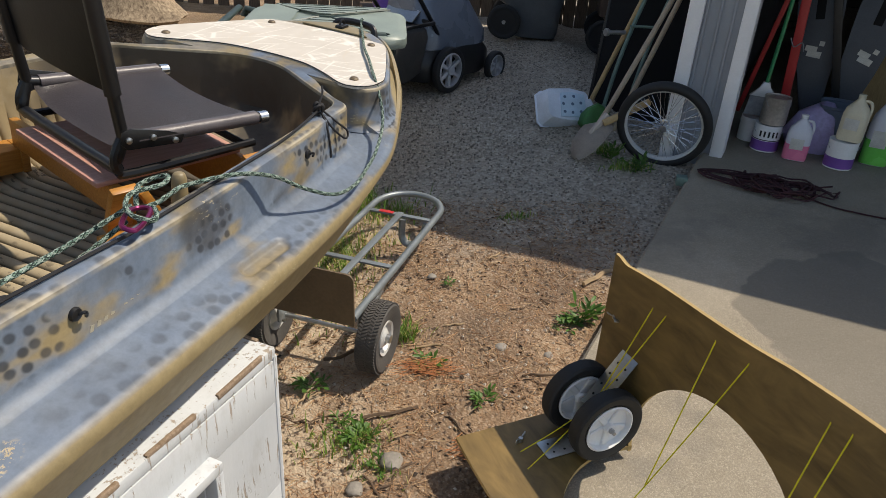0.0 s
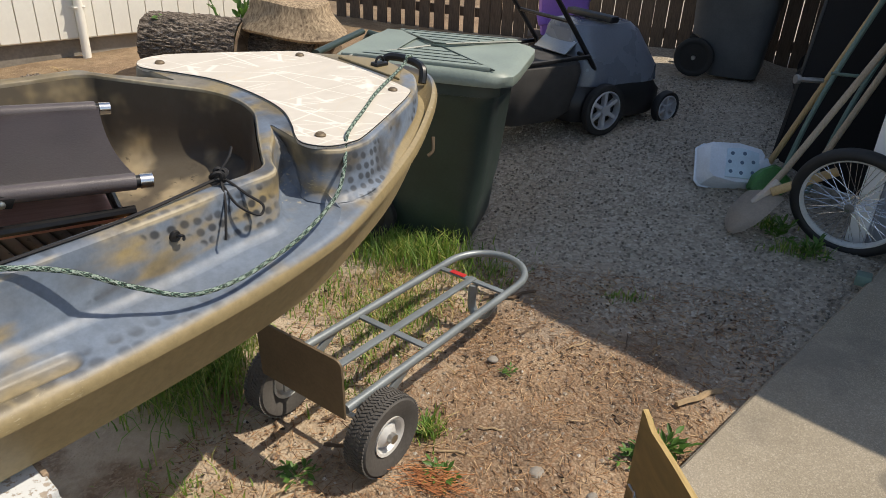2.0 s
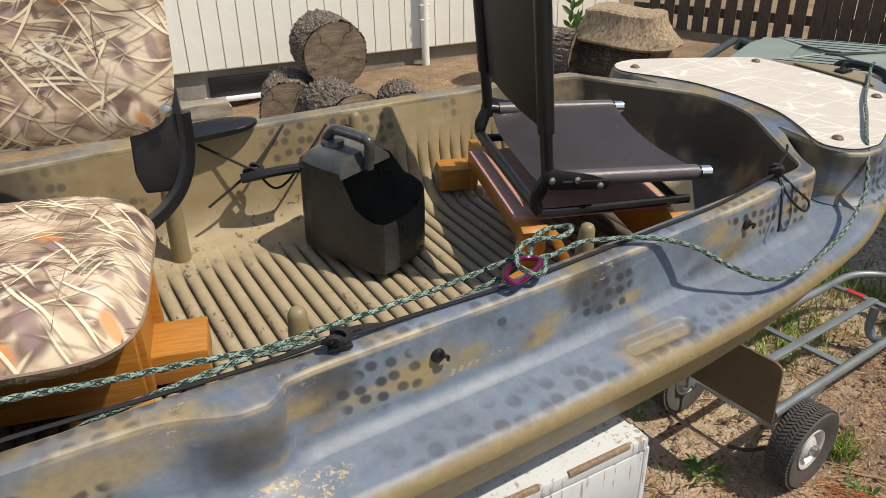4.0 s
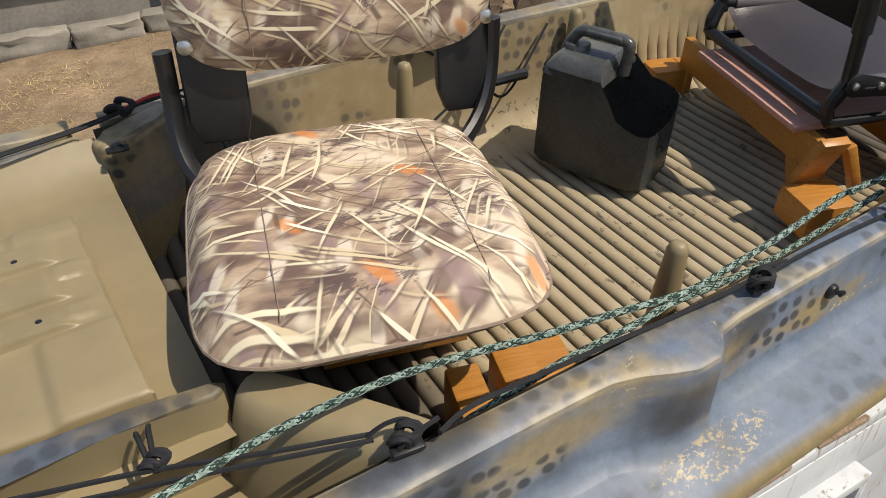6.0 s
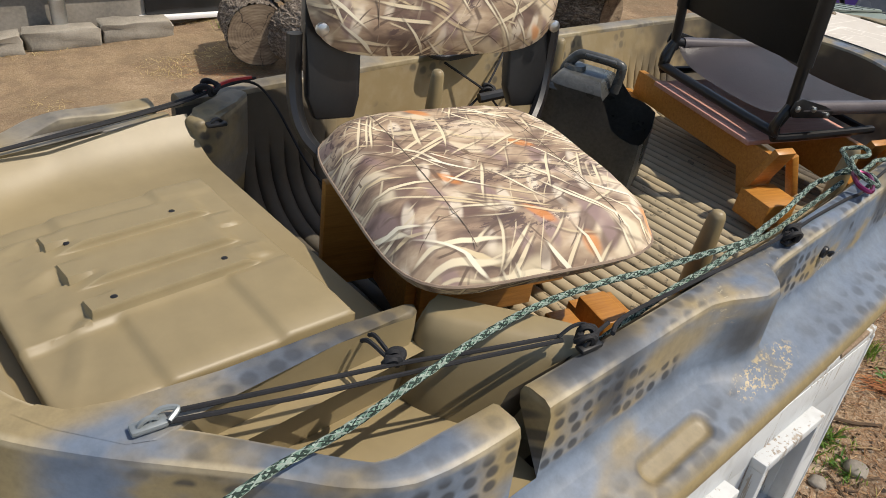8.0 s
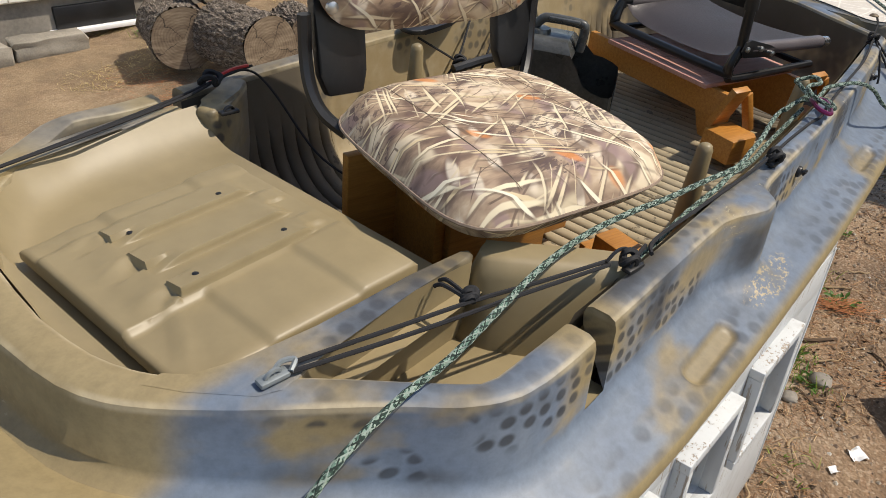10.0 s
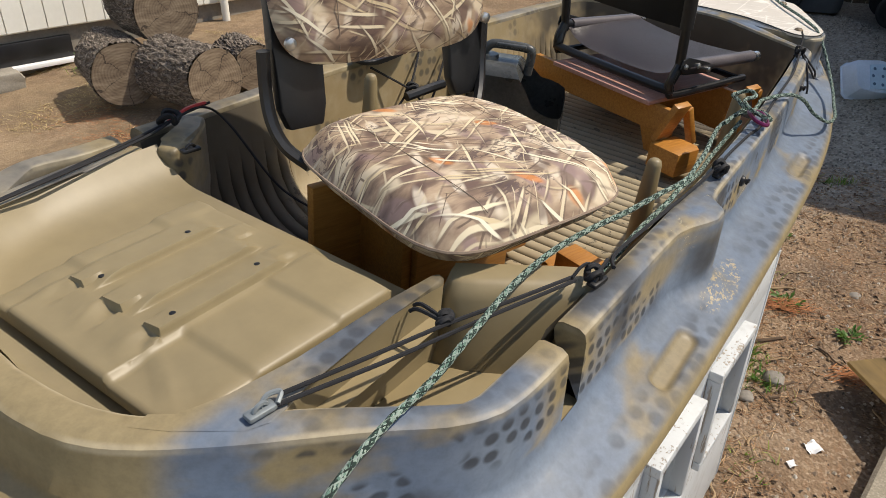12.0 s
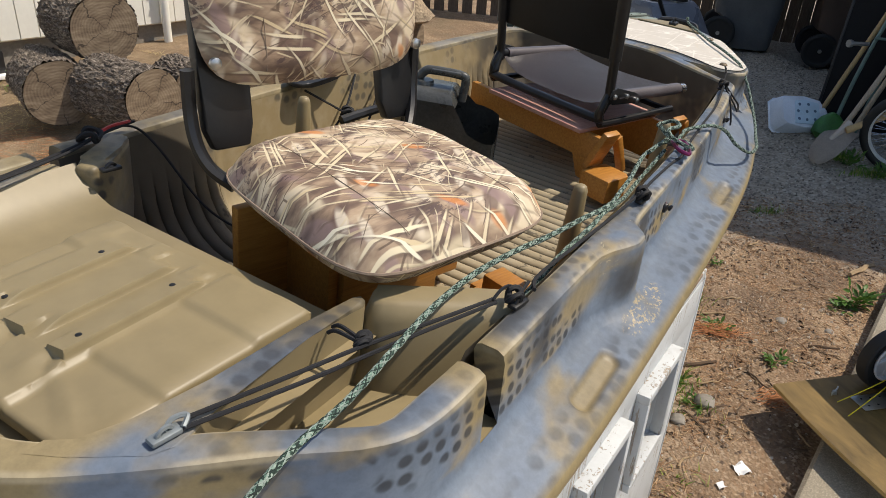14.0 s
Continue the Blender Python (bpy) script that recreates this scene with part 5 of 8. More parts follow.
    for u in us:
        h = interp(u, table) - 0.004
        # half-round ribs; the port wall between the side brackets is smooth
        q = 2 * ((u / 0.0325) % 1.0) - 1
        rib = 0.0150 * (math.sqrt(max(0.0, 1 - q * q)) - 0.62)
        smooth_wall = ramp01(u, 0.24, 0.30) * (1 - ramp01(u, 0.93, 0.97))
        row = []
        for k in range(41):
            s = k / 40 * 2 - 1
            a = abs(s)
            if a < 0.52:
                y, z, ny, nz = a / 0.52 * 0.60, 0.0, 0, 1
            elif a < 0.80:
                q = (a - 0.52) / 0.28 * math.pi / 2 * 0.9
                y, z, ny, nz = 0.60 + 0.33 * math.sin(q), 0.13 * (1 - math.cos(q)), -math.sin(q), math.cos(q)
            else:
                q = (a - 0.80) / 0.20
                y, z, ny, nz = 0.926 + 0.074 * q, 0.11 + 0.135 * q, -1, 0
            fade = min(1, max(0, (0.145 - z) / 0.03))
            if s > 0 and z > 0:
                fade *= 1 - smooth_wall
                y += (0.995 - y) * smooth_wall * min(1.0, z / 0.012) * 0.8
            fade *= min(1, max(0, (1.50 - u) / 0.05))
            deep = 0.245 - 0.10 * min(1, max(0, (u - 1.45) / 0.36)) ** 2
            row.append(bm.verts.new((u, math.copysign(h * y + ny * rib * fade, s), -0.010 - deep * (1 - z / 0.245) + nz * rib * fade)))
        rows.append(row)
    for a, b in zip(rows, rows[1:]):
        for i in range(40):
            bm.faces.new((a[i], a[i + 1], b[i + 1], b[i]))
    bm.faces.new(rows[-1])
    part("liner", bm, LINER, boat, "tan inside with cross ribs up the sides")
    stern_deck(boat)
    fittings(boat)
    return boat


boat = build_boat()


# ---------------------------------------------------------------- things in the boat
def in_boat(x, y, z, rz=0.0, rx=0.0, ry=0.0):
    return BOAT @ pose(x, y, z, rx, ry, rz)


def pad(bm, sx, sy, th, m=None, crown=0.02, round_=0.09, n=22, seams=(), wrinkle=0.003, seed=0.0):
    """A stuffed cushion: rounded plan, domed top, piped rim, stitched seams along y."""
    m = m or Matrix()
    top, bot = [], []
    for j in range(n + 1):
        rt, rb = [], []
        for i in range(n + 1):
            u, v = 2 * i / n - 1, 2 * j / n - 1
            x, y = u * sx / 2, v * sy / 2
            # squircle plan
            k = (abs(u) ** 5 + abs(v) ** 5) ** 0.2
            mx = max(abs(u), abs(v))
            f = mx / k if k > 0 else 1
            x, y = x * f, y * f
            e = 1 - mx
            dome = (1 - (1 - min(1, e / 0.24)) ** 2.6)
            z = th * 0.5 * dome + crown * (1 - u * u) * (1 - v * v)
            for s in seams:
                z -= 0.002 * math.exp(-((x / sx - s) / 0.012) ** 2) * dome
            z += wrinkle * noise.noise((x * 14 + seed, y * 14, 0)) * dome
            rt.append(bm.verts.new(m @ Vector((x, y, z))))
            rb.append(bm.verts.new(m @ Vector((x, y, -th * 0.5 * dome * 0.8))) if 0 < i < n and 0 < j < n else rt[-1])
        top.append(rt)
        bot.append(rb)
    for j in range(n):
        for i in range(n):
            bm.faces.new((top[j][i], top[j][i + 1], top[j + 1][i + 1], top[j + 1][i]))
            bm.faces.new((bot[j][i], bot[j + 1][i], bot[j + 1][i + 1], bot[j][i + 1]))


def seam_line(sx, sy, s, th, crown, n=16):
    pts = []
    for j in range(1, n):
        v = 2 * j / n - 1
        e = min(1 - abs(v), 1 - abs(2 * s))
        dome = 1 - (1 - min(1, e / 0.24)) ** 2.6
        pts.append((s * sx, v * sy / 2, th * 0.5 * dome + crown * (1 - 4 * s * s) * (1 - v * v) - 0.0008))
    return pts


def build_cushion_seat():
    """Padded folding seat that faces the boat's quarter."""
    seat = thing("cushion_seat", in_boat(0.145, -0.118, 0.030, -16.0), "padded folding boat seat in reed-print fabric on black plastic brackets", "seat")
    W, D, T, C = 0.408, 0.418, 0.094, 0.010
    bm = bmesh.new()
    pad(bm, W, D, T, pose(0, 0, 0.006), C, seams=(-0.27, 0.27))
    cush = part("seat_cushion", bm, REED, seat, "reed-print seat cushion with stitched seams")
    for s in (-0.27, 0.27):
        part("seam", new_tube([(x, y, z + 0.006) for x, y, z in seam_line(W, D, s, T, C)], 0.0006, 5), SEAM_BROWN, cush)
    rim = []
    for k in range(72):
        a = 2 * math.pi * k / 72
        c, s = math.cos(a), math.sin(a)
        r = 1 / (abs(c) ** 5 + abs(s) ** 5) ** 0.2
        rim.append((c * r * W / 2 * 0.995, s * r * D / 2 * 0.995, 0.006))
    part("piping", new_tube(rim, 0.0028, 6, True), SEAM_BROWN, cush, "dark piping")
    part("seat_pan", new_prism([(x * 0.80, y * 0.80) for x, y, z in rim], -0.030, -0.010, None, 0.004, 1), BLACK, seat, "black plastic pan")
    # back, at the port side, leaning away
    BT = pose(0.035, 0.245, 0.105, 76, 0, 0)
    bm = bmesh.new()
    BC = BT @ pose(0, 0.205, 0.012)
    pad(bm, 0.45, 0.39, 0.055, None, 0.015, seams=(-0.27, 0.27), wrinkle=0.009, seed=4.0)
    back = part("back_cushion", bm, REED, seat, "reed-print back cushion", m=BC)
    for s in (-0.27, 0.27):
        part("seam", new_tube(seam_line(0.45, 0.39, s, 0.055, 0.015), 0.0008, 5), SEAM_BROWN, back)
    # a worn mark near the top of the back, drawn as plain bars
    for i in range(8):
        part("lettering_bar", new_box(0.013, 0.028, 0.0012, pose(-0.09 + 0.024 * i, 0.130 + 0.002 * (i % 2), 0.038, 0, 0, 4), 0.0), LETTER_GREY, back)
    for s in (-1, 1):
        bm = bmesh.new()
        prism(bm, [(-0.030, -0.085), (0.034, -0.085), (0.044, -0.05), (0.046, 0.03), (0.040, 0.10), (0.035, 0.20), (-0.035, 0.20), (-0.040, 0.06), (-0.042, -0.05)], -0.012, 0.012, BT @ pose(s * 0.180, 0, -0.012), 0.005)
        br = part("bracket", bm, BLACK, seat, "black plastic hinge bracket")
        line = smooth_line([(0.03 + s * 0.232, 0.258, 0.15), (0.028 + s * 0.232, 0.25, 0.08), (0.02 + s * 0.225, 0.228, 0.035), (0.01 + s * 0.206, 0.200, 0.004), (s * 0.175, 0.165, -0.016)], 5)
        part("arm", new_tube(line, 0.011, 8, flat=1.35), BLACK, br, "curved black hinge arm")
        part("bolt", new_lathe([(0.010, -0.003), (0.010, 0.003), (0.005, 0.006)], 12, pose(0.035 + s * 0.205, 0.228, 0.165, 90, 0, 0)), STEEL, br)
    # stained base boards under it
    base = thing("seat_base", in_boat(0.145, -0.118, -0.225, -16.0), "amber-stained plywood seat base on the ribbed floor", "seat base")
    part("board", new_box(0.22, 0.02, 0.20, pose(0.045, 0.02, 0.105), 0.002), AMBER, base)
    part("board", new_box(0.36, 0.02, 0.20, pose(0, 0.16, 0.105), 0.002), AMBER, base)
    part("board", new_box(0.02, 0.13, 0.20, pose(-0.075, 0.09, 0.105), 0.002), AMBER, base)
    part("board", new_box(0.02, 0.12, 0.20, pose(0.155, 0.09, 0.105), 0.002), AMBER, base)
    for x, y, sx, sy, h in ((0.10, -0.165, 0.045, 0.09, 0.10), (0.165, -0.150, 0.05, 0.07, 0.115), (0.205, 0.10, 0.10, 0.10, 0.06), (0.225, -0.10, 0.09, 0.09, 0.05)):
        part("block", new_box(sx, sy, h, pose(x, y, 0.005 + h / 2), 0.003), AMBER, base)


def build_folding_seat():
    """Tube-framed seat with stretched cloth on a reddish board."""
    x0, y0, ang = 1.291, -0.027, -18.6
    base = thing("seat_base", in_boat(x0, y0, -0.225, ang), "amber-stained plywood base with a reddish top board", "seat base")
    part("top_board", new_box(0.355, 0.355, 0.012, pose(-0.025, 0, 0.137), 0.002), PINK_PLY, base, "reddish stained plywood top")
    part("board", new_box(0.02, 0.52, 0.070, pose(-0.165, 0.02, 0.096), 0.002), AMBER, base)
    for q in (-0.22, 0.24):
        part("knee", new_prism([(0.0, 0.0), (0.045, 0.0), (0.075, 0.062), (0.0, 0.062)], -0.009, 0.009, pose(-0.165, q, 0.002, 90, 0, 90), 0.002), AMBER, base)
    part("board", new_box(0.02, 0.50, 0.122, pose(0.15, 0.02, 0.066), 0.002), AMBER, base)
    for sx in (-0.165, 0.15):
        foot = part("foot_block", new_prism([(-0.05, -0.045), (0.035, -0.045), (0.05, -0.028), (0.05, 0.045), (-0.05, 0.045)], 0.0, 0.062, pose(sx - 0.03, -0.285, 0), 0.003), AMBER, base)
        part("gusset", new_box(0.055, 0.018, 0.115, pose(sx - 0.028, -0.250, 0.112, 22, 0, 0), 0.002), AMBER, foot)
        part("brace", new_box(0.018, 0.022, 0.12, pose(sx + 0.04, -0.262, 0.095, 0, -28, 0), 0.002), AMBER, foot)
        part("foot_block", new_box(0.085, 0.075, 0.06, pose(sx - 0.045, 0.285, 0.032), 0.003), AMBER, base)
    seat = thing("folding_seat", in_boat(x0, y0, -0.080, ang), "black tube-framed folding seat with dark brown cloth", "seat")
    W = 0.205
    # seat frame
    rail = []
    for s in (-1, 1):
        line = smooth_line([(-0.150, s * W, 0.105), (-0.172, s * W, 0.060), (-0.165, s * W, 0.026), (-0.13, s * W, 0.016), (0.17, s * W, 0.020)], 5)
        part("side_tube", new_tube([(-0.150, s * W, 0.095), (-0.12, s * W, 0.090), (0.13, s * W, 0.080), (0.186, s * W, 0.078)], 0.0125, 10), BLACK_METAL, seat)
        part("tube_end", new_tube([(0.183, s * W, 0.078), (0.206, s * W, 0.077)], 0.0142, 10), CHROME, seat, "bare metal tube end")
        part("lower_tube", new_tube(line, 0.010, 8), BLACK_METAL, seat)
        plate = part("hinge_plate", new_prism([(-0.165, 0.012), (-0.15, -0.004), (-0.03, -0.012), (-0.022, 0.006), (-0.06, 0.020), (-0.14, 0.040), (-0.16, 0.035)], -0.002, 0.002, pose(0, s * (W + 0.014), 0.078, 90, 0, 0), 0.0008), BLACK_METAL, seat, "black hinge plate with bolts")
        for bx, bz in ((-0.148, 0.095), (-0.095, 0.092), (-0.045, 0.076)):
            part("bolt", new_lathe([(0.007, 0.0), (0.007, 0.004), (0.003, 0.006)], 10, pose(bx, s * (W + 0.016), bz, -90 * s, 0, 0)), STEEL, plate)
        part("back_tube", new_tube([(-0.148, s * W, 0.075), (-0.165, s * W, 0.20), (-0.195, s * W, 0.44)], 0.0125, 10), BLACK_METAL, seat)
    part("cross_tube", new_tube(smooth_line([(-0.150, -W, 0.095), (-0.168, -W * 0.97, 0.045), (-0.168, -W * 0.85, 0.030), (-0.168, W * 0.85, 0.030), (-0.168, W * 0.97, 0.045), (-0.150, W, 0.095)], 5), 0.0125, 10), BLACK_METAL, seat)
    part("cross_tube", new_tube([(0.14, -W, 0.022), (0.14, W, 0.022)], 0.009, 8), BLACK_METAL, seat)
    # cloth slung between the side tubes
    bm = bmesh.new()
    rows = []
    for j in range(21):
        y = -1 + 2 * j / 20
        row = []
        for i in range(15):
            f = i / 14
            a = abs(y)
            edge = 0.012 * (1 - a ** 2)
            x = -0.142 + edge * 0.4 + f * (0.325 - 1.5 * edge)
            sag = 0.013 * (1 - y * y) + 0.040 * (1 - f) ** 3 * (1 - y ** 6)
            row.append(bm.verts.new((x, y * (W + 0.002), 0.0965 - 0.012 * f - sag + (0.004 if a > 0.93 else 0))))
        rows.append(row)
    for a, b in zip(rows, rows[1:]):
        for i in range(14):
            bm.faces.new((a[i], a[i + 1], b[i + 1], b[i]))
    bmesh.ops.solidify(bm, geom=bm.faces[:], thickness=0.004)
    cloth = part("seat_cloth", bm, FABRIC, seat, "dark brown stretched cloth")
    for s in (-1, 1):
        part("sleeve", new_tube([(-0.125, s * W, 0.0895), (0.175, s * W, 0.0795)], 0.0165, 10), FABRIC, cloth)
    bm = bmesh.new()
    rows = []
    for j in range(13):
        y = -1 + 2 * j / 12
        rows.append([bm.verts.new((-0.158 - 0.038 * k / 10 - 0.012 * (1 - y * y), y * W, 0.185 + 0.255 * k / 10)) for k in range(11)])
    for a, b in zip(rows, rows[1:]):
        for i in range(10):
            bm.faces.new((a[i], a[i + 1], b[i + 1], b[i]))
    bmesh.ops.solidify(bm, geom=bm.faces[:], thickness=0.005)
    bk = part("back_cloth", bm, BLACK, seat, "black back panel")
    for s in (-1, 1):
        part("sleeve", new_tube([(-0.163, s * W, 0.188), (-0.195, s * W, 0.442)], 0.0165, 10), BLACK, bk)


def build_jug():
    """A plastic jug cut open to serve as a bailer."""
    jug = thing("cut_jug", in_boat(0.838, 0.150, -0.232, 112.0), "dark plastic jug cut open at the shoulder, with a moulded handle", "jug")
    L, Wd, H = 0.250, 0.168, 0.210
    bm = bmesh.new()
    # local x: long side. The shoulder at low x is cut away.
    n = 40
    ol = []
    for k in range(n):
        a = 2 * math.pi * (k + 0.5) / n
        c, s = math.cos(a), math.sin(a)
        r = 1 / (abs(c) ** 7 + abs(s) ** 7) ** (1 / 7)
        ol.append((c * r * L / 2, s * r * Wd / 2))

    def rim(x, y):
        f = (x + L / 2) / L
        back = 0.18 * ramp01(-y, 0.02, 0.08) * (1 - ramp01(f, 0.22, 0.46))
        return H * (0.62 + back + 0.38 * ramp01(f, 0.26, 0.46) * (1 - 0.0 * back)) - (0.008 * math.cos(9 * f) if f < 0.30 else 0)

    rings = []
    for q, sc in ((0.0, 0.93), (0.012, 0.985), (0.03, 1.0), (0.5, 1.0), (0.8, 0.995), (1.0, 0.985)):
        rings.append([bm.verts.new((x * sc, y * sc, max(q * rim(x, y), q * 0.0))) for x, y in ol])
    for a, b in zip(rings, rings[1:]):
        for i in range(n):
            bm.faces.new((a[i], a[(i + 1) % n], b[(i + 1) % n], b[i]))
    bm.faces.new(rings[0][::-1])
    bmesh.ops.solidify(bm, geom=bm.faces[:], thickness=0.004)
    part("body", bm, JUG, jug, "scuffed dark body, open at the cut")
    bm = bmesh.new()
    rings = []
    for z, x0, x1, hy in ((H - 0.014, -0.012, 0.121, 0.081), (H - 0.004, -0.010, 0.119, 0.079), (H + 0.014, 0.000, 0.108, 0.060), (H + 0.020, 0.006, 0.102, 0.048)):
        rings.append([bm.verts.new(p) for p in ((x0, -hy, z), ((x0 + x1) / 2, -hy, z), (x1 - 0.01, -hy, z), (x1, -hy + 0.012, z), (x1, hy - 0.012, z), (x1 - 0.01, hy, z), ((x0 + x1) / 2, hy, z), (x0, hy, z))])
    for a, b in zip(rings, rings[1:]):
        for i in range(8):
            bm.faces.new((a[i], a[(i + 1) % 8], b[(i + 1) % 8], b[i]))
    bm.faces.new(rings[0][::-1])
    bm.faces.new(rings[-1])
    part("shoulder", bm, JUG, jug)
    grip = [(-0.020, 0, H - 0.01), (-0.024, 0, H + 0.040), (-0.012, 0, H + 0.054), (0.060, 0, H + 0.056), (0.082, 0, H + 0.050), (0.102, 0, H + 0.022), (0.106, 0, H + 0.004)]
    part("handle", new_tube(smooth_line(grip, 4), 0.0115, 10, flat=1.0), JUG, jug, "moulded grip")
    part("handle_rib", new_box(0.075, 0.034, 0.010, pose(0.026, 0, H + 0.058), 0.004), JUG, jug)
    part("neck", new_lathe([(0.026, H + 0.008), (0.026, H + 0.026), (0.023, H + 0.03)], 16, pose(0.082, 0.0, 0)), JUG, jug)


def braid(name, line, r, mats, m, label, category, group=""):
    """A two-colour braided rope: a core, and tracer strands wound round it."""
    rope = thing(name, m, label, category, group)
    part("core", new_tube(line, r, 8), mats[0], rope)
    n = len(line)
    acc, lens = 0.0, [0.0]
    for a, b in zip(line, line[1:]):
        acc += (b - a).length
        lens.append(acc)
    steps = int(acc / (r * 0.75))
    for k in range(4):
        for sgn in (-1, 1):
            pts, up, idx = [], Vector((0, 0, 1)), 0
            for q in range(steps + 1):
                d = acc * q / steps
                while idx < n - 2 and lens[idx + 1] < d:
                    idx += 1
                t = (d - lens[idx]) / max(1e-6, lens[idx + 1] - lens[idx])
                p = line[idx].lerp(line[idx + 1], min(1, t))
                tan = (line[idx + 1] - line[idx]).normalized()
                sd = tan.cross(up)
                if sd.length < 1e-3:
                    sd = tan.orthogonal()
                sd.normalize()
                u2 = sd.cross(tan)
                a = sgn * d / (r * 2.2) + k * math.pi / 2
                pts.append(p + r * 0.80 * (math.cos(a) * sd + math.sin(a) * u2))
            if len(pts) > 3:
                bm = bmesh.new()
                tube(bm, pts, r * 0.30, 4)
                part("strand", bm, mats[1] if (k + (sgn > 0)) % 2 else mats[2], rope, smooth=False)
    return rope


def bl(*pts, n=8):
    return smooth_line(pts, n)


def build_ropes():
    mats = (ROPE_FLECK, ROPE_GREY, ROPE_GREEN)
    braid("rope", bl((2.45, -0.03, 0.022), (2.41, -0.045, 0.030), (2.396, -0.052, 0.016), (2.28, -0.115, 0.016), (2.12, -0.20, 0.017), (2.00, -0.275, 0.018), (1.90, -0.335, 0.016), (1.845, -0.372, 0.008),
                     (1.80, -0.415, -0.035), (1.74, -0.452, -0.075), (1.62, -0.492, -0.102), (1.52, -0.514, -0.112), (1.42, -0.533, -0.112), (1.33, -0.527, -0.104), (1.25, -0.494, -0.068), (1.17, -0.468, -0.018),
                     (1.08, -0.442, 0.012), (0.98, -0.405, 0.016), (0.94, -0.405, 0.016), (0.90, -0.405, 0.012), (0.86, -0.400, 0.016), n=9), 0.0042, mats, BOAT, "green and white braided rope along the boat's side", "rope", "ropes in the boat")
    # loose turns at the clip
    braid("rope", bl((0.86, -0.400, 0.016), (0.90, -0.365, 0.026), (0.945, -0.345, 0.020), (0.97, -0.372, 0.030), (0.93, -0.395, 0.034), (0.87, -0.385, 0.038), (0.83, -0.405, 0.036), (0.815, -0.435, 0.032), (0.84, -0.452, 0.020),
                     (0.87, -0.425, 0.022), (0.85, -0.385, 0.012), (0.80, -0.372, 0.0), n=8), 0.0042, mats, BOAT, "green and white rope turns knotted at a clip", "rope", "ropes in the boat")
    braid("rope", bl((0.86, -0.390, 0.020), (0.80, -0.365, -0.006), (0.72, -0.372, -0.006), (0.607, -0.389, 0.004), (0.52, -0.398, 0.010), (0.43, -0.405, 0.014), (0.329, -0.390, 0.018), (0.23, -0.372, 0.018), (0.147, -0.352, 0.018), (0.05, -0.336, 0.016),
                     (-0.05, -0.333, 0.012), (-0.158, -0.344, 0.012), (-0.262, -0.356, 0.013), (-0.35, -0.357, 0.012), (-0.437, -0.362, -0.004), (-0.52, -0.37, -0.045), (-0.62, -0.38, -0.10), (-0.70, -0.39, -0.16), n=9), 0.0042, mats, BOAT,
          "green and white rope lying across the stern rim", "rope", "ropes in the boat")
    braid("rope", bl((0.84, -0.395, 0.0), (0.70, -0.385, -0.035), (0.56, -0.400, -0.015), (0.47, -0.408, 0.004), (0.40, -0.405, 0.008), (0.347, -0.405, 0.004), (0.25, -0.395, -0.012), (0.16, -0.388, -0.035), (0.105, -0.378, -0.06), (0.08, -0.35, -0.12), n=9), 0.0042, mats, BOAT,
          "green and white rope hanging inside the rim", "rope", "ropes in the boat")
    clip = thing("carabiner", in_boat(0.825, -0.432, 0.022, 25) @ Matrix.Diagonal((0.80, 0.80, 0.80, 1)), "magenta metal carabiner clipped to the rope", "carabiner")
    part("body", new_tube(smooth_line([(-0.045, -0.010, 0), (-0.05, 0.008, 0.004), (-0.035, 0.020, 0.006), (0.02, 0.024, 0.004), (0.045, 0.016, 0), (0.052, 0.0, 0), (0.042, -0.014, 0), (0.0, -0.017, 0)], 5, True), 0.0055, 8, True), MAGENTA, clip)
    part("gate", new_tube([(-0.03, -0.013, 0.0), (0.02, -0.0165, 0.0)], 0.0045, 8), STEEL, clip, "steel gate")

    def cord(name, pts, label, r=0.0031, n=7):
        c = thing(name, BOAT, label, "shock cord", "shock cords on the boat")
        part("cord", new_tube(bl(*pts, n=n), r, 6), CORD, c)
        return c

    def knot(c, x, y, z, s=1.0):
        s *= 0.78
        pts = [(x + s * (0.012 * math.cos(a) + 0.004 * math.cos(3 * a)), y + s * 0.011 * math.sin(a), z + s * (0.008 * math.sin(2 * a) + 0.005)) for a in [2 * math.pi * i / 24 for i in range(24)]]
        part("knot", new_tube(pts, 0.0038, 6, True), CORD, c)
        part("knot", new_tube([(p[0] + 0.004, -2 * y + p[1] + 2 * y, p[2] * 0.5 + z * 0.5 + 0.004) for p in pts[::-1]], 0.0042, 6, True), CORD, c)

    c = cord("shock_cord", [(-0.386, -0.252, 0.007), (-0.266, -0.293, 0.005), (-0.165, -0.327, 0.007), (-0.122, -0.342, 0.009), (0.020, -0.390, 0.010)], "black shock cord stretched over the side pocket", 0.0028)
    part("cord", new_tube(bl((-0.376, -0.245, 0.009), (-0.257, -0.281, 0.007), (-0.165, -0.311, 0.008), (-0.072, -0.350, 0.011), (0.020, -0.385, 0.013)), 0.0028, 6), CORD, c)
    for a, b in (((-0.155, -0.253, 0.001), (-0.160, -0.294, 0.008)), ((-0.168, -0.256, 0.001), (-0.166, -0.296, 0.008))):
        a, b = Vector(a), Vector(b)
        part("cord", new_tube(smooth_line([a, a.lerp(b, 0.3) + Vector((0, 0, 0.006)), b], 5), 0.0028, 6), CORD, c)
    knot(c, -0.163, -0.303, 0.005, 0.85)
    knot(c, 0.044, -0.404, 0.010, 1.15)
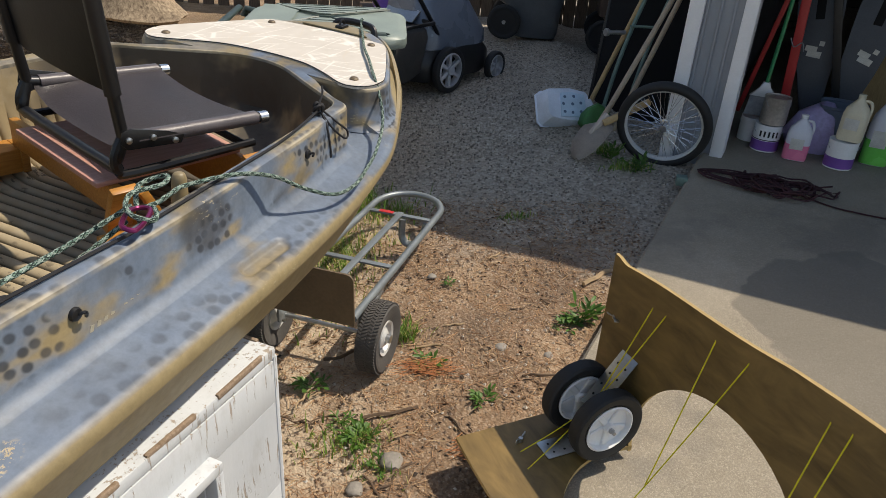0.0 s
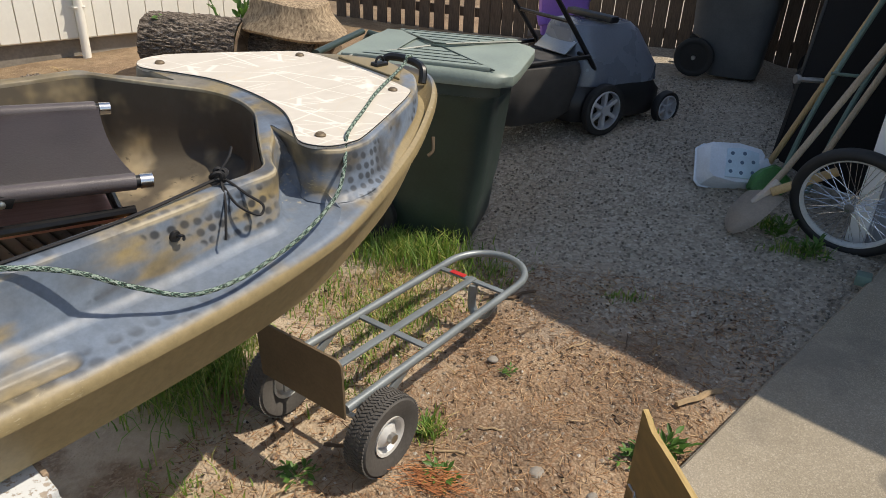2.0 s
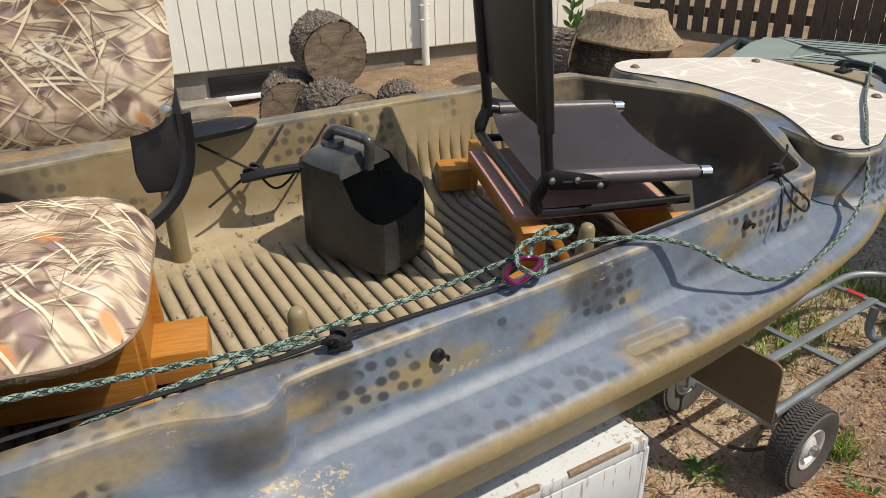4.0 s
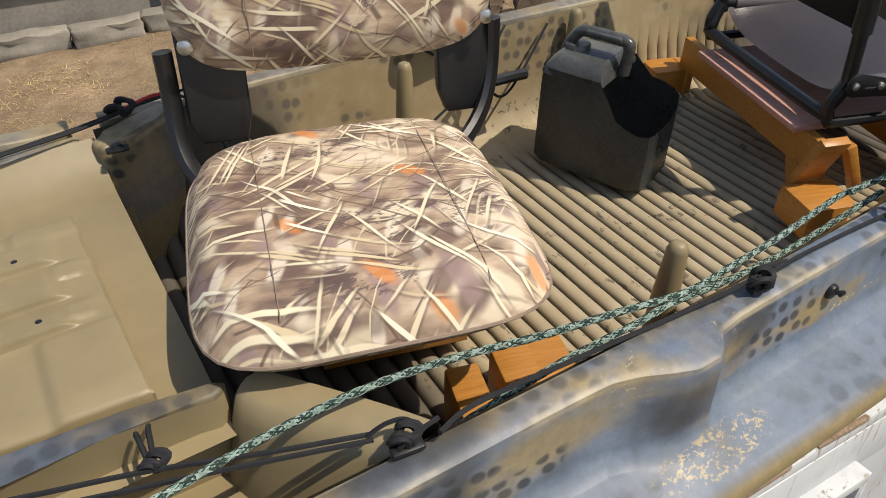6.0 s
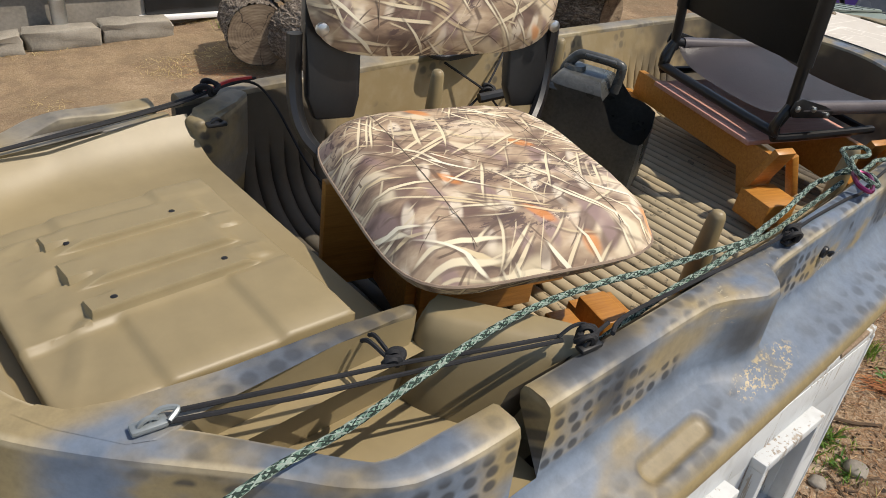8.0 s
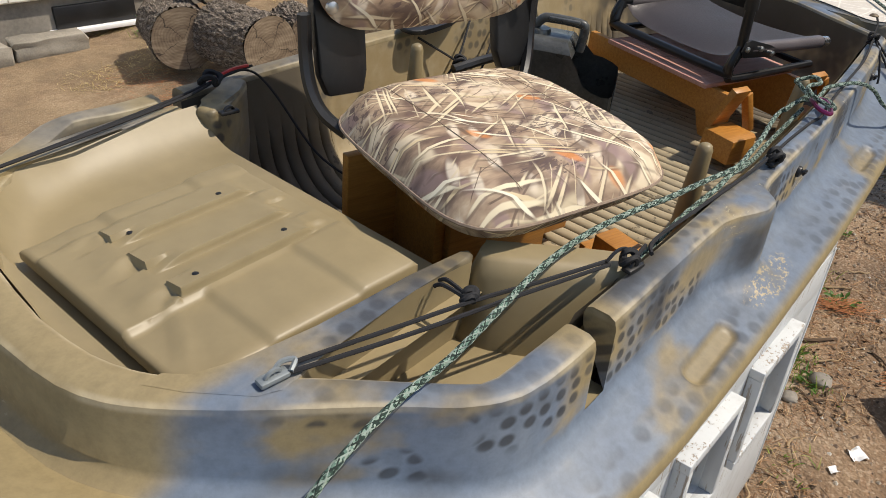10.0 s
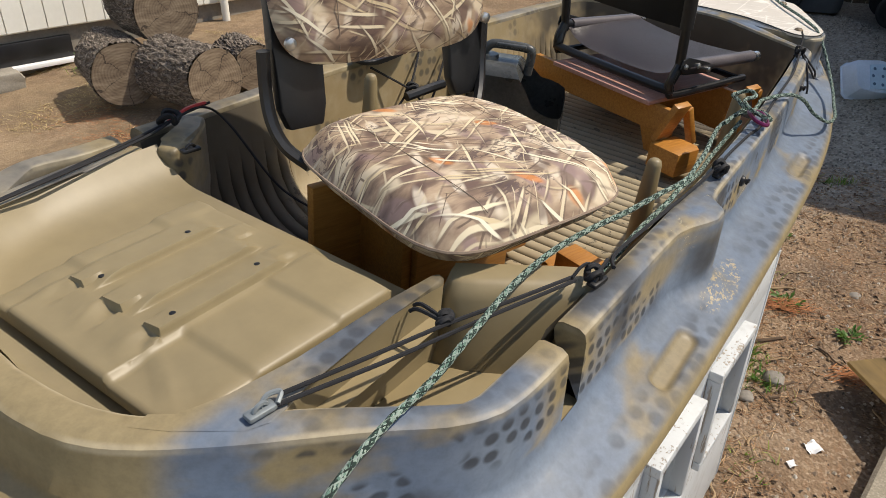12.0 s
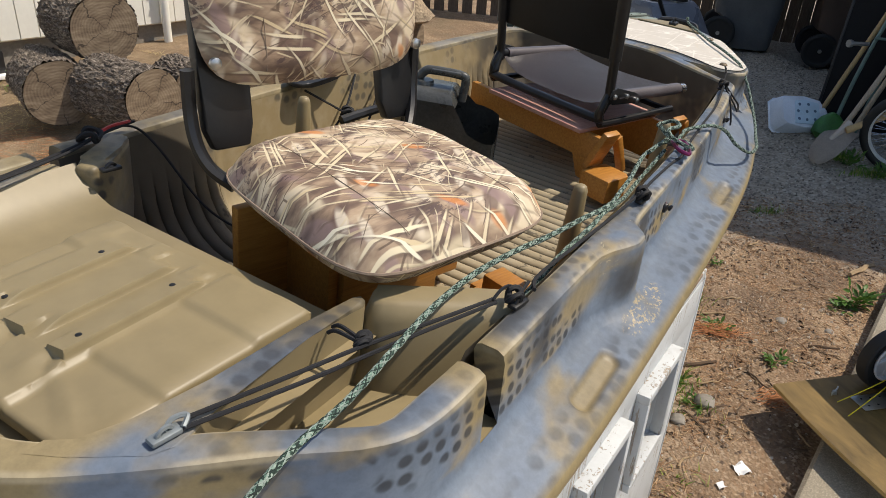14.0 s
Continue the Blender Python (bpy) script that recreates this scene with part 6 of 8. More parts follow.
    part("hook", new_tube(bl((0.016, -0.386, 0.014), (0.035, -0.388, 0.022), (0.054, -0.392, 0.020), (0.060, -0.404, 0.014), (0.048, -0.416, 0.008)), 0.0026, 6), BLACK_METAL, c, "wire hook")
    part("tail", new_tube(bl((0.048, -0.408, 0.014), (0.066, -0.408, 0.018), (0.082, -0.407, 0.020)), 0.0028, 6), CORD, c)
    part("clip", new_tube(bl((-0.402, -0.244, 0.010), (-0.388, -0.240, 0.014), (-0.374, -0.245, 0.012), (-0.386, -0.253, 0.009)), 0.0030, 6), TRUCK_PAINT, c, "small metal shackle")
    c = cord("shock_cord", [(0.075, -0.420, 0.016), (0.13, -0.402, 0.004), (0.25, -0.408, 0.002), (0.40, -0.420, 0.004), (0.50, -0.432, 0.016)], "black shock cord along the boat's inner rim")
    knot(c, 0.510, -0.440, 0.016, 1.3)
    part("tail", new_tube(bl((0.51, -0.435, 0.018), (0.545, -0.425, 0.014), (0.58, -0.428, 0.008)), 0.0042, 6), CORD, c)
    c = cord("shock_cord", [(0.515, -0.435, 0.014), (0.62, -0.428, 0.006), (0.76, -0.432, 0.005), (0.80, -0.440, 0.010), (0.9, -0.430, 0.005), (1.1, -0.418, 0.004), (1.3, -0.408, 0.005), (1.49, -0.385, 0.014)], "black shock cord along the boat's front rim")
    knot(c, 1.500, -0.382, 0.016, 1.3)
    part("tail", new_tube(bl((1.50, -0.380, 0.02), (1.53, -0.375, 0.045), (1.545, -0.365, 0.06)), 0.0027, 6), CORD, c)
    part("tail", new_tube(bl((1.50, -0.39, 0.012), (1.49, -0.415, -0.02), (1.475, -0.435, -0.065), (1.47, -0.440, -0.085)), 0.0027, 6), CORD, c)
    part("loop", new_tube(bl((1.51, -0.39, 0.012), (1.54, -0.415, -0.02), (1.565, -0.432, -0.045), (1.55, -0.437, -0.06), (1.51, -0.425, -0.03), (1.50, -0.395, 0.005)), 0.0027, 6), CORD, c)
    # port side
    c = cord("shock_cord", [(-0.50, 0.30, 0.012), (-0.30, 0.330, 0.014), (-0.12, 0.360, 0.016), (-0.02, 0.375, 0.022), (0.06, 0.395, 0.018), (0.10, 0.375, -0.02), (0.13, 0.28, -0.13), (0.17, 0.20, -0.18)], "black shock cord crossing the port pocket", 0.0025)
    part("cord", new_tube(bl((-0.45, 0.31, 0.012), (-0.28, 0.318, 0.020), (-0.10, 0.345, 0.022), (0.0, 0.385, 0.020), (0.08, 0.40, 0.02)), 0.0025, 6), CORD, c)
    part("wrap", new_tube(bl((-0.03, 0.375, 0.02), (0.02, 0.39, 0.026), (0.07, 0.40, 0.022)), 0.0036, 6), RED, c, "red cord wrapping")
    knot(c, -0.03, 0.375, 0.022, 1.6)
    c = cord("shock_cord", [(0.56, 0.405, -0.02), (0.66, 0.36, -0.085), (0.72, 0.335, -0.13), (0.86, 0.385, -0.02)], "crossed black shock cord on the port side wall", 0.0030)
    part("cord", new_tube(bl((0.55, 0.35, -0.15), (0.66, 0.36, -0.085), (0.76, 0.405, -0.01)), 0.0030, 6), CORD, c)
    part("grip", new_tube(bl((0.63, 0.345, -0.095), (0.70, 0.325, -0.085), (0.76, 0.325, -0.088)), 0.012, 8), BLACK, c, "black grip")
    knot(c, 0.66, 0.352, -0.088, 1.6)
    pd = thing("paddle_blade", in_boat(0.60, 0.40, 0.006, 4, 6), "small black paddle blade lying on the port rim", "paddle")
    part("blade", new_prism([(p.x, p.y) for p in smooth_line([(-0.10, -0.02, 0), (-0.05, -0.035, 0), (0.06, -0.03, 0), (0.10, 0.0, 0), (0.06, 0.03, 0), (-0.05, 0.035, 0), (-0.10, 0.02, 0)], 4, True)], 0.0, 0.012, None, 0.004), BLACK, pd)


build_cushion_seat()
build_folding_seat()
build_jug()
build_ropes()


# ---------------------------------------------------------------- round the boat
def on_ground(x, y, rz=0.0, h=0.0):
    return Matrix.Translation((x, y, ground_z(x, y) + h)) @ Matrix.Rotation(radians(rz), 4, "Z")


def build_crate():
    """A white-painted wooden chest under the boat, with framed openings along its side."""
    c = thing("crate", Matrix.Translation((BOAT @ Vector((1.06, -0.52, 0))).to_2d().to_3d()) @ Matrix.Rotation(math.pi / 2 - HEAD - radians(2.9), 4, "Z"), "white-painted wooden crate with peeling paint and framed openings", "crate")
    L, D, Z = 1.36, 0.95, 0.78
    part("top_panel", new_box(L, D, 0.028, pose(-L / 2, D / 2, Z - 0.014), 0.004), WHITE_OLD, c)
    part("side_panel", new_box(L, 0.02, 0.80, pose(-L / 2, D - 0.01, 0.35), 0.003), WHITE_OLD, c)
    part("end_panel", new_box(0.02, D - 0.044, 0.80, pose(-0.012, D / 2, 0.35), 0.003), WHITE_OLD, c, "peeling end panel")
    part("end_panel", new_box(0.02, D - 0.044, 0.80, pose(-L + 0.012, D / 2, 0.35), 0.003), WHITE_OLD, c)
    # open side: rails, stiles and proud frames
    lo, hi, cs, w = 0.40, 0.640, (-0.345, -0.685, -1.025), 0.195
    part("side_panel", new_box(L, 0.022, Z - 0.03 - hi, pose(-L / 2, 0.011, (Z - 0.03 + hi) / 2), 0.002), WHITE_OLD, c)
    part("side_panel", new_box(L, 0.022, lo + 0.1, pose(-L / 2, 0.011, (lo - 0.1) / 2), 0.002), WHITE_OLD, c)
    edges = [0.0] + [e for q in cs for e in (q + w / 2, q - w / 2)] + [-L]
    for a, b in zip(edges[::2], edges[1::2]):
        part("stile", new_box(a - b, 0.0215, hi - lo, pose((a + b) / 2, 0.0112, (lo + hi) / 2), 0.0), WHITE_OLD, c)
    for q in cs:
        frame_ = part("opening_frame", new_box(w + 0.05, 0.032, 0.024, pose(q, -0.015, hi + 0.012), 0.003), WHITE_OLD, c, "proud white frame round an opening")
        part("rail", new_box(w + 0.05, 0.032, 0.024, pose(q, -0.015, lo - 0.012), 0.003), WHITE_OLD, frame_)
        for s in (-1, 1):
            part("jamb", new_box(0.022, 0.032, hi - lo, pose(q + s * (w / 2 + 0.013), -0.015, (lo + hi) / 2), 0.003), WHITE_OLD, frame_)
    part("strip", new_box(0.13, 0.008, 0.03, pose(-0.006, 0.36, 0.44, 90, 0, 90), 0.002), TRIM_WHITE, c, "white paint strip")
    # weathered bare wood along the lid's edges
    for k in range(7):
        a0 = -L + 0.02 + (L - 0.04) * k / 7
        part("bare_edge", new_box((L - 0.05) / 7 * (0.72 + 0.25 * noise.noise((k * 1.7, 2, 0))), 0.010, 0.012, pose(a0 + (L - 0.04) / 14, 0.003 + 0.002 * (k % 2), Z - 0.002, 0, 0, 0.8 * (-1) ** k), 0.003), BARE_WOOD, c)
    for k in range(5):
        part("bare_edge", new_box(0.010, (D - 0.06) / 5 * 0.85, 0.012, pose(-0.003 - 0.002 * (k % 2), 0.03 + (D - 0.06) * (k + 0.5) / 5, Z - 0.002, 0, 0, 1.0 * (-1) ** k), 0.003), BARE_WOOD, c)
    part("bare_edge", new_box(0.013, 0.013, 0.80, pose(-0.004, 0.004, 0.36), 0.004), WHITE_OLD, c)
    # packing between crate and hull
    part("packing", new_box(0.9, 0.10, 0.05, pose(-0.55, 0.25, Z + 0.02), 0.004), DARK_PLY, c)
    part("packing", new_box(0.9, 0.10, 0.05, pose(-0.55, 0.75, Z + 0.02), 0.004), DARK_PLY, c)


def tyre(bm, r, w, hole, lugs=0, m=None, sides=40):
    """A round-shouldered tyre about local z."""
    prof = [(hole, -w * 0.30), (r * 0.80, -w * 0.46), (r * 0.93, -w * 0.47), (r * 0.985, -w * 0.36), (r, -w * 0.12), (r, w * 0.12), (r * 0.985, w * 0.36), (r * 0.93, w * 0.47), (r * 0.80, w * 0.46), (hole, w * 0.30)]
    lathe(bm, prof, sides, m, 0, False)
    m = m or Matrix()
    for i in range(lugs):
        a = 2 * math.pi * i / lugs
        for k, z in enumerate((-0.33, -0.11, 0.11, 0.33)):
            q = a + (k % 2) * math.pi / lugs
            rr = r * (0.993 if abs(z) > 0.2 else 1.004)
            mm = m @ Matrix.Rotation(q, 4, "Z") @ pose(rr, 0, z * w, 0, 0, 0) @ pose(0, 0, 0, 28 if k % 2 else -28, 0, 0)
            bmesh.ops.create_cube(bm, size=1.0, matrix=mm @ Matrix.Diagonal((r * 0.035, 2 * math.pi * r / lugs * 0.55, w * 0.19, 1)))


def build_hand_truck():
    t = thing("hand_truck", Matrix.Translation((-1.256, 2.885, 0.256)) @ Matrix.Rotation(radians(-19.0), 4, "Z") @ pose(0, 0, 0, -1.0, 0, 0), "grey tubular hand truck lying on its back, with pneumatic tyres", "hand truck")
    X = 0.165
    loop = [(X, 0, 0), (X, 0.98, 0)] + [(X * math.cos(a), 1.00 + 0.19 * math.sin(a), 0) for a in [math.pi * i / 20 for i in range(21)]] + [(-X, 0.98, 0), (-X, 0, 0)]
    part("frame_tube", new_tube(loop, 0.0155, 10), TRUCK_PAINT, t, "bent grey tube frame with a loop handle")
    for y in (0.42, 0.92):
        part("cross_bar", new_box(2 * X, 0.028, 0.010, pose(0, y, -0.002), 0.003), TRUCK_PAINT, t)
    part("centre_bar", new_box(0.030, 0.93, 0.010, pose(0, 0.465, 0.006), 0.003), TRUCK_PAINT, t)
    part("label_strip", new_box(0.07, 0.026, 0.002, pose(-0.07, 0.92, 0.0045), 0.0), RED, t, "small red and white sticker")
    part("stand", new_tube(smooth_line([(0.02, 0.90, -0.01), (0.02, 0.90, -0.10), (0.05, 0.90, -0.135), (0.10, 0.90, -0.11), (0.13, 0.91, -0.02)], 6), 0.010, 8, flat=1.8), TRUCK_PAINT, t, "curved stair skid")
    ol = []
    for sx, sy in ((1, 1), (-1, 1)):
        for i in range(6):
            a = (0 if sx > 0 else math.pi / 2) + math.pi / 2 * i / 5
            ol.append((sx * 0.155 + 0.025 * math.cos(a), 0.170 + 0.025 * math.sin(a)))
    ol += [(-0.180, -0.02), (0.180, -0.02)]
    part("toe_plate", new_prism(ol, -0.004, 0.004, pose(0, -0.018, 0.0, 94, 0, 0), 0.0012, 1), RUST_PLATE, t, "brown steel toe plate standing up")
    for s in (-1, 1):
        part("axle_strut", new_box(0.012, 0.26, 0.035, pose(s * X, 0.19, -0.068, 32, 0, 0), 0.003), TRUCK_PAINT, t)
        part("axle_strut", new_box(0.010, 0.05, 0.13, pose(s * X, 0.075, -0.065, 0, 0, 0), 0.003), TRUCK_PAINT, t)
    part("axle", new_tube([(-0.24, 0.10, -0.122), (0.24, 0.10, -0.122)], 0.009, 10), STEEL, t)
    part("lower_bar", new_tube([(-X, -0.01, -0.012), (X, -0.01, -0.012)], 0.010, 8), TRUCK_PAINT, t)
    for s in (-1, 1):
        M = pose(s * 0.225, 0.10, -0.122, 0, 90, 0)
        bm = bmesh.new()
        tyre(bm, 0.136, 0.090, 0.062, 66, M)
        wheel = part("tyre", bm, RUBBER, t, "grey-black pneumatic tyre with block tread")
        bm = bmesh.new()
        lathe(bm, [(0.012, -0.034), (0.03, -0.03), (0.048, -0.012), (0.058, -0.030), (0.068, -0.034), (0.066, 0.0), (0.068, 0.034), (0.058, 0.030), (0.048, 0.012), (0.03, 0.03), (0.012, 0.034)], 28, M)
        part("rim", bm, WHITE_OLD_RIM, wheel, "pale steel rim")
        part("hub", new_lathe([(0.016, -0.05), (0.018, -0.03), (0.018, 0.03), (0.016, 0.05)], 14, M), STEEL, wheel)


def build_dolly():
    """Two oiled plywood boards hinged along a line, with a pair of wheels and yellow cord."""
    d = Vector((0.386, -0.922, 0))
    lp = Vector((-0.922, -0.386, 0))
    z0 = 0.118
    m = Matrix((d, lp, Vector((0, 0, 1)))).transposed().to_4x4()
    dl = thing("plywood_dolly", Matrix.Translation((-0.28, 2.565, z0)) @ m, "dark oiled plywood dolly with white plastic wheels and yellow cord", "dolly")
    R, c0 = 0.312, 0.53
    arc0 = -0.080

    def board(top):
        ol = [(0.0, 0.0)] + [(x, top(x)) for x in [0.0 + 0.02 * i for i in range(70)]] + [(1.38, 0.0)]
        a0 = math.asin(arc0 / R)
        ol += [(c0 + R * math.cos(a), -arc0 + R * math.sin(a)) for a in [a0 + (math.pi - 2 * a0) * i / 28 for i in range(29)]]
        return ol

    top1 = lambda s: 0.568 + 0.055 * min(1, max(0, (s - 0.05) / 0.6)) + 0.006 * math.sin(9 * s) + (0.016 * math.cos(s / 0.05 * math.pi / 2) if s < 0.05 else 0)
    top2 = lambda s: 0.50 + 0.010 * math.sin(6 * s) - 0.05 * max(0, s - 0.5)
    bm = bmesh.new()
    ol = board(lambda s: top1(s))
    prism(bm, [(p, q) for p, q in ol], -0.012, 0.0, pose(0, 0, 0, 90, 0, 0), 0.0)
    bm.normal_update()
    for f in bm.faces:
        if abs(f.normal.y) < 0.5:
            f.material_index = 1
    part("upright_board", bm, [DARK_PLY, PLY_EDGE], dl, "upright dark board with a round cut-out", smooth=False)
    bm = bmesh.new()
    prism(bm, [(p, q) for p, q in board(top2)], 0.004, 0.018, None, 0.0)
    bm.normal_update()
    for f in bm.faces:
        if abs(f.normal.z) < 0.5:
            f.material_index = 1
    part("flat_board", bm, [DARK_PLY, PLY_EDGE], dl, "flat dark board lying on the slab's edge", smooth=False)
    for s, l in ((0.075, 0.122), (0.225, 0.122)):
        M = pose(s, l, 0.139, 0, 90, 0)
        bm = bmesh.new()
        tyre(bm, 0.120, 0.055, 0.080, 0, M, 36)
        w = part("tyre", bm, BLACK_RUBBER, dl, "black solid tyre")
        bm = bmesh.new()
        lathe(bm, [(0.082, -0.022), (0.076, -0.025), (0.072, -0.006), (0.072, 0.006), (0.076, 0.025), (0.082, 0.022)], 32, M, 0, False)
        for i in range(5):
            box(bm, 0.056, 0.020, 0.016, M @ Matrix.Rotation(2 * math.pi * i / 5, 4, "Z") @ pose(0.042, 0, 0.004), 0.003, 1)
        lathe(bm, [(0.0725, -0.004), (0.0725, 0.004)], 32, M)
        lathe(bm, [(0.016, -0.026), (0.018, 0.0), (0.016, 0.026)], 16, M)
        part("rim", bm, WHITE_PLASTIC, w, "white plastic spoked rim")
        part("hub_nut", new_lathe([(0.009, -0.034), (0.009, 0.034)], 6, M), STEEL, w)
    part("axle", new_tube([(0.03, 0.122, 0.139), (0.27, 0.122, 0.139)], 0.006, 8), STEEL, dl)
    brace = pose(0.150, 0.072, 0.230, 37, 0, 0)
    pl = part("bracket_plate", new_box(0.075, 0.003, 0.20, brace, 0.001), STEEL, dl, "perforated steel plate")
    pf = part("bracket_plate", new_box(0.075, 0.16, 0.003, pose(0.150, 0.20, 0.022), 0.001), STEEL, dl, "perforated steel plate")
    for i in range(2):
        for k in range(4):
            part("hole", new_lathe([(0.004, 0.0), (0.004, 0.0012)], 8, brace @ pose(-0.018 + 0.036 * i, 0.0016, -0.060 + 0.040 * k, -90, 0, 0)), BLACK, pl)
            part("hole", new_lathe([(0.004, 0.0), (0.004, 0.0012)], 8, pose(0.132 + 0.036 * i, 0.135 + 0.038 * k, 0.0232)), BLACK, pf)
    mid = (0.150, 0.122, 0.150)
    for a, b in (((0.198, 0.003, 0.535), mid), ((0.256, 0.003, 0.542), mid), (mid, (0.13, 0.345, 0.022)), (mid, (0.20, 0.36, 0.022)), ((0.43, 0.003, 0.582), (0.44, 0.14, 0.10)), ((0.547, 0.003, 0.588), (0.44, 0.14, 0.10)),
                 ((0.44, 0.14, 0.10), (0.50, 0.36, 0.022)), ((0.771, 0.003, 0.590), (0.80, 0.15, 0.20)), ((0.823, 0.003, 0.600), (0.84, 0.15, 0.20)), ((0.80, 0.15, 0.20), (0.84, 0.36, 0.022)), ((0.84, 0.15, 0.20), (0.88, 0.36, 0.022))):
        a, b = Vector(a), Vector(b)
        mm = (a + b) / 2 - Vector((0, 0, 0.006))
        part("yellow_cord", new_tube(smooth_line([a, mm, b], 5), 0.0019, 6), YELLOW, dl, "thin yellow cord")
    for i in range(3):
        part("yellow_cord", new_tube([(mid[0] + 0.012 * math.cos(q + i), mid[1] + 0.012 * math.sin(q + i), mid[2] + 0.004 * i) for q in [2 * math.pi * k / 12 for k in range(12)]], 0.003, 5, True), YELLOW, dl)
    for M in (pose(0.045, 0.002, 0.385, -90, 0, 10), pose(0.085, 0.32, 0.019, 0, 0, 60), pose(1.02, 0.004, 0.45, -90, 0, 0)):
        nut = part("wing_nut", new_lathe([(0.009, 0.0), (0.007, 0.012)], 10, M), STEEL, dl, "bright wing nut")
        for s in (-1, 1):
            part("wing", new_box(0.026, 0.004, 0.014, M @ pose(s * 0.017, 0, 0.010, 0, -20 * s, 0), 0.0015), STEEL, nut)
    for s, z in ((0.09, 0.49), (0.31, 0.40), (0.55, 0.50)):
        part("knot", new_lathe([(0.014, 0.0), (0.010, 0.0007)], 10, pose(s, 0.0, z, -90, 0, 0)), BLACK, dl)


def shell(bm, rings, n, close_top=False):
    """Rounded-square rings: (half x, half y, z, roundness, shift x, shift y)."""
    out = []
    for hx, hy, z, p, cx, cy in rings:
        r = []
        for k in range(n):
            a = 2 * math.pi * (k + 0.5) / n
            c, s = math.cos(a), math.sin(a)
            q = 1 / (abs(c) ** p + abs(s) ** p) ** (1 / p)
            r.append(bm.verts.new((cx + hx * c * q, cy + hy * s * q, z)))
        out.append(r)
    for a, b in zip(out, out[1:]):
        for i in range(n):
            bm.faces.new((a[i], a[(i + 1) % n], b[(i + 1) % n], b[i]))
    bm.faces.new(out[0][::-1])
    if close_top:
        bm.faces.new(out[-1])
    return out


def build_wheelie_bin(name, m, body, lid, label, scale=(1.0, 1.0, 1.0)):
    """A two-wheeled refuse bin; the lid's hinge is at local +y."""
    b = thing(name, m @ Matrix.Diagonal((*scale, 1)), label, "refuse bin")
    bm = bmesh.new()
    shell(bm, [(0.215, 0.170, 0.02, 6, 0, -0.055), (0.225, 0.183, 0.06, 7, 0, -0.055), (0.232, 0.205, 0.24, 8, 0, -0.045), (0.236, 0.262, 0.30, 8, 0, 0.0), (0.262, 0.295, 0.80, 8, 0, 0), (0.268, 0.300, 0.81, 8, 0, 0), (0.268, 0.300, 0.84, 8, 0, 0), (0.292, 0.325, 0.85, 8, 0, 0), (0.292, 0.325, 0.915, 8, 0, 0), (0.278, 0.310, 0.92, 8, 0, 0)], 40)
    part("body", bm, body, b, "tapered moulded body")
    bm = bmesh.new()
    shell(bm, [(0.302, 0.345, 0.905, 9, 0, -0.02), (0.306, 0.350, 0.915, 9, 0, -0.02), (0.304, 0.348, 0.955, 9, 0, -0.02), (0.292, 0.334, 0.972, 8, 0, -0.015), (0.275, 0.315, 0.980, 8, 0, -0.01)], 40, True)
    top = part("lid", bm, lid, b, "faded lid with ribs and a raised peak")
    # a roof-like peak towards each side, with stepped ribs, and a raised back
    for s in (-1, 1):
        bm = bmesh.new()
        prism(bm, [(s * 0.282, -0.285), (s * 0.275, 0.235), (s * 0.035, 0.005), (s * 0.035, -0.035)], 0.970, 0.996, None, 0.006, 0, 2)
        peak = part("peak", bm, lid, top)
        part("groove", new_tube([(s * 0.280, 0.245, 0.983), (s * 0.030, 0.008, 0.999), (s * 0.030, -0.038, 0.999), (s * 0.280, -0.295, 0.983)], 0.0045, 5), BIN_GREEN, peak, "dark pressed line")
        for k in range(4):
            x = s * (0.250 - 0.050 * k)
            w = 0.225 - 0.050 * k
            part("groove", new_box(0.006, 2 * w, 0.004, pose(x, -0.022, 0.9965), 0.0), BIN_GREEN, peak)
    bm = bmesh.new()
    prism(bm, [(-0.26, 0.09), (-0.10, 0.12), (0.10, 0.12), (0.26, 0.09), (0.265, 0.285), (-0.265, 0.285)], 0.972, 0.990, None, 0.006, 0, 2)
    part("back_panel", bm, lid, top)
    for s in (-1, 1):
        part("hinge", new_tube([(s * 0.27, 0.30, 0.93), (s * 0.27, 0.37, 0.95), (s * 0.27, 0.38, 0.91)], 0.022, 10), body, b)
        M = pose(s * 0.255, 0.205, 0.140, 0, 90, 0)
        bm = bmesh.new()
        tyre(bm, 0.140, 0.05, 0.095, 0, M, 28)
        w = part("wheel", bm, BLACK_RUBBER, b, "black bin wheel")
        bm = bmesh.new()
        lathe(bm, [(0.098, -0.018), (0.090, -0.006), (0.090, 0.006), (0.098, 0.018)], 28, M)
        for i in range(8):
            box(bm, 0.06, 0.014, 0.024, M @ Matrix.Rotation(math.pi * i / 4, 4, "Z") @ pose(0.05, 0, 0), 0.003, 1)
        part("rim", bm, BLACK, w)
        part("hub", new_lathe([(0.016, -0.03), (0.016, 0.03)], 12, M), STEEL, w, "pale hub cap")
    part("grip_bar", new_tube([(-0.24, 0.395, 0.965), (0.24, 0.395, 0.965)], 0.017, 10), body, b)
    return b


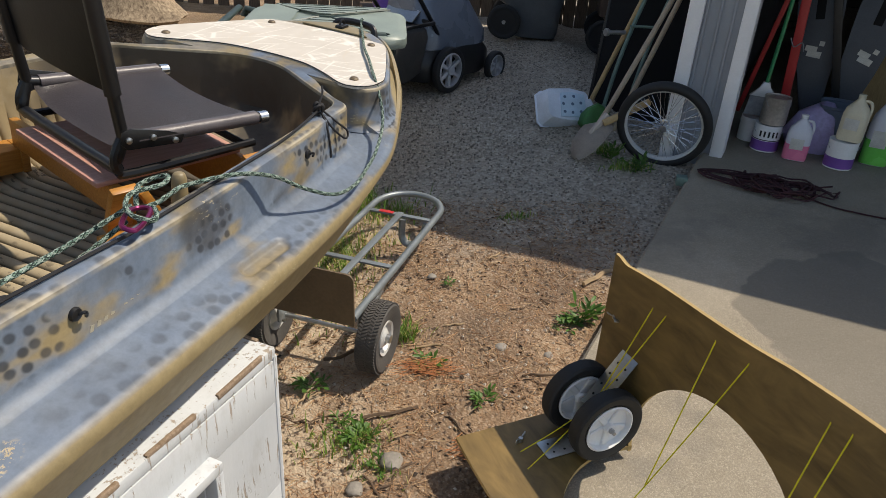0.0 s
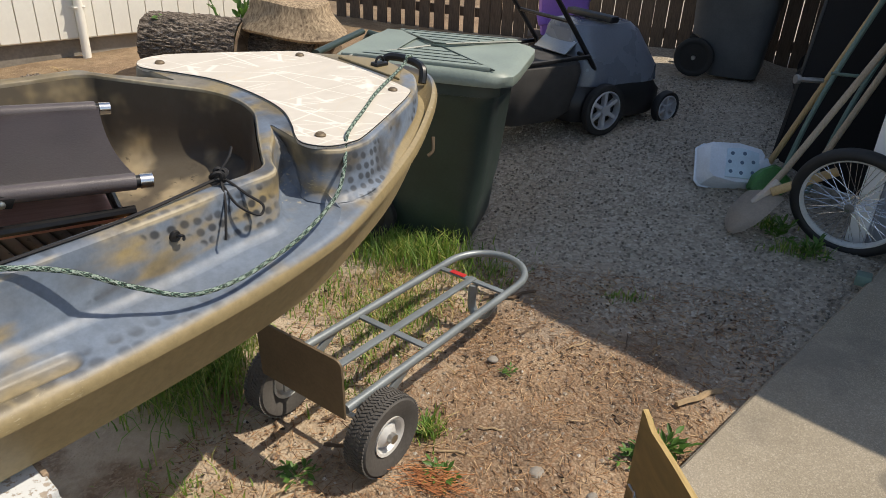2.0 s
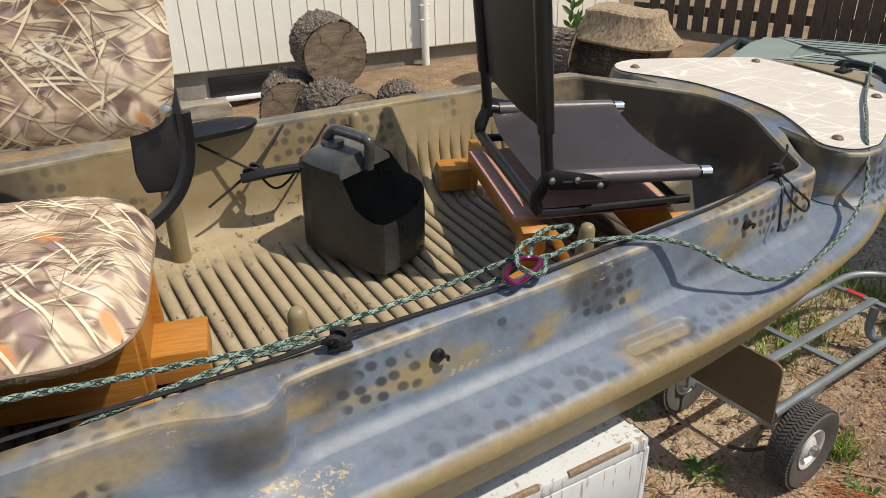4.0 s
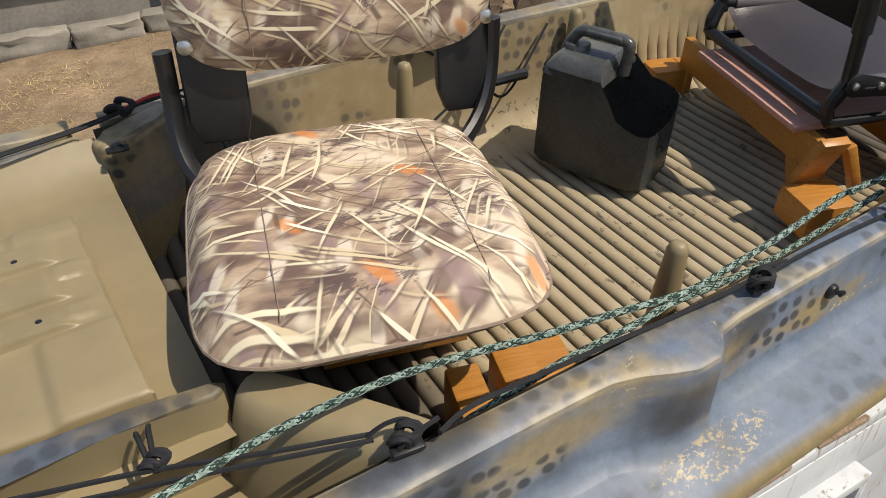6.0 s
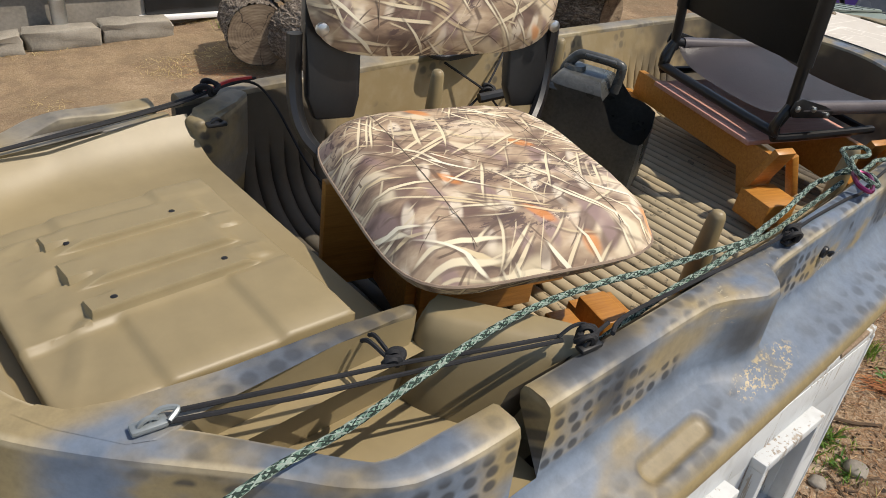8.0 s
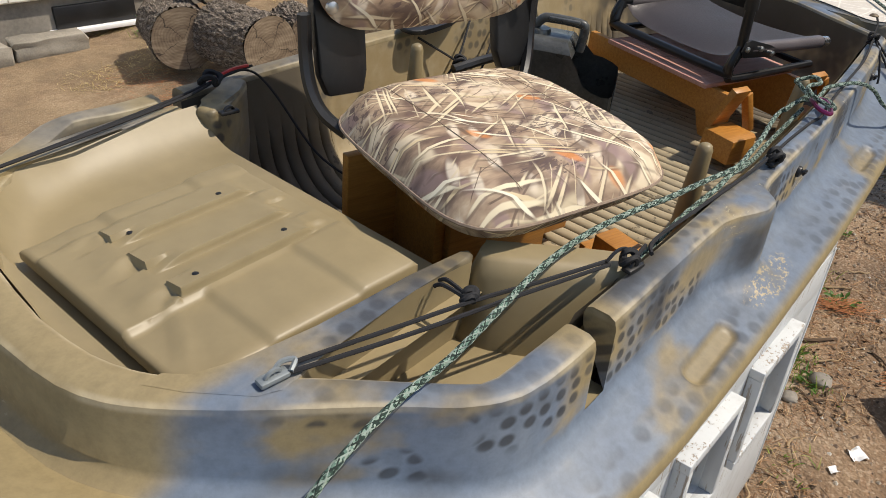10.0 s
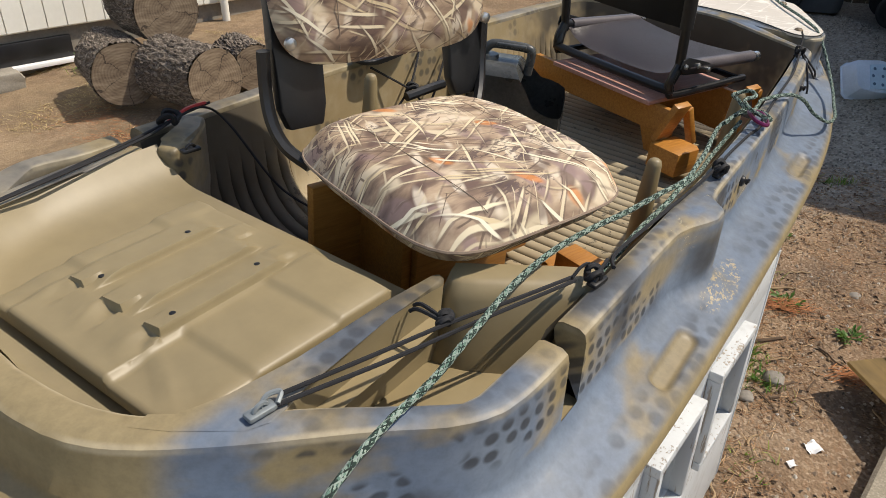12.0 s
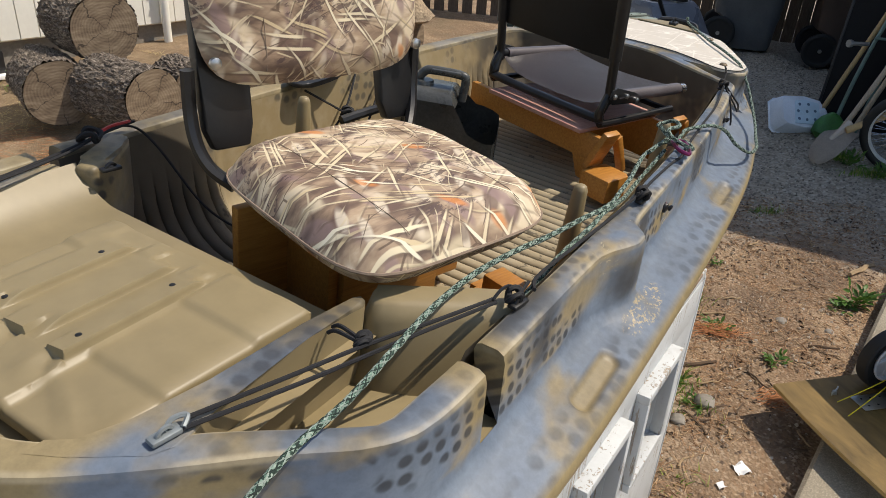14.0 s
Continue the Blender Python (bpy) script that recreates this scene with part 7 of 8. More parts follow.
def build_mower():
    mw = thing("lawn_mower", on_ground(-0.85, 6.17, -41.0) @ Matrix.Diagonal((1.18, 1.18, 1.18, 1)), "black and silver walk-behind lawn mower with a grass bag", "lawn mower")
    # local y: forward
    bm = bmesh.new()
    shell(bm, [(0.25, 0.34, 0.07, 5, 0, 0.05), (0.265, 0.36, 0.10, 5, 0, 0.05), (0.265, 0.36, 0.20, 5, 0, 0.05), (0.24, 0.33, 0.255, 4, 0, 0.05)], 36, True)
    part("deck", bm, BLACK, mw, "black cutting deck")
    bm = bmesh.new()
    shell(bm, [(0.24, 0.31, 0.25, 5, 0, 0.08), (0.235, 0.30, 0.33, 5, 0, 0.08), (0.175, 0.24, 0.52, 4, 0, 0.02), (0.155, 0.20, 0.56, 4, 0, 0.0)], 36, True)
    part("cowl", bm, MOWER_GREY, mw, "grey sloped engine cowl")
    part("top_bar", new_box(0.36, 0.06, 0.035, pose(0, 0.0, 0.585), 0.01), BLACK, mw)
    bm = bmesh.new()
    shell(bm, [(0.20, 0.20, 0.09, 5, 0, -0.50), (0.23, 0.26, 0.14, 6, 0, -0.50), (0.245, 0.28, 0.34, 7, 0, -0.49), (0.235, 0.27, 0.385, 6, 0, -0.48), (0.21, 0.25, 0.40, 6, 0, -0.47)], 36, True)
    part("grass_bag", bm, FABRIC_BLACK, mw, "black cloth grass bag")
    part("bag_frame", new_tube([(-0.22, -0.76, 0.40), (0.22, -0.76, 0.40), (0.23, -0.20, 0.42), (-0.23, -0.20, 0.42)], 0.012, 8, True), BLACK, mw)
    for x, y, r in ((0.285, -0.10, 0.140), (-0.285, -0.10, 0.140), (0.275, 0.40, 0.095), (-0.275, 0.40, 0.095)):
        M = pose(x, y, r, 0, 90, 0)
        bm = bmesh.new()
        tyre(bm, r, 0.050, r * 0.74, 0, M, 36)
        w = part("wheel", bm, BLACK_RUBBER, mw, "black mower wheel")
        bm = bmesh.new()
        lathe(bm, [(r * 0.76, -0.020), (r * 0.70, -0.024), (r * 0.68, 0.0), (r * 0.70, 0.024), (r * 0.76, 0.020)], 32, M, 0, False)
        for i in range(6):
            box(bm, r * 0.56, r * 0.16, 0.030, M @ Matrix.Rotation(math.pi * i / 3, 4, "Z") @ pose(r * 0.42, 0, 0), 0.003, 1)
        lathe(bm, [(r * 0.2, -0.026), (r * 0.22, 0), (r * 0.2, 0.026)], 16, M)
        part("rim", bm, MOWER_RIM, w, "silver six-spoke rim")
    for s in (-1, 1):
        part("handle_tube", new_tube(smooth_line([(s * 0.21, -0.06, 0.26), (s * 0.21, -0.30, 0.55), (s * 0.21, -0.62, 0.92), (s * 0.20, -0.70, 1.00)], 6), 0.013, 8), BLACK_METAL, mw)
    part("handle_bar", new_tube([(-0.20, -0.70, 1.0), (0.20, -0.70, 1.0)], 0.014, 8), BLACK_METAL, mw)
    part("brace", new_tube([(-0.21, -0.34, 0.60), (0.21, -0.34, 0.60)], 0.010, 8), BLACK_METAL, mw)
    # glossy panel and its marks
    pn = part("panel", new_box(0.26, 0.20, 0.012, pose(0.0, -0.20, 0.475, 38, 0, 0), 0.005), STEEL, mw, "bright sloping panel")
    for i in range(3):
        part("lettering_bar", new_box(0.035, 0.030, 0.002, pose(0.0 + 0.05 * i, -0.20, 0.484, 38, 0, 0)), TRIM_WHITE, pn)
    toy = thing("plastic_toy_box", on_ground(-1.13, 6.84, 10.0, 0.412), "purple plastic box standing behind the mower", "plastic box")
    bm = bmesh.new()
    shell(bm, [(0.15, 0.10, 0.0, 6, 0, 0), (0.17, 0.115, 0.10, 6, 0, 0), (0.185, 0.13, 0.26, 6, 0, 0), (0.20, 0.14, 0.28, 6, 0, 0)], 28, True)
    part("body", bm, PURPLE, toy)
    for s in (-1, 1):
        part("lug", new_box(0.07, 0.05, 0.09, pose(s * 0.15, -0.10, 0.12, 0, 15 * s, 0), 0.012), PURPLE, toy)
    st = thing("storage_stand", on_ground(-1.13, 6.86, 10.0), "dark wooden stand behind the mower", "stand")
    part("top", new_box(0.5, 0.34, 0.04, pose(0, 0, 0.39), 0.004), FENCE_WOOD, st)
    for sx in (-1, 1):
        for sy in (-1, 1):
            part("leg", new_box(0.05, 0.05, 0.37, pose(sx * 0.21, sy * 0.13, 0.185), 0.004), FENCE_WOOD, st)


def build_spoked_wheel():
    x, y = 0.590, 4.80
    w = thing("spoked_wheel", Matrix.Translation((x, y, ground_z(x, y) + 0.255)) @ Matrix.Rotation(radians(-24), 4, "Z") @ Matrix.Rotation(radians(90 + 12), 4, "X"), "wire-spoked wheel with a fat black tyre leaning on the garage corner", "wheel")
    R = 0.278
    ring = [(R * 0.905 * math.cos(a), R * 0.905 * math.sin(a), 0) for a in [2 * math.pi * i / 64 for i in range(64)]]
    part("tyre", new_tube(ring, 0.029, 12, True, flat=1.15), BLACK_RUBBER, w, "fat black tyre")
    bm = bmesh.new()
    lathe(bm, [(R * 0.80, -0.020), (R * 0.825, -0.022), (R * 0.83, -0.012), (R * 0.79, 0.0), (R * 0.83, 0.012), (R * 0.825, 0.022), (R * 0.80, 0.020), (R * 0.775, 0.0), (R * 0.80, -0.020)], 64, None, 0, False)
    part("rim", bm, WHITE_OLD_RIM, w, "bright metal rim")
    part("hub", new_lathe([(0.008, -0.05), (0.022, -0.048), (0.022, -0.040), (0.013, -0.036), (0.013, 0.036), (0.022, 0.040), (0.022, 0.048), (0.008, 0.05)], 20), CHROME, w)
    n = 52
    for i in range(n):
        s = 1 if i % 2 else -1
        a = 2 * math.pi * i / n
        b = a + (0.62 if (i // 2) % 2 else -0.62)
        part("spoke", new_tube([(0.020 * math.cos(b), 0.020 * math.sin(b), s * 0.044), (R * 0.785 * math.cos(a), R * 0.785 * math.sin(a), s * 0.004)], 0.0014, 4), CHROME, w, smooth=False)


def build_tools():
    """Long-handled tools leaning on the garage's side."""
    gz = ground_z(0.3, 4.9)
    s = thing("shovel", Matrix(), "long-handled shovel with a worn steel blade, leaning", "shovel")
    tip, neck, top = Vector((0.093, 4.81, gz + 0.02)), Vector((0.255, 4.955, gz + 0.24)), Vector((0.86, 5.42, gz + 1.28))
    ax = (neck - tip).normalized()
    sd = Vector((0.75, -0.62, 0.18)).normalized()
    nn = ax.cross(sd).normalized()
    bm = bmesh.new()
    rows = []
    for k, (f, hw) in enumerate(((0.0, 0.012), (0.08, 0.045), (0.25, 0.085), (0.5, 0.105), (0.85, 0.108), (0.98, 0.10), (1.02, 0.045), (1.12, 0.022))):
        rows.append([bm.verts.new(tip + ax * (f * 0.27) + sd * (hw * q) + nn * (0.022 * q * q - 0.018 * math.sin(f * 3))) for q in (-1, -0.6, -0.2, 0.2, 0.6, 1)])
    for a, b in zip(rows, rows[1:]):
        for i in range(5):
            bm.faces.new((a[i], a[i + 1], b[i + 1], b[i]))
    bmesh.ops.solidify(bm, geom=bm.faces[:], thickness=0.003)
    part("blade", bm, SHOVEL_STEEL, s, "worn grey-brown steel blade")
    part("handle", new_tube([tip + ax * 0.26, neck + ax * 0.1, top], 0.0165, 10), HANDLE_WOOD, s, "grey ash handle")
    for nm, a, b, mat, lab in (("rake", (0.42, 5.30, gz), (0.92, 5.52, gz + 1.30), HANDLE_WOOD, "wooden rake handle leaning beside the shovel"), ("hoe", (0.30, 5.60, gz + 0.08), (0.84, 5.75, gz + 1.50), HOE_WOOD, "yellowish wooden hoe handle leaning")):
        t = thing(nm, Matrix(), lab, nm)
        part("handle", new_tube([a, b], 0.017, 10), mat, t)
        part("head", new_box(0.10, 0.03, 0.05, Matrix.Translation(a) @ pose(0, 0, 0.03, 0, 0, 30), 0.006), SHOVEL_STEEL, t)
    # a second spade whose wooden shaft lies across
    h = thing("mattock", Matrix(), "short tan mattock with a wooden handle lying across the wheel", "mattock")
    part("handle", new_tube([(0.25, 4.90, gz + 0.22), (0.52, 4.93, gz + 0.36)], 0.022, 10), HOE_WOOD, h)
    part("head", new_box(0.06, 0.035, 0.16, pose(0.24, 4.92, gz + 0.20, 0, 40, 20), 0.008), SHOVEL_STEEL, h)
    f = thing("garden_frame", Matrix(), "green tubular garden frame leaning with the tools", "frame")
    for o in (0.0, 0.16):
        part("tube", new_tube(smooth_line([(0.36 + o, 5.42, gz + 0.06), (0.44 + o, 5.48, gz + 0.45), (0.56 + o, 5.58, gz + 0.80), (0.80 + o, 5.70, gz + 1.45)], 6), 0.014, 8), TOOL_GREEN, f)
    for q in (0.35, 0.75):
        part("rung", new_tube([(0.42 + 0.2 * q, 5.44 + 0.2 * q, gz + 0.35 + q), (0.58 + 0.2 * q, 5.44 + 0.2 * q, gz + 0.35 + q)], 0.009, 8), TOOL_GREEN, f)
    kn = part("valve", new_tube([(0.33, 5.47, gz + 0.66), (0.46, 5.50, gz + 0.66)], 0.014, 8), STEEL, f, "bright valve stub")
    part("knob", new_lathe([(0.024, -0.012), (0.026, 0.0), (0.024, 0.012)], 14, pose(0.33, 5.47, gz + 0.66, 0, 90, 20)), STEEL, kn)
    p = thing("black_panel", Matrix.Translation((0.62, 5.62, gz)) @ Matrix.Rotation(radians(-29), 4, "Z") @ pose(0, 0, 0, -12, 0, 0), "black sheet panel leaning behind the tools", "panel")
    part("sheet", new_box(0.62, 0.02, 1.9, pose(0, 0, 0.95), 0.004), MATT_BLACK, p)
    for q in (-0.305, 0.305):
        part("edge_strip", new_box(0.02, 0.03, 1.9, pose(q, 0, 0.95), 0.004), BLACK, p)
    # a crushed white tub with a perforated blue panel, and a green bag
    tub = thing("perforated_tub", on_ground(0.12, 5.36, 18) @ pose(0, 0, 0.128, 52, 6, 0), "white plastic tray tipped up, with a pierced pale blue floor", "tub")
    bm = bmesh.new()
    lo = [(-0.150, -0.105), (-0.02, -0.118), (0.125, -0.110), (0.150, -0.095), (0.165, 0.075), (0.150, 0.105), (0.02, 0.118), (-0.130, 0.108), (-0.165, 0.080), (-0.170, -0.080)]
    rings = [[bm.verts.new((x * k, y * k, z)) for x, y in lo] for k, z in ((0.93, 0.012), (0.97, 0.0), (1.0, -0.012), (1.13, -0.085), (1.18, -0.088), (1.18, -0.093), (1.11, -0.090), (0.95, -0.004))]
    for a, b in zip(rings, rings[1:]):
        for i in range(10):
            bm.faces.new((a[i], a[(i + 1) % 10], b[(i + 1) % 10], b[i]))
    bm.faces.new(rings[0])
    for v in bm.verts:
        v.co += 0.012 * noise.noise_vector(v.co * 11)
    part("body", bm, BAG_WHITE, tub)
    panel = part("panel", new_prism([(-0.075, -0.088), (0.105, -0.085), (0.125, -0.06), (0.120, 0.072), (0.02, 0.088), (-0.060, 0.078)], 0.008, 0.0245, None, 0.004, 2), TUB_BLUE, tub, "pale blue panel with dark holes")
    for x, y in ((-0.045, -0.055), (0.015, -0.058), (0.080, -0.050), (-0.050, 0.0), (0.020, 0.002), (0.085, 0.012), (-0.035, 0.050), (0.035, 0.056)):
        part("hole", new_lathe([(0.011, 0.020), (0.011, 0.0255)], 10, pose(x, y, 0)), HOLE_BLUE, panel)
    for nm, x, y, mat, lab, k in (("plastic_sack", 0.285, 5.30, SACK_GREEN, "crumpled green plastic bag beside the tub", 0.85), ("plastic_sack", 0.235, 5.40, BAG_WHITE, "crumpled white plastic bag beside the tub", 0.75)):
        sack = thing(nm, on_ground(x, y, 20) @ Matrix.Diagonal((k, k, k, 1)), lab, "bag")
        bm = bmesh.new()
        shell(bm, [(0.09, 0.06, 0.0, 3, 0, 0), (0.13, 0.09, 0.04, 3, 0, 0), (0.12, 0.08, 0.11, 3, 0.02, 0), (0.07, 0.05, 0.16, 3, 0.03, 0.02), (0.04, 0.025, 0.18, 3, 0.05, 0.02)], 26, True)
        for v in bm.verts:
            v.co += 0.035 * noise.noise_vector(v.co * 14 + Vector((x * 9, 0, 0)))
        part("bag", bm, mat, sack)


build_crate()
build_hand_truck()
build_dolly()
build_wheelie_bin("wheelie_bin", on_ground(-1.420, 4.610, 92.0), BIN_GREEN, LID_GREEN, "dark green wheeled bin with a faded green lid", (1.22, 1.22, 0.92))
build_wheelie_bin("wheelie_bin", on_ground(0.14, 7.61, 80.0), BIN_GREY, BIN_GREY, "charcoal wheeled bin by the fence", (1.1, 1.1, 1.08))
build_wheelie_bin("wheelie_bin", on_ground(1.03, 7.48, 80.0), BIN_BROWN, BIN_GREY, "dark brown wheeled bin by the fence", (1.1, 1.1, 1.08))
build_mower()
build_spoked_wheel()
build_tools()


# ---------------------------------------------------------------- garage mouth
def in_garage(along, deep, rz=0.0, h=0.0):
    """Along the front from the door trim, and into the garage."""
    p = Vector((0.665, 4.93, 0)) + SIDE * along + EDGE * deep
    return Matrix.Translation((p.x, p.y, plane_z(p.x, p.y) + 0.076 + h)) @ Matrix.Rotation(math.atan2(SIDE.y, SIDE.x) + radians(rz), 4, "Z")


def build_can(m, r, h, band, label, rim=True, body=None, word=None):
    c = thing("paint_can", m, label, "paint can", "cans in the garage")
    part("body", new_lathe([(r * 0.985, 0.0), (r, 0.004), (r, h - 0.004), (r * 1.02, h - 0.002), (r * 1.02, h), (r * 0.95, h), (r * 0.94, h - 0.006)], 32), body or WHITE_PLASTIC, c)
    if band:
        part("label_band", new_lathe([(r * 1.004, 0.008), (r * 1.004, h * 0.42)], 32, None, False), band, c, "coloured label band")
    if word:
        # the maker's word as plain upright bars
        for i in range(word):
            ang = -0.62 + 1.24 * i / (word - 1)
            mark = pose(0, 0, 0, 0, 0, math.degrees(ang)) @ pose(0, -r * 1.003, h * 0.68)
            part("lettering_bar", new_box(r * 0.13, 0.0016, h * 0.22, mark), BLACK, c)
        part("label_bar", new_lathe([(r * 1.005, h * 0.44), (r * 1.005, h * 0.47)], 32, None, False), BLACK, c)
    hd = part("bail_handle", new_tube([(r * 1.03 * math.cos(a), -0.25 * r - 0.4 * r * math.sin(a), h * 0.86 - 0.35 * h * math.sin(a)) for a in [math.pi * i / 12 for i in range(13)]], 0.0018, 5), STEEL, c)
    return c


def build_jug_bottle(m, r, h, mat, cap, label, liquid=None, handle=True, name="jug_bottle"):
    b = thing(name, m, label, "bottle", "bottles in the garage")
    bm = bmesh.new()
    shell(bm, [(r * 0.95, r * 0.8, 0.0, 4, 0, 0), (r, r * 0.85, 0.01, 4, 0, 0), (r, r * 0.85, h * 0.55, 4, 0, 0), (r * 0.9, r * 0.75, h * 0.68, 3, 0, 0), (r * 0.5, r * 0.45, h * 0.82, 2.4, 0, 0), (r * 0.26, r * 0.26, h * 0.90, 2, 0, 0), (r * 0.26, r * 0.26, h * 0.95, 2, 0, 0)], 28, True)
    part("body", bm, mat, b)
    part("cap", new_lathe([(r * 0.29, h * 0.93), (r * 0.29, h), (r * 0.22, h * 1.01)], 16), cap, b)
    if liquid:
        bm = bmesh.new()
        shell(bm, [(r * 0.99, r * 0.84, 0.003, 4, 0, 0), (r * 1.012, r * 0.862, 0.012, 4, 0, 0), (r * 1.012, r * 0.862, h * 0.36, 4, 0, 0)], 28, True)
        part("liquid", bm, liquid, b, "coloured liquid showing through")
    if handle:
        part("handle", new_tube(smooth_line([(r * 0.30, 0, h * 0.88), (r * 0.75, 0, h * 0.86), (r * 0.95, 0, h * 0.74), (r * 0.92, 0, h * 0.60)], 5), r * 0.12, 8), mat, b)
    part("label_patch", new_box(r * 1.1, 0.002, h * 0.24, pose(-r * 0.1, -r * 0.872, h * 0.38), 0.0005), LABEL_PAPER, b, "worn paper label")
    return b


def build_garage_things():
    build_can(in_garage(0.553, 0.265, 12), 0.080, 0.165, PURPLE_LABEL, "white paint can with a purple band and black lettering", word=5)
    build_can(in_garage(0.563, 0.275, 30, 0.167), 0.077, 0.165, None, "bare metal paint can with drips, on another can", body=DRIP_CAN)
    build_can(in_garage(0.45, 0.40, 0), 0.075, 0.15, None, "small pale paint tin by the trim", body=WHITE_PLASTIC)
    build_jug_bottle(in_garage(0.735, 0.20, 5), 0.068, 0.270, CLOUDY, WHITE_PLASTIC, "cloudy jug part filled with pink liquid", PINK_LIQ)
    build_can(in_garage(0.975, 0.195, 8), 0.080, 0.165, PURPLE_LABEL, "white paint can with a purple band")
    build_jug_bottle(in_garage(0.992, 0.205, -8, 0.167), 0.070, 0.265, CREAM_JUG, CREAM_JUG, "cream plastic jug with a worn label, on a paint can")
    build_jug_bottle(in_garage(1.16, 0.36, 0), 0.075, 0.42, CLOUDY, GREEN_PAINT, "tall sprayer bottle with green liquid and cap", GREEN_LIQ, False, "sprayer")
    bk = thing("plastic_bucket", in_garage(0.93, 0.46), "blue-grey plastic bucket behind the bottles", "bucket")
    bm = bmesh.new()
    shell(bm, [(0.10, 0.10, 0.0, 5, 0, 0), (0.125, 0.125, 0.27, 5, 0, 0), (0.135, 0.135, 0.275, 5, 0, 0), (0.135, 0.135, 0.29, 5, 0, 0)], 28)
    bmesh.ops.solidify(bm, geom=bm.faces[:], thickness=0.004)
    part("body", bm, BUCKET, bk)
    bg = thing("plastic_bag", in_garage(0.79, 0.42), "crumpled lilac and white plastic bag", "bag")
    bm = bmesh.new()
    shell(bm, [(0.12, 0.10, 0.0, 3, 0, 0), (0.15, 0.12, 0.10, 3, 0, 0), (0.12, 0.10, 0.22, 3, 0, 0), (0.05, 0.04, 0.29, 3, 0.04, 0)], 28, True)
    for v in bm.verts:
        v.co += 0.03 * noise.noise_vector(v.co * 12)
    part("bag", bm, LILAC, bg)
    br = thing("broom", in_garage(0.47, 0.40, 4), "broom with white head and green handle standing bristles down", "broom")
    part("bristles", new_prism([(-0.09, 0.0), (0.09, 0.0), (0.075, 0.13), (-0.075, 0.13)], -0.018, 0.018, pose(0, 0, 0.16, 90, 0, 0), 0.004), BRISTLE, br, "grey bristles")
    part("head", new_prism([(-0.085, 0.12), (0.085, 0.12), (0.03, 0.17), (0.022, 0.21), (-0.022, 0.21), (-0.03, 0.17)], -0.02, 0.02, pose(0, 0, 0.16, 90, 0, 0), 0.005), WHITE_PLASTIC, br)
    part("handle", new_tube([(0, 0, 0.36), (0.05, 0.04, 1.55)], 0.012, 8), GREEN_PAINT, br)
    rd = thing("red_post_tool", in_garage(0.56, 0.55, 0), "red long-handled tool hung with a small chain", "tool")
    part("shaft", new_box(0.055, 0.03, 1.45, pose(0, 0, 0.80, 0, -3, 0), 0.006), RED, rd)
    part("shaft", new_box(0.03, 0.03, 1.30, pose(-0.12, 0.02, 0.75, 0, 10, 0), 0.006), RED, rd)
    part("chain", new_tube(smooth_line([(-0.03, -0.025, 0.62), (0.0, -0.03, 0.57), (0.04, -0.03, 0.60), (0.06, -0.025, 0.55)], 5), 0.0035, 6), TRUCK_PAINT, rd)
    # standing dark panels with oblong slots, splayed like a V
    for k, (a, tilt) in enumerate(((0.765, -9.0), (0.895, 7.0))):
        p = thing("slotted_panel", in_garage(a, 0.78, 0) @ pose(0, 0, 0, -6, tilt, 0), "dark grey slotted panel with torn white labels, leaning", "panel", "slotted panels in the garage")
        part("sheet", new_prism([(-0.045, 0.0), (0.045, 0.0), (0.105, 0.42), (0.135, 0.75), (0.15, 1.3), (-0.15, 1.3), (-0.135, 0.75), (-0.105, 0.42)], -0.02, 0.02, pose(0, 0, 0, 90, 0, 0), 0.012), PANEL_GREY, p)
        part("slot", new_box(0.052, 0.004, 0.20, pose(0.0, -0.0215, 0.80), 0.0018), MATT_BLACK, p, "dark slot")
        for x, z, w, h in ((-0.03, 0.52, 0.07, 0.035), (-0.012, 0.485, 0.085, 0.04), (0.03, 0.55, 0.03, 0.03)):
            part("torn_label", new_box(w, 0.003, h, pose(x + 0.03 * k, -0.0212, z, 0, 12, 0), 0.001), LABEL_PAPER, p)
    bb = thing("back_board", in_garage(1.35, 1.15, 0) @ pose(0, 0, 0, -4, 0, 0), "pale cardboard sheet standing behind the panels", "cardboard")
    part("sheet", new_box(0.75, 0.02, 0.95, pose(0, 0, 0.475), 0.003), HOE_WOOD, bb)
    st = thing("dark_strut", in_garage(0.74, 0.75, 0), "black strut leaning in the garage", "strut")
    part("bar", new_box(0.05, 0.03, 1.6, pose(0.0, 0, 0.78, 0, -14, 0), 0.004), BLACK, st)
    # shelf boards and uprights take the same painted-in gloom
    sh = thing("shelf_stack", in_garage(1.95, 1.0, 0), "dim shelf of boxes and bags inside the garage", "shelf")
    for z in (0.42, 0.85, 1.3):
        part("shelf", new_box(1.2, 0.45, 0.03, pose(0, 0, z), 0.003), ROOM_SHADE, sh)
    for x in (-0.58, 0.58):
        part("upright", new_box(0.04, 0.45, 1.6, pose(x, 0, 0.8), 0.003), ROOM_SHADE, sh)
    for x, z, w, h, mat in ((-0.35, 0.44, 0.34, 0.16, HOE_WOOD), (0.1, 0.44, 0.3, 0.2, BLACK), (-0.3, 0.87, 0.4, 0.2, BUCKET), (0.2, 0.87, 0.35, 0.14, BLACK)):
        part("box", new_box(w, 0.3, h, pose(x, -0.04, z + h / 2 + 0.012), 0.01), mat, sh)
    # a heap of dark red rope on the slab
    rp = thing("rope_heap", slab_m(2.10, 0.50), "loose heap of dark red rope on the slab", "rope")
    rnd = random.Random(5)
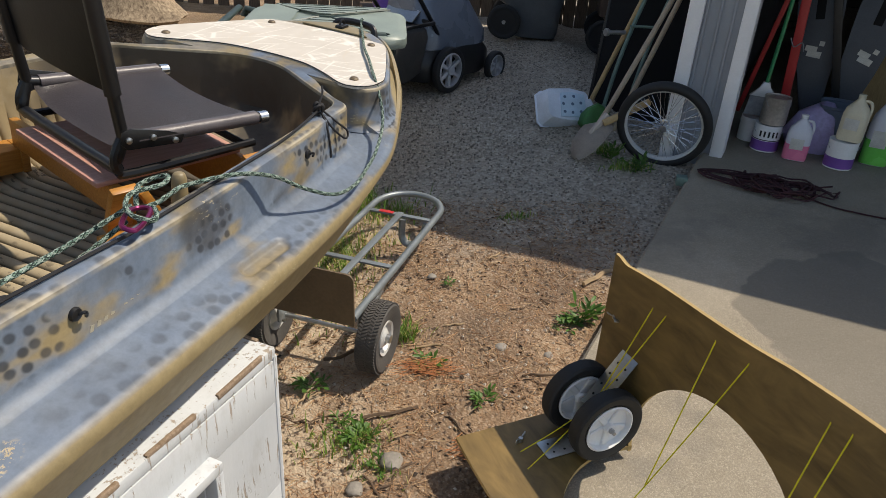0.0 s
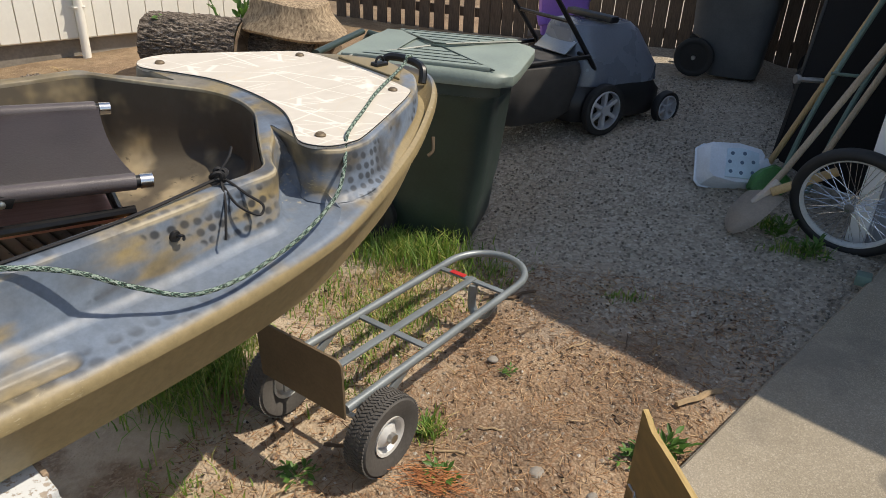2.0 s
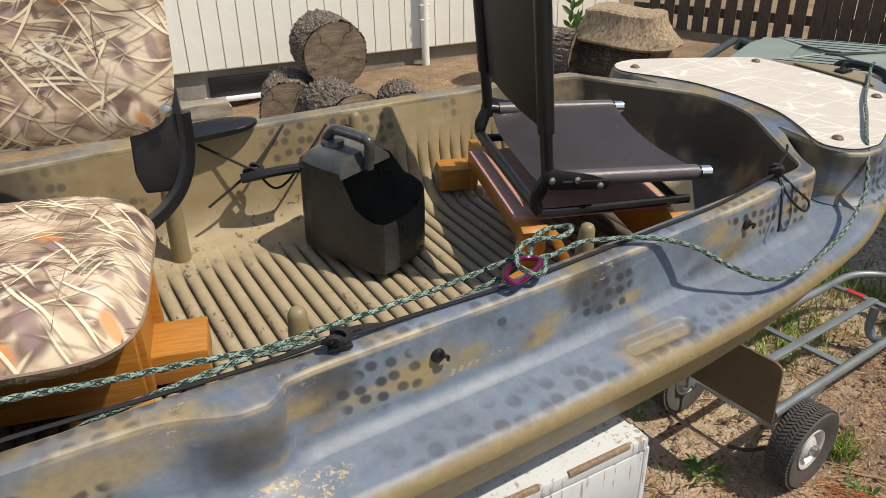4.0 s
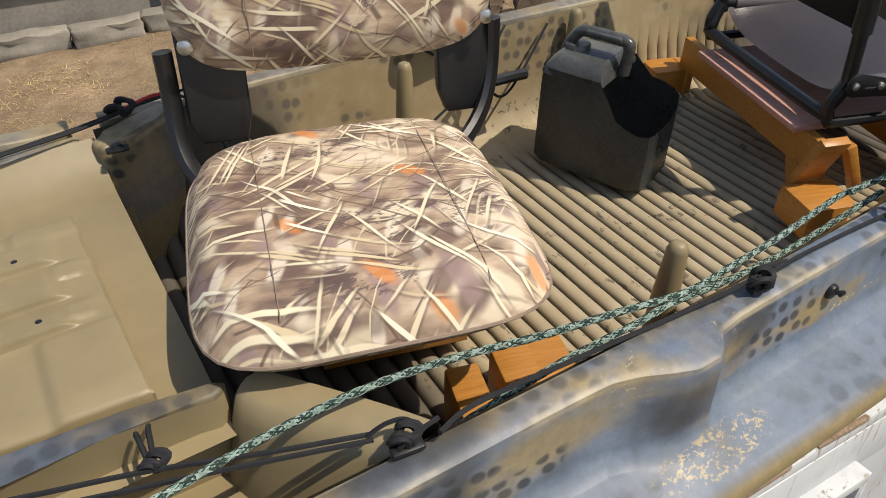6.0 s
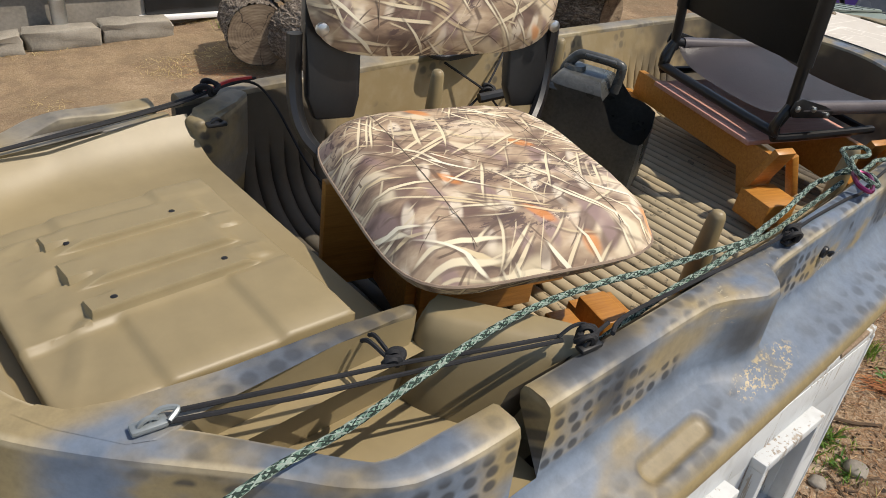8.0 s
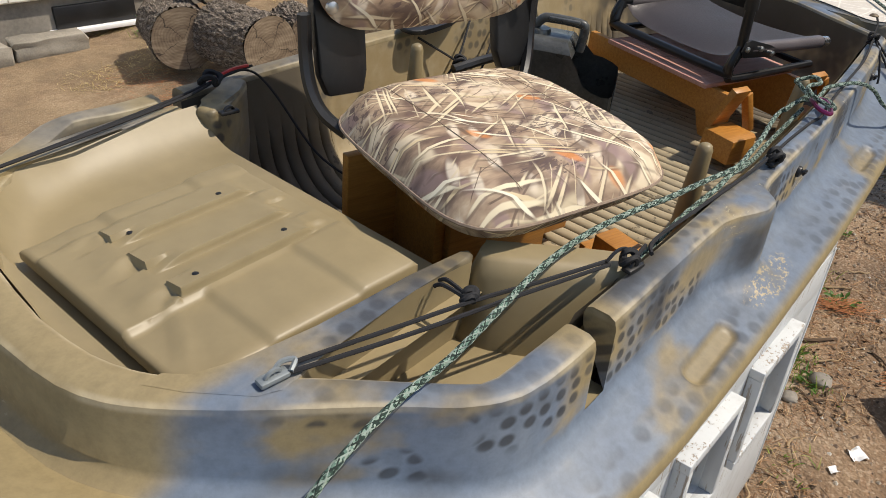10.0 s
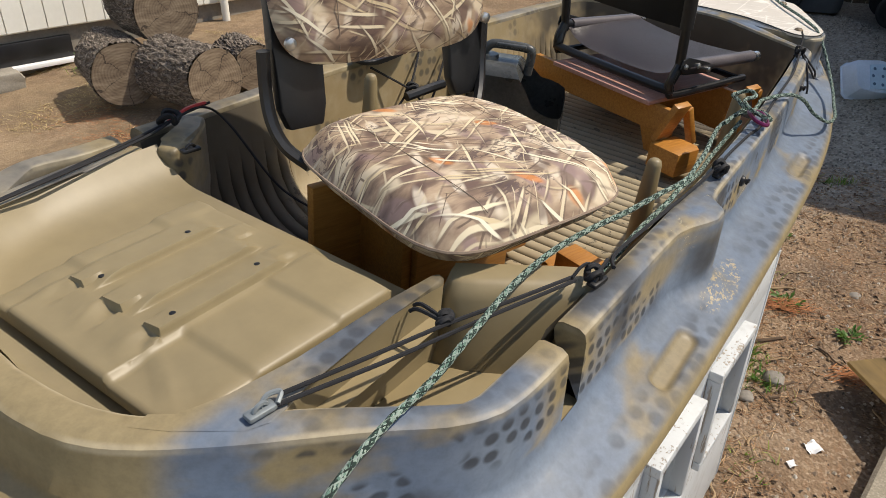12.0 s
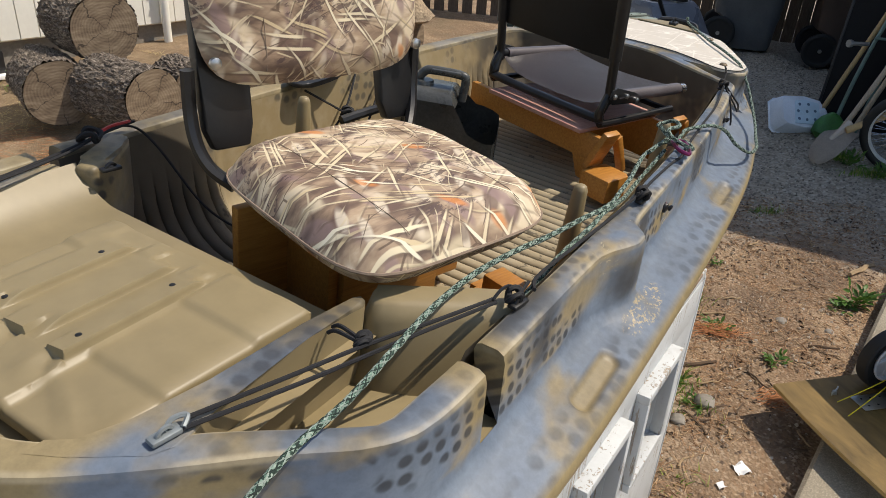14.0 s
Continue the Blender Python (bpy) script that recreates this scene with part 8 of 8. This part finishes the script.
    for k in range(15):
        cx = rnd.uniform(-0.10, 0.14) if k > 3 else -0.20
        lx, ly = (rnd.uniform(0.08, 0.22), rnd.uniform(0.06, 0.15)) if k > 3 else (0.24, 0.04 + 0.025 * k)
        turn, n = rnd.uniform(-0.9, 0.9) if k > 3 else -0.12 + 0.05 * k, 15
        pts = []
        for i in range(n):
            a = 2 * math.pi * 1.15 * i / (n - 1) + k
            x, y = lx * math.cos(a) * rnd.uniform(0.85, 1.1), ly * math.sin(a) * rnd.uniform(0.8, 1.15)
            pts.append((cx + x * math.cos(turn) - y * math.sin(turn), x * math.sin(turn) + y * math.cos(turn), 0.007 + rnd.random() * (0.045 if k > 3 else 0.012)))
        part("strand", new_tube(smooth_line(pts, 5), 0.0050, 5), RED_ROPE, rp)
    part("strand", new_tube(smooth_line([(0.1, -0.03, 0.008), (0.25, -0.10, 0.008), (0.38, -0.11, 0.008), (0.55, -0.10, 0.008)], 5), 0.0045, 5), RED_ROPE, rp)
    bkk = thing("wood_block", slab_m(1.98, -0.02) @ pose(0, 0, -0.02), "small pale green painted block at the slab edge", "block")
    part("block", new_box(0.06, 0.06, 0.05, pose(0, 0, 0.012, 0, 0, 15), 0.004), TOOL_GREEN, bkk)
    ch = thing("tube_stand", slab_m(0.86, 1.12), "dark tubular stand leg on the slab", "stand")
    part("leg", new_tube(smooth_line([(-0.03, -0.02, 0.012), (0.0, 0, 0.02), (0.02, 0.06, 0.14), (0.10, 0.16, 0.20), (0.3, 0.2, 0.21), (0.5, 0.2, 0.02)], 5), 0.014, 8), BLACK_METAL, ch)


def slab_m(along, out):
    p = slab_pose(along, out)
    return Matrix.Translation(p) @ Matrix.Rotation(math.atan2(SIDE.y, SIDE.x), 4, "Z")


# ---------------------------------------------------------------- logs and stones by the house
def build_log(m, r, length, label, seed, cut=0.0):
    """A sawn log lying along local z; its near end is at z = 0."""
    lg = thing("log", m, label, "log", "logs by the house")
    bm = bmesh.new()
    n, k = 132, 44
    rows = []
    for j in range(k + 1):
        z = length * j / k
        row = []
        for i in range(n):
            a = 2 * math.pi * i / n
            c, s = math.cos(a), math.sin(a)
            base = r * (1 + 0.07 * noise.noise((c * 1.2 + seed, s * 1.2, z * 2)))
            wob = 0.5 * noise.noise((c * 3 + seed, s * 3, z * 9))
            ridge = abs(noise.noise((c * r * 46 + seed + wob, s * r * 46, z * 13 + wob)))
            crack = abs(noise.noise((c * r * 22 + 9, s * r * 22 + seed, z * 26)))
            fine = noise.noise((c * r * 120, s * r * 120 + seed, z * 70))
            rr = base + 0.034 * (min(0.45, ridge) - 0.2) + 0.020 * min(0.0, crack - 0.10) * 4 + 0.005 * fine
            row.append(bm.verts.new((rr * c, rr * s, z)))
        rows.append(row)
    for a, b in zip(rows, rows[1:]):
        for i in range(n):
            bm.faces.new((a[i], a[(i + 1) % n], b[(i + 1) % n], b[i]))
    part("bark", bm, BARK, lg)
    for z, s in ((0.0, 1), (length, -1)):
        bm = bmesh.new()
        vs = []
        for i in range(n):
            a = 2 * math.pi * i / n
            c, q = math.cos(a), math.sin(a)
            rr = r * (0.97 + 0.05 * noise.noise((c * 1.2 + seed, q * 1.2, z * 2)))
            vs.append(bm.verts.new((rr * c, rr * q, z - s * 0.004)))
        bm.faces.new(vs)
        part("sawn_end", bm, LOG_END, lg, "weathered sawn end")
    return lg


def log_pose(x, y, z, aim):
    """A log whose near end is centred at x, y, z and runs away along aim."""
    return Matrix.Translation((x, y, z)) @ Vector(aim).to_track_quat("Z", "Y").to_matrix().to_4x4()


def build_stones():
    rnd = random.Random(3)
    for k in range(9):
        p = Vector((-5.40, 5.80, 0)) + EDGE * (-1.5 - 0.52 * k) + SIDE * rnd.uniform(0.10, 0.22)
        w = rnd.uniform(0.49, 0.515)
        st = new_box(w, 0.22, 0.16, None, 0.018, 2)
        bmesh.ops.subdivide_edges(st, edges=st.edges[:], cuts=3, use_grid_fill=True)
        for v in st.verts:
            v.co += 0.030 * noise.noise_vector(v.co * 13 + Vector((k * 3, 0, 0)))
        ob = part("edging_stone", st, EDGING, m=Matrix.Translation((p.x, p.y, ground_z(p.x, p.y) + 0.05)) @ Matrix.Rotation(math.atan2(EDGE.y, EDGE.x), 4, "Z"))
        tagged(ob, "rough grey concrete edging stone along the house", "stone", "edging stones")


def build_wood_pile():
    aim = (-0.80, 0.55, 0.0)
    gz = ground_z(-5, 5.2)
    build_log(log_pose(-4.55, 4.62, gz + 0.555, (-0.86, 0.50, 0.05)), 0.236, 0.42, "thick sawn log on top of the pile", 1.0)
    build_log(log_pose(-4.72, 4.28, gz + 0.200, (-0.72, 0.69, 0.0)), 0.212, 0.50, "sawn log at the foot of the pile", 3.0)
    build_log(log_pose(-4.08, 4.30, gz + 0.205, (-0.92, 0.38, 0.0)), 0.214, 0.55, "sawn log lying beside the pile", 5.0)
    build_log(log_pose(-4.02, 4.75, gz + 0.17, (-0.75, 0.66, 0.0)), 0.165, 0.42, "small split log in the pile", 7.0)
    build_log(log_pose(-3.70, 4.95, gz + 0.14, (-0.55, 0.83, 0.0)), 0.135, 0.38, "short log end in the pile", 9.0)
    gz = ground_z(-3.6, 6.6)
    build_log(log_pose(-4.25, 6.18, gz + 0.235, (0.985, 0.08, 0.0)), 0.225, 0.80, "long dark log by the fence", 11.0)
    build_log(log_pose(-2.80, 6.30, gz + 0.20, (-0.97, 0.22, 0.0)), 0.20, 0.68, "broken log under the stump", 13.0)
    st = thing("stump", Matrix.Translation((-3.13, 6.36, gz + 0.385)) @ Matrix.Rotation(radians(-20), 4, "Z") @ Matrix.Diagonal((1.02, 1.0, 0.66, 1)), "upturned flared stump of pale split wood", "stump")
    bm = bmesh.new()
    rows = []
    for z, r in ((0.0, 0.42), (0.03, 0.44), (0.12, 0.38), (0.24, 0.32), (0.34, 0.30), (0.36, 0.27)):
        rows.append([bm.verts.new((r * (1 + 0.10 * noise.noise((3 * math.cos(a), 3 * math.sin(a), z * 3))) * math.cos(a) * 1.15, r * 0.75 * (1 + 0.12 * noise.noise((4 * math.cos(a), 4 * math.sin(a), 7))) * math.sin(a), z + 0.02 * math.sin(3 * a))) for a in [2 * math.pi * i / 40 for i in range(40)]])
    for a, b in zip(rows, rows[1:]):
        for i in range(40):
            bm.faces.new((a[i], a[(i + 1) % 40], b[(i + 1) % 40], b[i]))
    bm.faces.new(rows[0][::-1])
    bm.faces.new(rows[-1])
    part("wood", bm, STUMP_WOOD, st)


# ---------------------------------------------------------------- plants and litter
def blade(vs, fs, x, y, z, h, lean, az, w):
    """One grass blade: three joined quads that taper and bend."""
    dx, dy = math.cos(az), math.sin(az)
    b = len(vs)
    for k, (f, ww) in enumerate(((0, 1.0), (0.45, 0.8), (0.8, 0.45), (1.0, 0.08))):
        o = lean * f * f
        px, py, pz = x + dx * o, y + dy * o, z + h * f * (1 - 0.25 * f * min(1, lean / max(h, 1e-3)))
        vs.append((px - dy * w * ww, py + dx * w * ww, pz))
        vs.append((px + dy * w * ww, py - dx * w * ww, pz))
    for k in range(3):
        fs.append((b + 2 * k, b + 2 * k + 1, b + 2 * k + 3, b + 2 * k + 2))


def stuff(name, vs, fs, mat, label, category):
    me = bpy.data.meshes.new(name)
    me.from_pydata(vs, [], fs)
    me.materials.append(mat)
    return tagged(new(name, me), label, category, kind="stuff")


def build_grass():
    rnd = random.Random(11)
    vs, fs = [], []
    patches = ((-1.84, 3.13, 0.24, 0.28, 1500, 0.15), (-1.42, 4.22, 0.34, 0.20, 1500, 0.12), (-1.28, 3.70, 0.26, 0.34, 900, 0.055), (-1.0, 4.15, 0.20, 0.14, 200, 0.06), (-1.70, 3.75, 0.35, 0.30, 350, 0.07), (-1.55, 2.60, 0.25, 0.2, 120, 0.06),
               (-1.27, 3.25, 0.14, 0.18, 110, 0.05), (-0.90, 3.07, 0.05, 0.07, 90, 0.07), (-0.36, 4.10, 0.10, 0.05, 70, 0.04), (0.40, 4.74, 0.13, 0.05, 160, 0.06), (0.30, 4.95, 0.10, 0.05, 90, 0.08),
               (-1.08, 2.50, 0.16, 0.08, 150, 0.05), (-0.99, 2.38, 0.10, 0.06, 60, 0.04), (-1.1, 2.0, 0.1, 0.1, 40, 0.04), (-5.6, 5.0, 0.12, 0.12, 30, 0.12))
    for cx, cy, rx, ry, n, h in patches:
        for _ in range(n):
            x, y = rnd.gauss(cx, rx * 0.5), rnd.gauss(cy, ry * 0.5)
            hh = h * rnd.uniform(0.45, 1.35)
            blade(vs, fs, x, y, ground_z(x, y) - 0.004, hh, hh * rnd.uniform(0.2, 0.9), rnd.uniform(0, 6.28), rnd.uniform(0.0016, 0.0042))
    stuff("grass", vs, fs, GRASS, "fresh green grass under and beside the boat", "grass")
    vs, fs = [], []
    for _ in range(900):
        x, y = rnd.gauss(-1.28, 0.16), rnd.gauss(3.85, 0.16)
        blade(vs, fs, x, y, ground_z(x, y) - 0.004, rnd.uniform(0.02, 0.06), rnd.uniform(0.02, 0.07), rnd.uniform(0, 6.28), 0.0022)
    for _ in range(30000):
        x, y = rnd.uniform(-6.4, -2.3), rnd.uniform(1.0, 6.0)
        if noise.noise((x * 1.3, y * 1.3, 4)) < -0.05:
            continue
        blade(vs, fs, x, y, ground_z(x, y) - 0.004, rnd.uniform(0.005, 0.03), rnd.uniform(0.03, 0.10), rnd.uniform(0, 6.28), rnd.uniform(0.0012, 0.0026))
    stuff("dry_grass", vs, fs, STRAW, "straw-coloured dry grass on the yard", "dry grass")


def leaf(bm, m, ln, w):
    pts = [(0, 0, 0), (0.3, 0.8, 0.06), (0.65, 0.75, 0.10), (1, 0, 0.02), (0.65, -0.75, 0.10), (0.3, -0.8, 0.06)]
    mid = [bm.verts.new(m @ Vector((ln * x, 0, ln * z * 0.3))) for x, z in ((0, 0), (0.5, 0.06), (1, 0.02))]
    up = [bm.verts.new(m @ Vector((ln * x, w * y / 2, ln * z))) for x, y, z in pts[1:3]]
    dn = [bm.verts.new(m @ Vector((ln * x, w * y / 2, ln * z))) for x, y, z in (pts[5], pts[4])]
    for f in ((mid[0], up[0], mid[1]), (up[0], up[1], mid[1]), (up[1], mid[2], mid[1]), (mid[0], mid[1], dn[0]), (dn[0], mid[1], dn[1]), (dn[1], mid[1], mid[2])):
        bm.faces.new(f)


def build_weed(x, y, size, n, label, seed, tall=0.6, leaves=3, lk=1.0):
    rnd = random.Random(seed)
    w = thing("weed", on_ground(x, y, 0), label, "weed", "weeds in the yard")
    for k in range(n):
        az, el = rnd.uniform(0, 6.28), rnd.uniform(0.15, 1.0) * tall
        bm = bmesh.new()
        stem = size * rnd.uniform(0.35, 0.9)
        M = Matrix.Rotation(az, 4, "Z") @ Matrix.Rotation(-el, 4, "Y")
        tube(bm, [M @ Vector((0, 0, 0)), M @ Vector((stem, 0, 0))], 0.0016, 4)
        for j in range(leaves):
            leaf(bm, M @ pose(stem * (0.4 + 0.6 * (j + 1) / leaves), 0, 0, rnd.uniform(-25, 25), rnd.uniform(-20, 20), (-50, 50, 0)[j % 3]), lk * size * rnd.uniform(0.35, 0.6), lk * size * rnd.uniform(0.16, 0.26))
        part("leafy_stem", bm, LEAF, w)


def build_litter():
    rnd = random.Random(21)
    # pebbles and crumbs of earth
    for name, n, area, mat, lab, smin, smax in (("pebbles", 5200, "earth", PEBBLE, "small pebbles and crumbs of earth", 0.003, 0.010), ("gravel", 15000, "drive", GRAVEL, "crushed gravel on the drive", 0.004, 0.011)):
        vs, fs = [], []
        for _ in range(n):
            if area == "earth":
                x, y = rnd.uniform(-1.7, 0.3), rnd.uniform(1.6, 4.2)
            else:
                x, y = rnd.uniform(-1.6, 1.0), rnd.uniform(3.6, 7.4)
                if x * 0.5 + y < 3.6 + 0.5 * rnd.random():
                    continue
            rel = Vector((x, y, 0)) - SLAB_O
            if rel.dot(SIDE) > -0.02:
                continue
            s = rnd.uniform(smin, smax)
            z = ground_z(x, y) + s * 0.25 + 0.012 * noise.noise((x * 2.1, y * 2.1, 0.3))
            b = len(vs)
            for dx, dy, dz in ((1, 0, 0), (0, 1, 0.1), (-1, 0.1, 0), (0.1, -1, 0), (0.2, 0.1, 0.8), (0, 0, -0.6)):
                vs.append((x + s * dx * rnd.uniform(0.7, 1.2), y + s * dy * rnd.uniform(0.7, 1.2), z + s * dz))
            for f in ((0, 1, 4), (1, 2, 4), (2, 3, 4), (3, 0, 4), (1, 0, 5), (2, 1, 5), (3, 2, 5), (0, 3, 5)):
                fs.append(tuple(b + i for i in f))
        stuff(name, vs, fs, mat, lab, "gravel")
    # needles
    vs, fs = [], []
    for _ in range(16000):
        x, y = rnd.uniform(-1.7, 0.25), rnd.uniform(1.5, 4.3)
        if (Vector((x, y, 0)) - SLAB_O).dot(SIDE) > -0.01 and rnd.random() < 0.97:
            continue
        if noise.noise((x * 2.2, y * 2.2, 9)) < -0.25:
            continue
        a, ln, w = rnd.uniform(0, 6.28), rnd.uniform(0.015, 0.065), rnd.uniform(0.0005, 0.0011)
        z = ground_z(x, y) + 0.003 + 0.012 * noise.noise((x * 2.1, y * 2.1, 0.3)) + rnd.uniform(0, 0.006)
        dx, dy = math.cos(a), math.sin(a)
        b = len(vs)
        vs += [(x - dy * w, y + dx * w, z), (x + dy * w, y - dx * w, z), (x + dx * ln + dy * w, y + dy * ln - dx * w, z + rnd.uniform(-0.002, 0.004)), (x + dx * ln - dy * w, y + dy * ln + dx * w, z + 0.002)]
        fs.append((b, b + 1, b + 2, b + 3))
    clump = ([], [])
    for cx, cy, r in ((-0.90, 2.88, 0.07), (-0.82, 2.86, 0.06), (-0.70, 2.45, 0.05), (-5.0, 4.2, 0.25), (-4.6, 3.9, 0.2)):
        for _ in range(90 if cx > -2 else 240):
            x, y, a, ln, w = rnd.gauss(cx, r * 0.6), rnd.gauss(cy, r * 0.5), rnd.uniform(-0.5, 0.9), rnd.uniform(0.03, 0.08), 0.0012
            z = ground_z(x, y) + 0.006 + 0.012 * noise.noise((x * 2.1, y * 2.1, 0.3)) + rnd.uniform(0, 0.015)
            dx, dy, q = math.cos(a), math.sin(a), len(clump[0])
            clump[0].extend([(x - dy * w, y + dx * w, z), (x + dy * w, y - dx * w, z), (x + dx * ln + dy * w, y + dy * ln - dx * w, z + 0.004), (x + dx * ln - dy * w, y + dy * ln + dx * w, z + 0.004)])
            clump[1].append((q, q + 1, q + 2, q + 3))
    stuff("rusty_needles", clump[0], clump[1], RUST_NEEDLE, "rust-red clumps of fallen needles on the earth", "needles")
    stuff("pine_needles", vs, fs, NEEDLE, "fallen reddish-brown needles on the earth", "needles")
    # dark bits of bark, cone scales and dead leaves
    vs, fs = [], []
    for _ in range(1500):
        x, y = rnd.uniform(-1.7, 0.2), rnd.uniform(1.6, 4.2)
        if (Vector((x, y, 0)) - SLAB_O).dot(SIDE) > -0.02 or noise.noise((x * 2.6, y * 2.6, 4)) < -0.05:
            continue
        a, ln, w, up = rnd.uniform(0, 6.28), rnd.uniform(0.004, 0.013), rnd.uniform(0.003, 0.007), rnd.uniform(0.002, 0.008)
        z = ground_z(x, y) + 0.004 + 0.012 * noise.noise((x * 2.1, y * 2.1, 0.3))
        dx, dy, b = math.cos(a), math.sin(a), len(vs)
        vs += [(x - dx * ln, y - dy * ln, z), (x - dy * w, y + dx * w, z + up), (x + dx * ln, y + dy * ln, z + up * 0.4), (x + dy * w, y - dx * w, z + up * 0.3), (x, y, z - 0.004)]
        fs += [(b, b + 3, b + 2, b + 1), (b, b + 1, b + 4), (b + 1, b + 2, b + 4), (b + 2, b + 3, b + 4), (b + 3, b, b + 4)]
    stuff("bark_bits", vs, fs, BARK_BIT, "dark bits of bark and dead leaves on the earth", "litter")
    # twigs
    spots = [(-0.05, 3.50, 0.20, 35, 0.011), (-0.62, 2.15, 0.22, -50, 0.008), (-0.83, 3.97, 0.25, 40, 0.007), (-0.95, 2.63, 0.2, 20, 0.006), (-1.1, 2.95, 0.25, 15, 0.007), (-0.70, 2.55, 0.16, -60, 0.004)]
    for i in range(56):
        spots.append((rnd.uniform(-1.5, -0.2), rnd.uniform(1.8, 3.9), rnd.uniform(0.05, 0.16), rnd.uniform(0, 180), rnd.uniform(0.002, 0.004)))
    for x, y, ln, az, r in spots:
        if (Vector((x, y, 0)) - SLAB_O).dot(SIDE) > -0.05:
            continue
        m = on_ground(x, y, az, r + 0.004)
        pts = [(ln * (k / 4 - 0.5), 0.02 * rnd.uniform(-1, 1) * ln * 5, 0.004 * rnd.random()) for k in range(5)]
        tagged(part("twig", new_tube(smooth_line(pts, 3), r, 5), TWIG if r < 0.010 and rnd.random() < 0.6 else PALE_WOOD, m=m), "dry broken twig lying on the earth", "twig", "twigs on the ground")
    for x, y, s in ((-0.875, 2.085, 0.024), (-0.953, 2.0, 0.013)):
        bm = bmesh.new()
        bmesh.ops.create_grid(bm, x_segments=6, y_segments=5, size=s)
        for v in bm.verts:
            v.co.z += 0.02 * noise.noise((v.co.x * 40, v.co.y * 40, x)) + 0.01
        bmesh.ops.solidify(bm, geom=bm.faces[:], thickness=0.001)
        tagged(part("paper_scrap", bm, TRIM_WHITE, m=on_ground(x, y, 20, 0.004)), "crumpled white paper scrap on the earth", "paper", "paper scraps")
    for x, y, s in ((-0.94, 2.41, 0.04), (-0.53, 3.0, 0.025), (-0.80, 3.52, 0.02), (-1.05, 2.30, 0.03), (-0.35, 2.95, 0.02)):
        bm = bmesh.new()
        bmesh.ops.create_icosphere(bm, subdivisions=2, radius=s)
        for v in bm.verts:
            v.co += 0.3 * s * noise.noise_vector(v.co * 30 + Vector((x, y, 0)))
            v.co.z *= 0.55
        tagged(part("stone", bm, STONE, m=on_ground(x, y, 0, s * 0.3)), "small grey-brown stone half sunk in the earth", "stone", "stones on the ground")


build_garage_things()
build_stones()
build_wood_pile()
build_grass()
for i, (x, y, s, n) in enumerate(((-0.17, 3.20, 0.11, 16), (-0.24, 3.14, 0.08, 10), (-0.82, 2.90, 0.065, 14), (-0.62, 2.70, 0.06, 14), (-1.05, 2.52, 0.075, 20), (-1.12, 2.60, 0.05, 10), (-0.93, 3.08, 0.06, 12), (0.33, 4.88, 0.10, 14), (0.46, 4.72, 0.10, 14),
                                  (-0.72, 3.47, 0.04, 8), (-1.25, 2.78, 0.07, 12), (-5.55, 5.05, 0.16, 12), (-0.98, 2.40, 0.05, 10))):
    build_weed(x, y, s, n, "low green broad-leaved weed" if s < 0.1 else "leafy bright green weed", 100 + i, 0.6 if s < 0.1 else 1.1)
build_weed(-3.66, 6.42, 0.85, 9, "upright leafy green plant between log and stump", 140, 1.45, 14, 0.28)
build_litter()
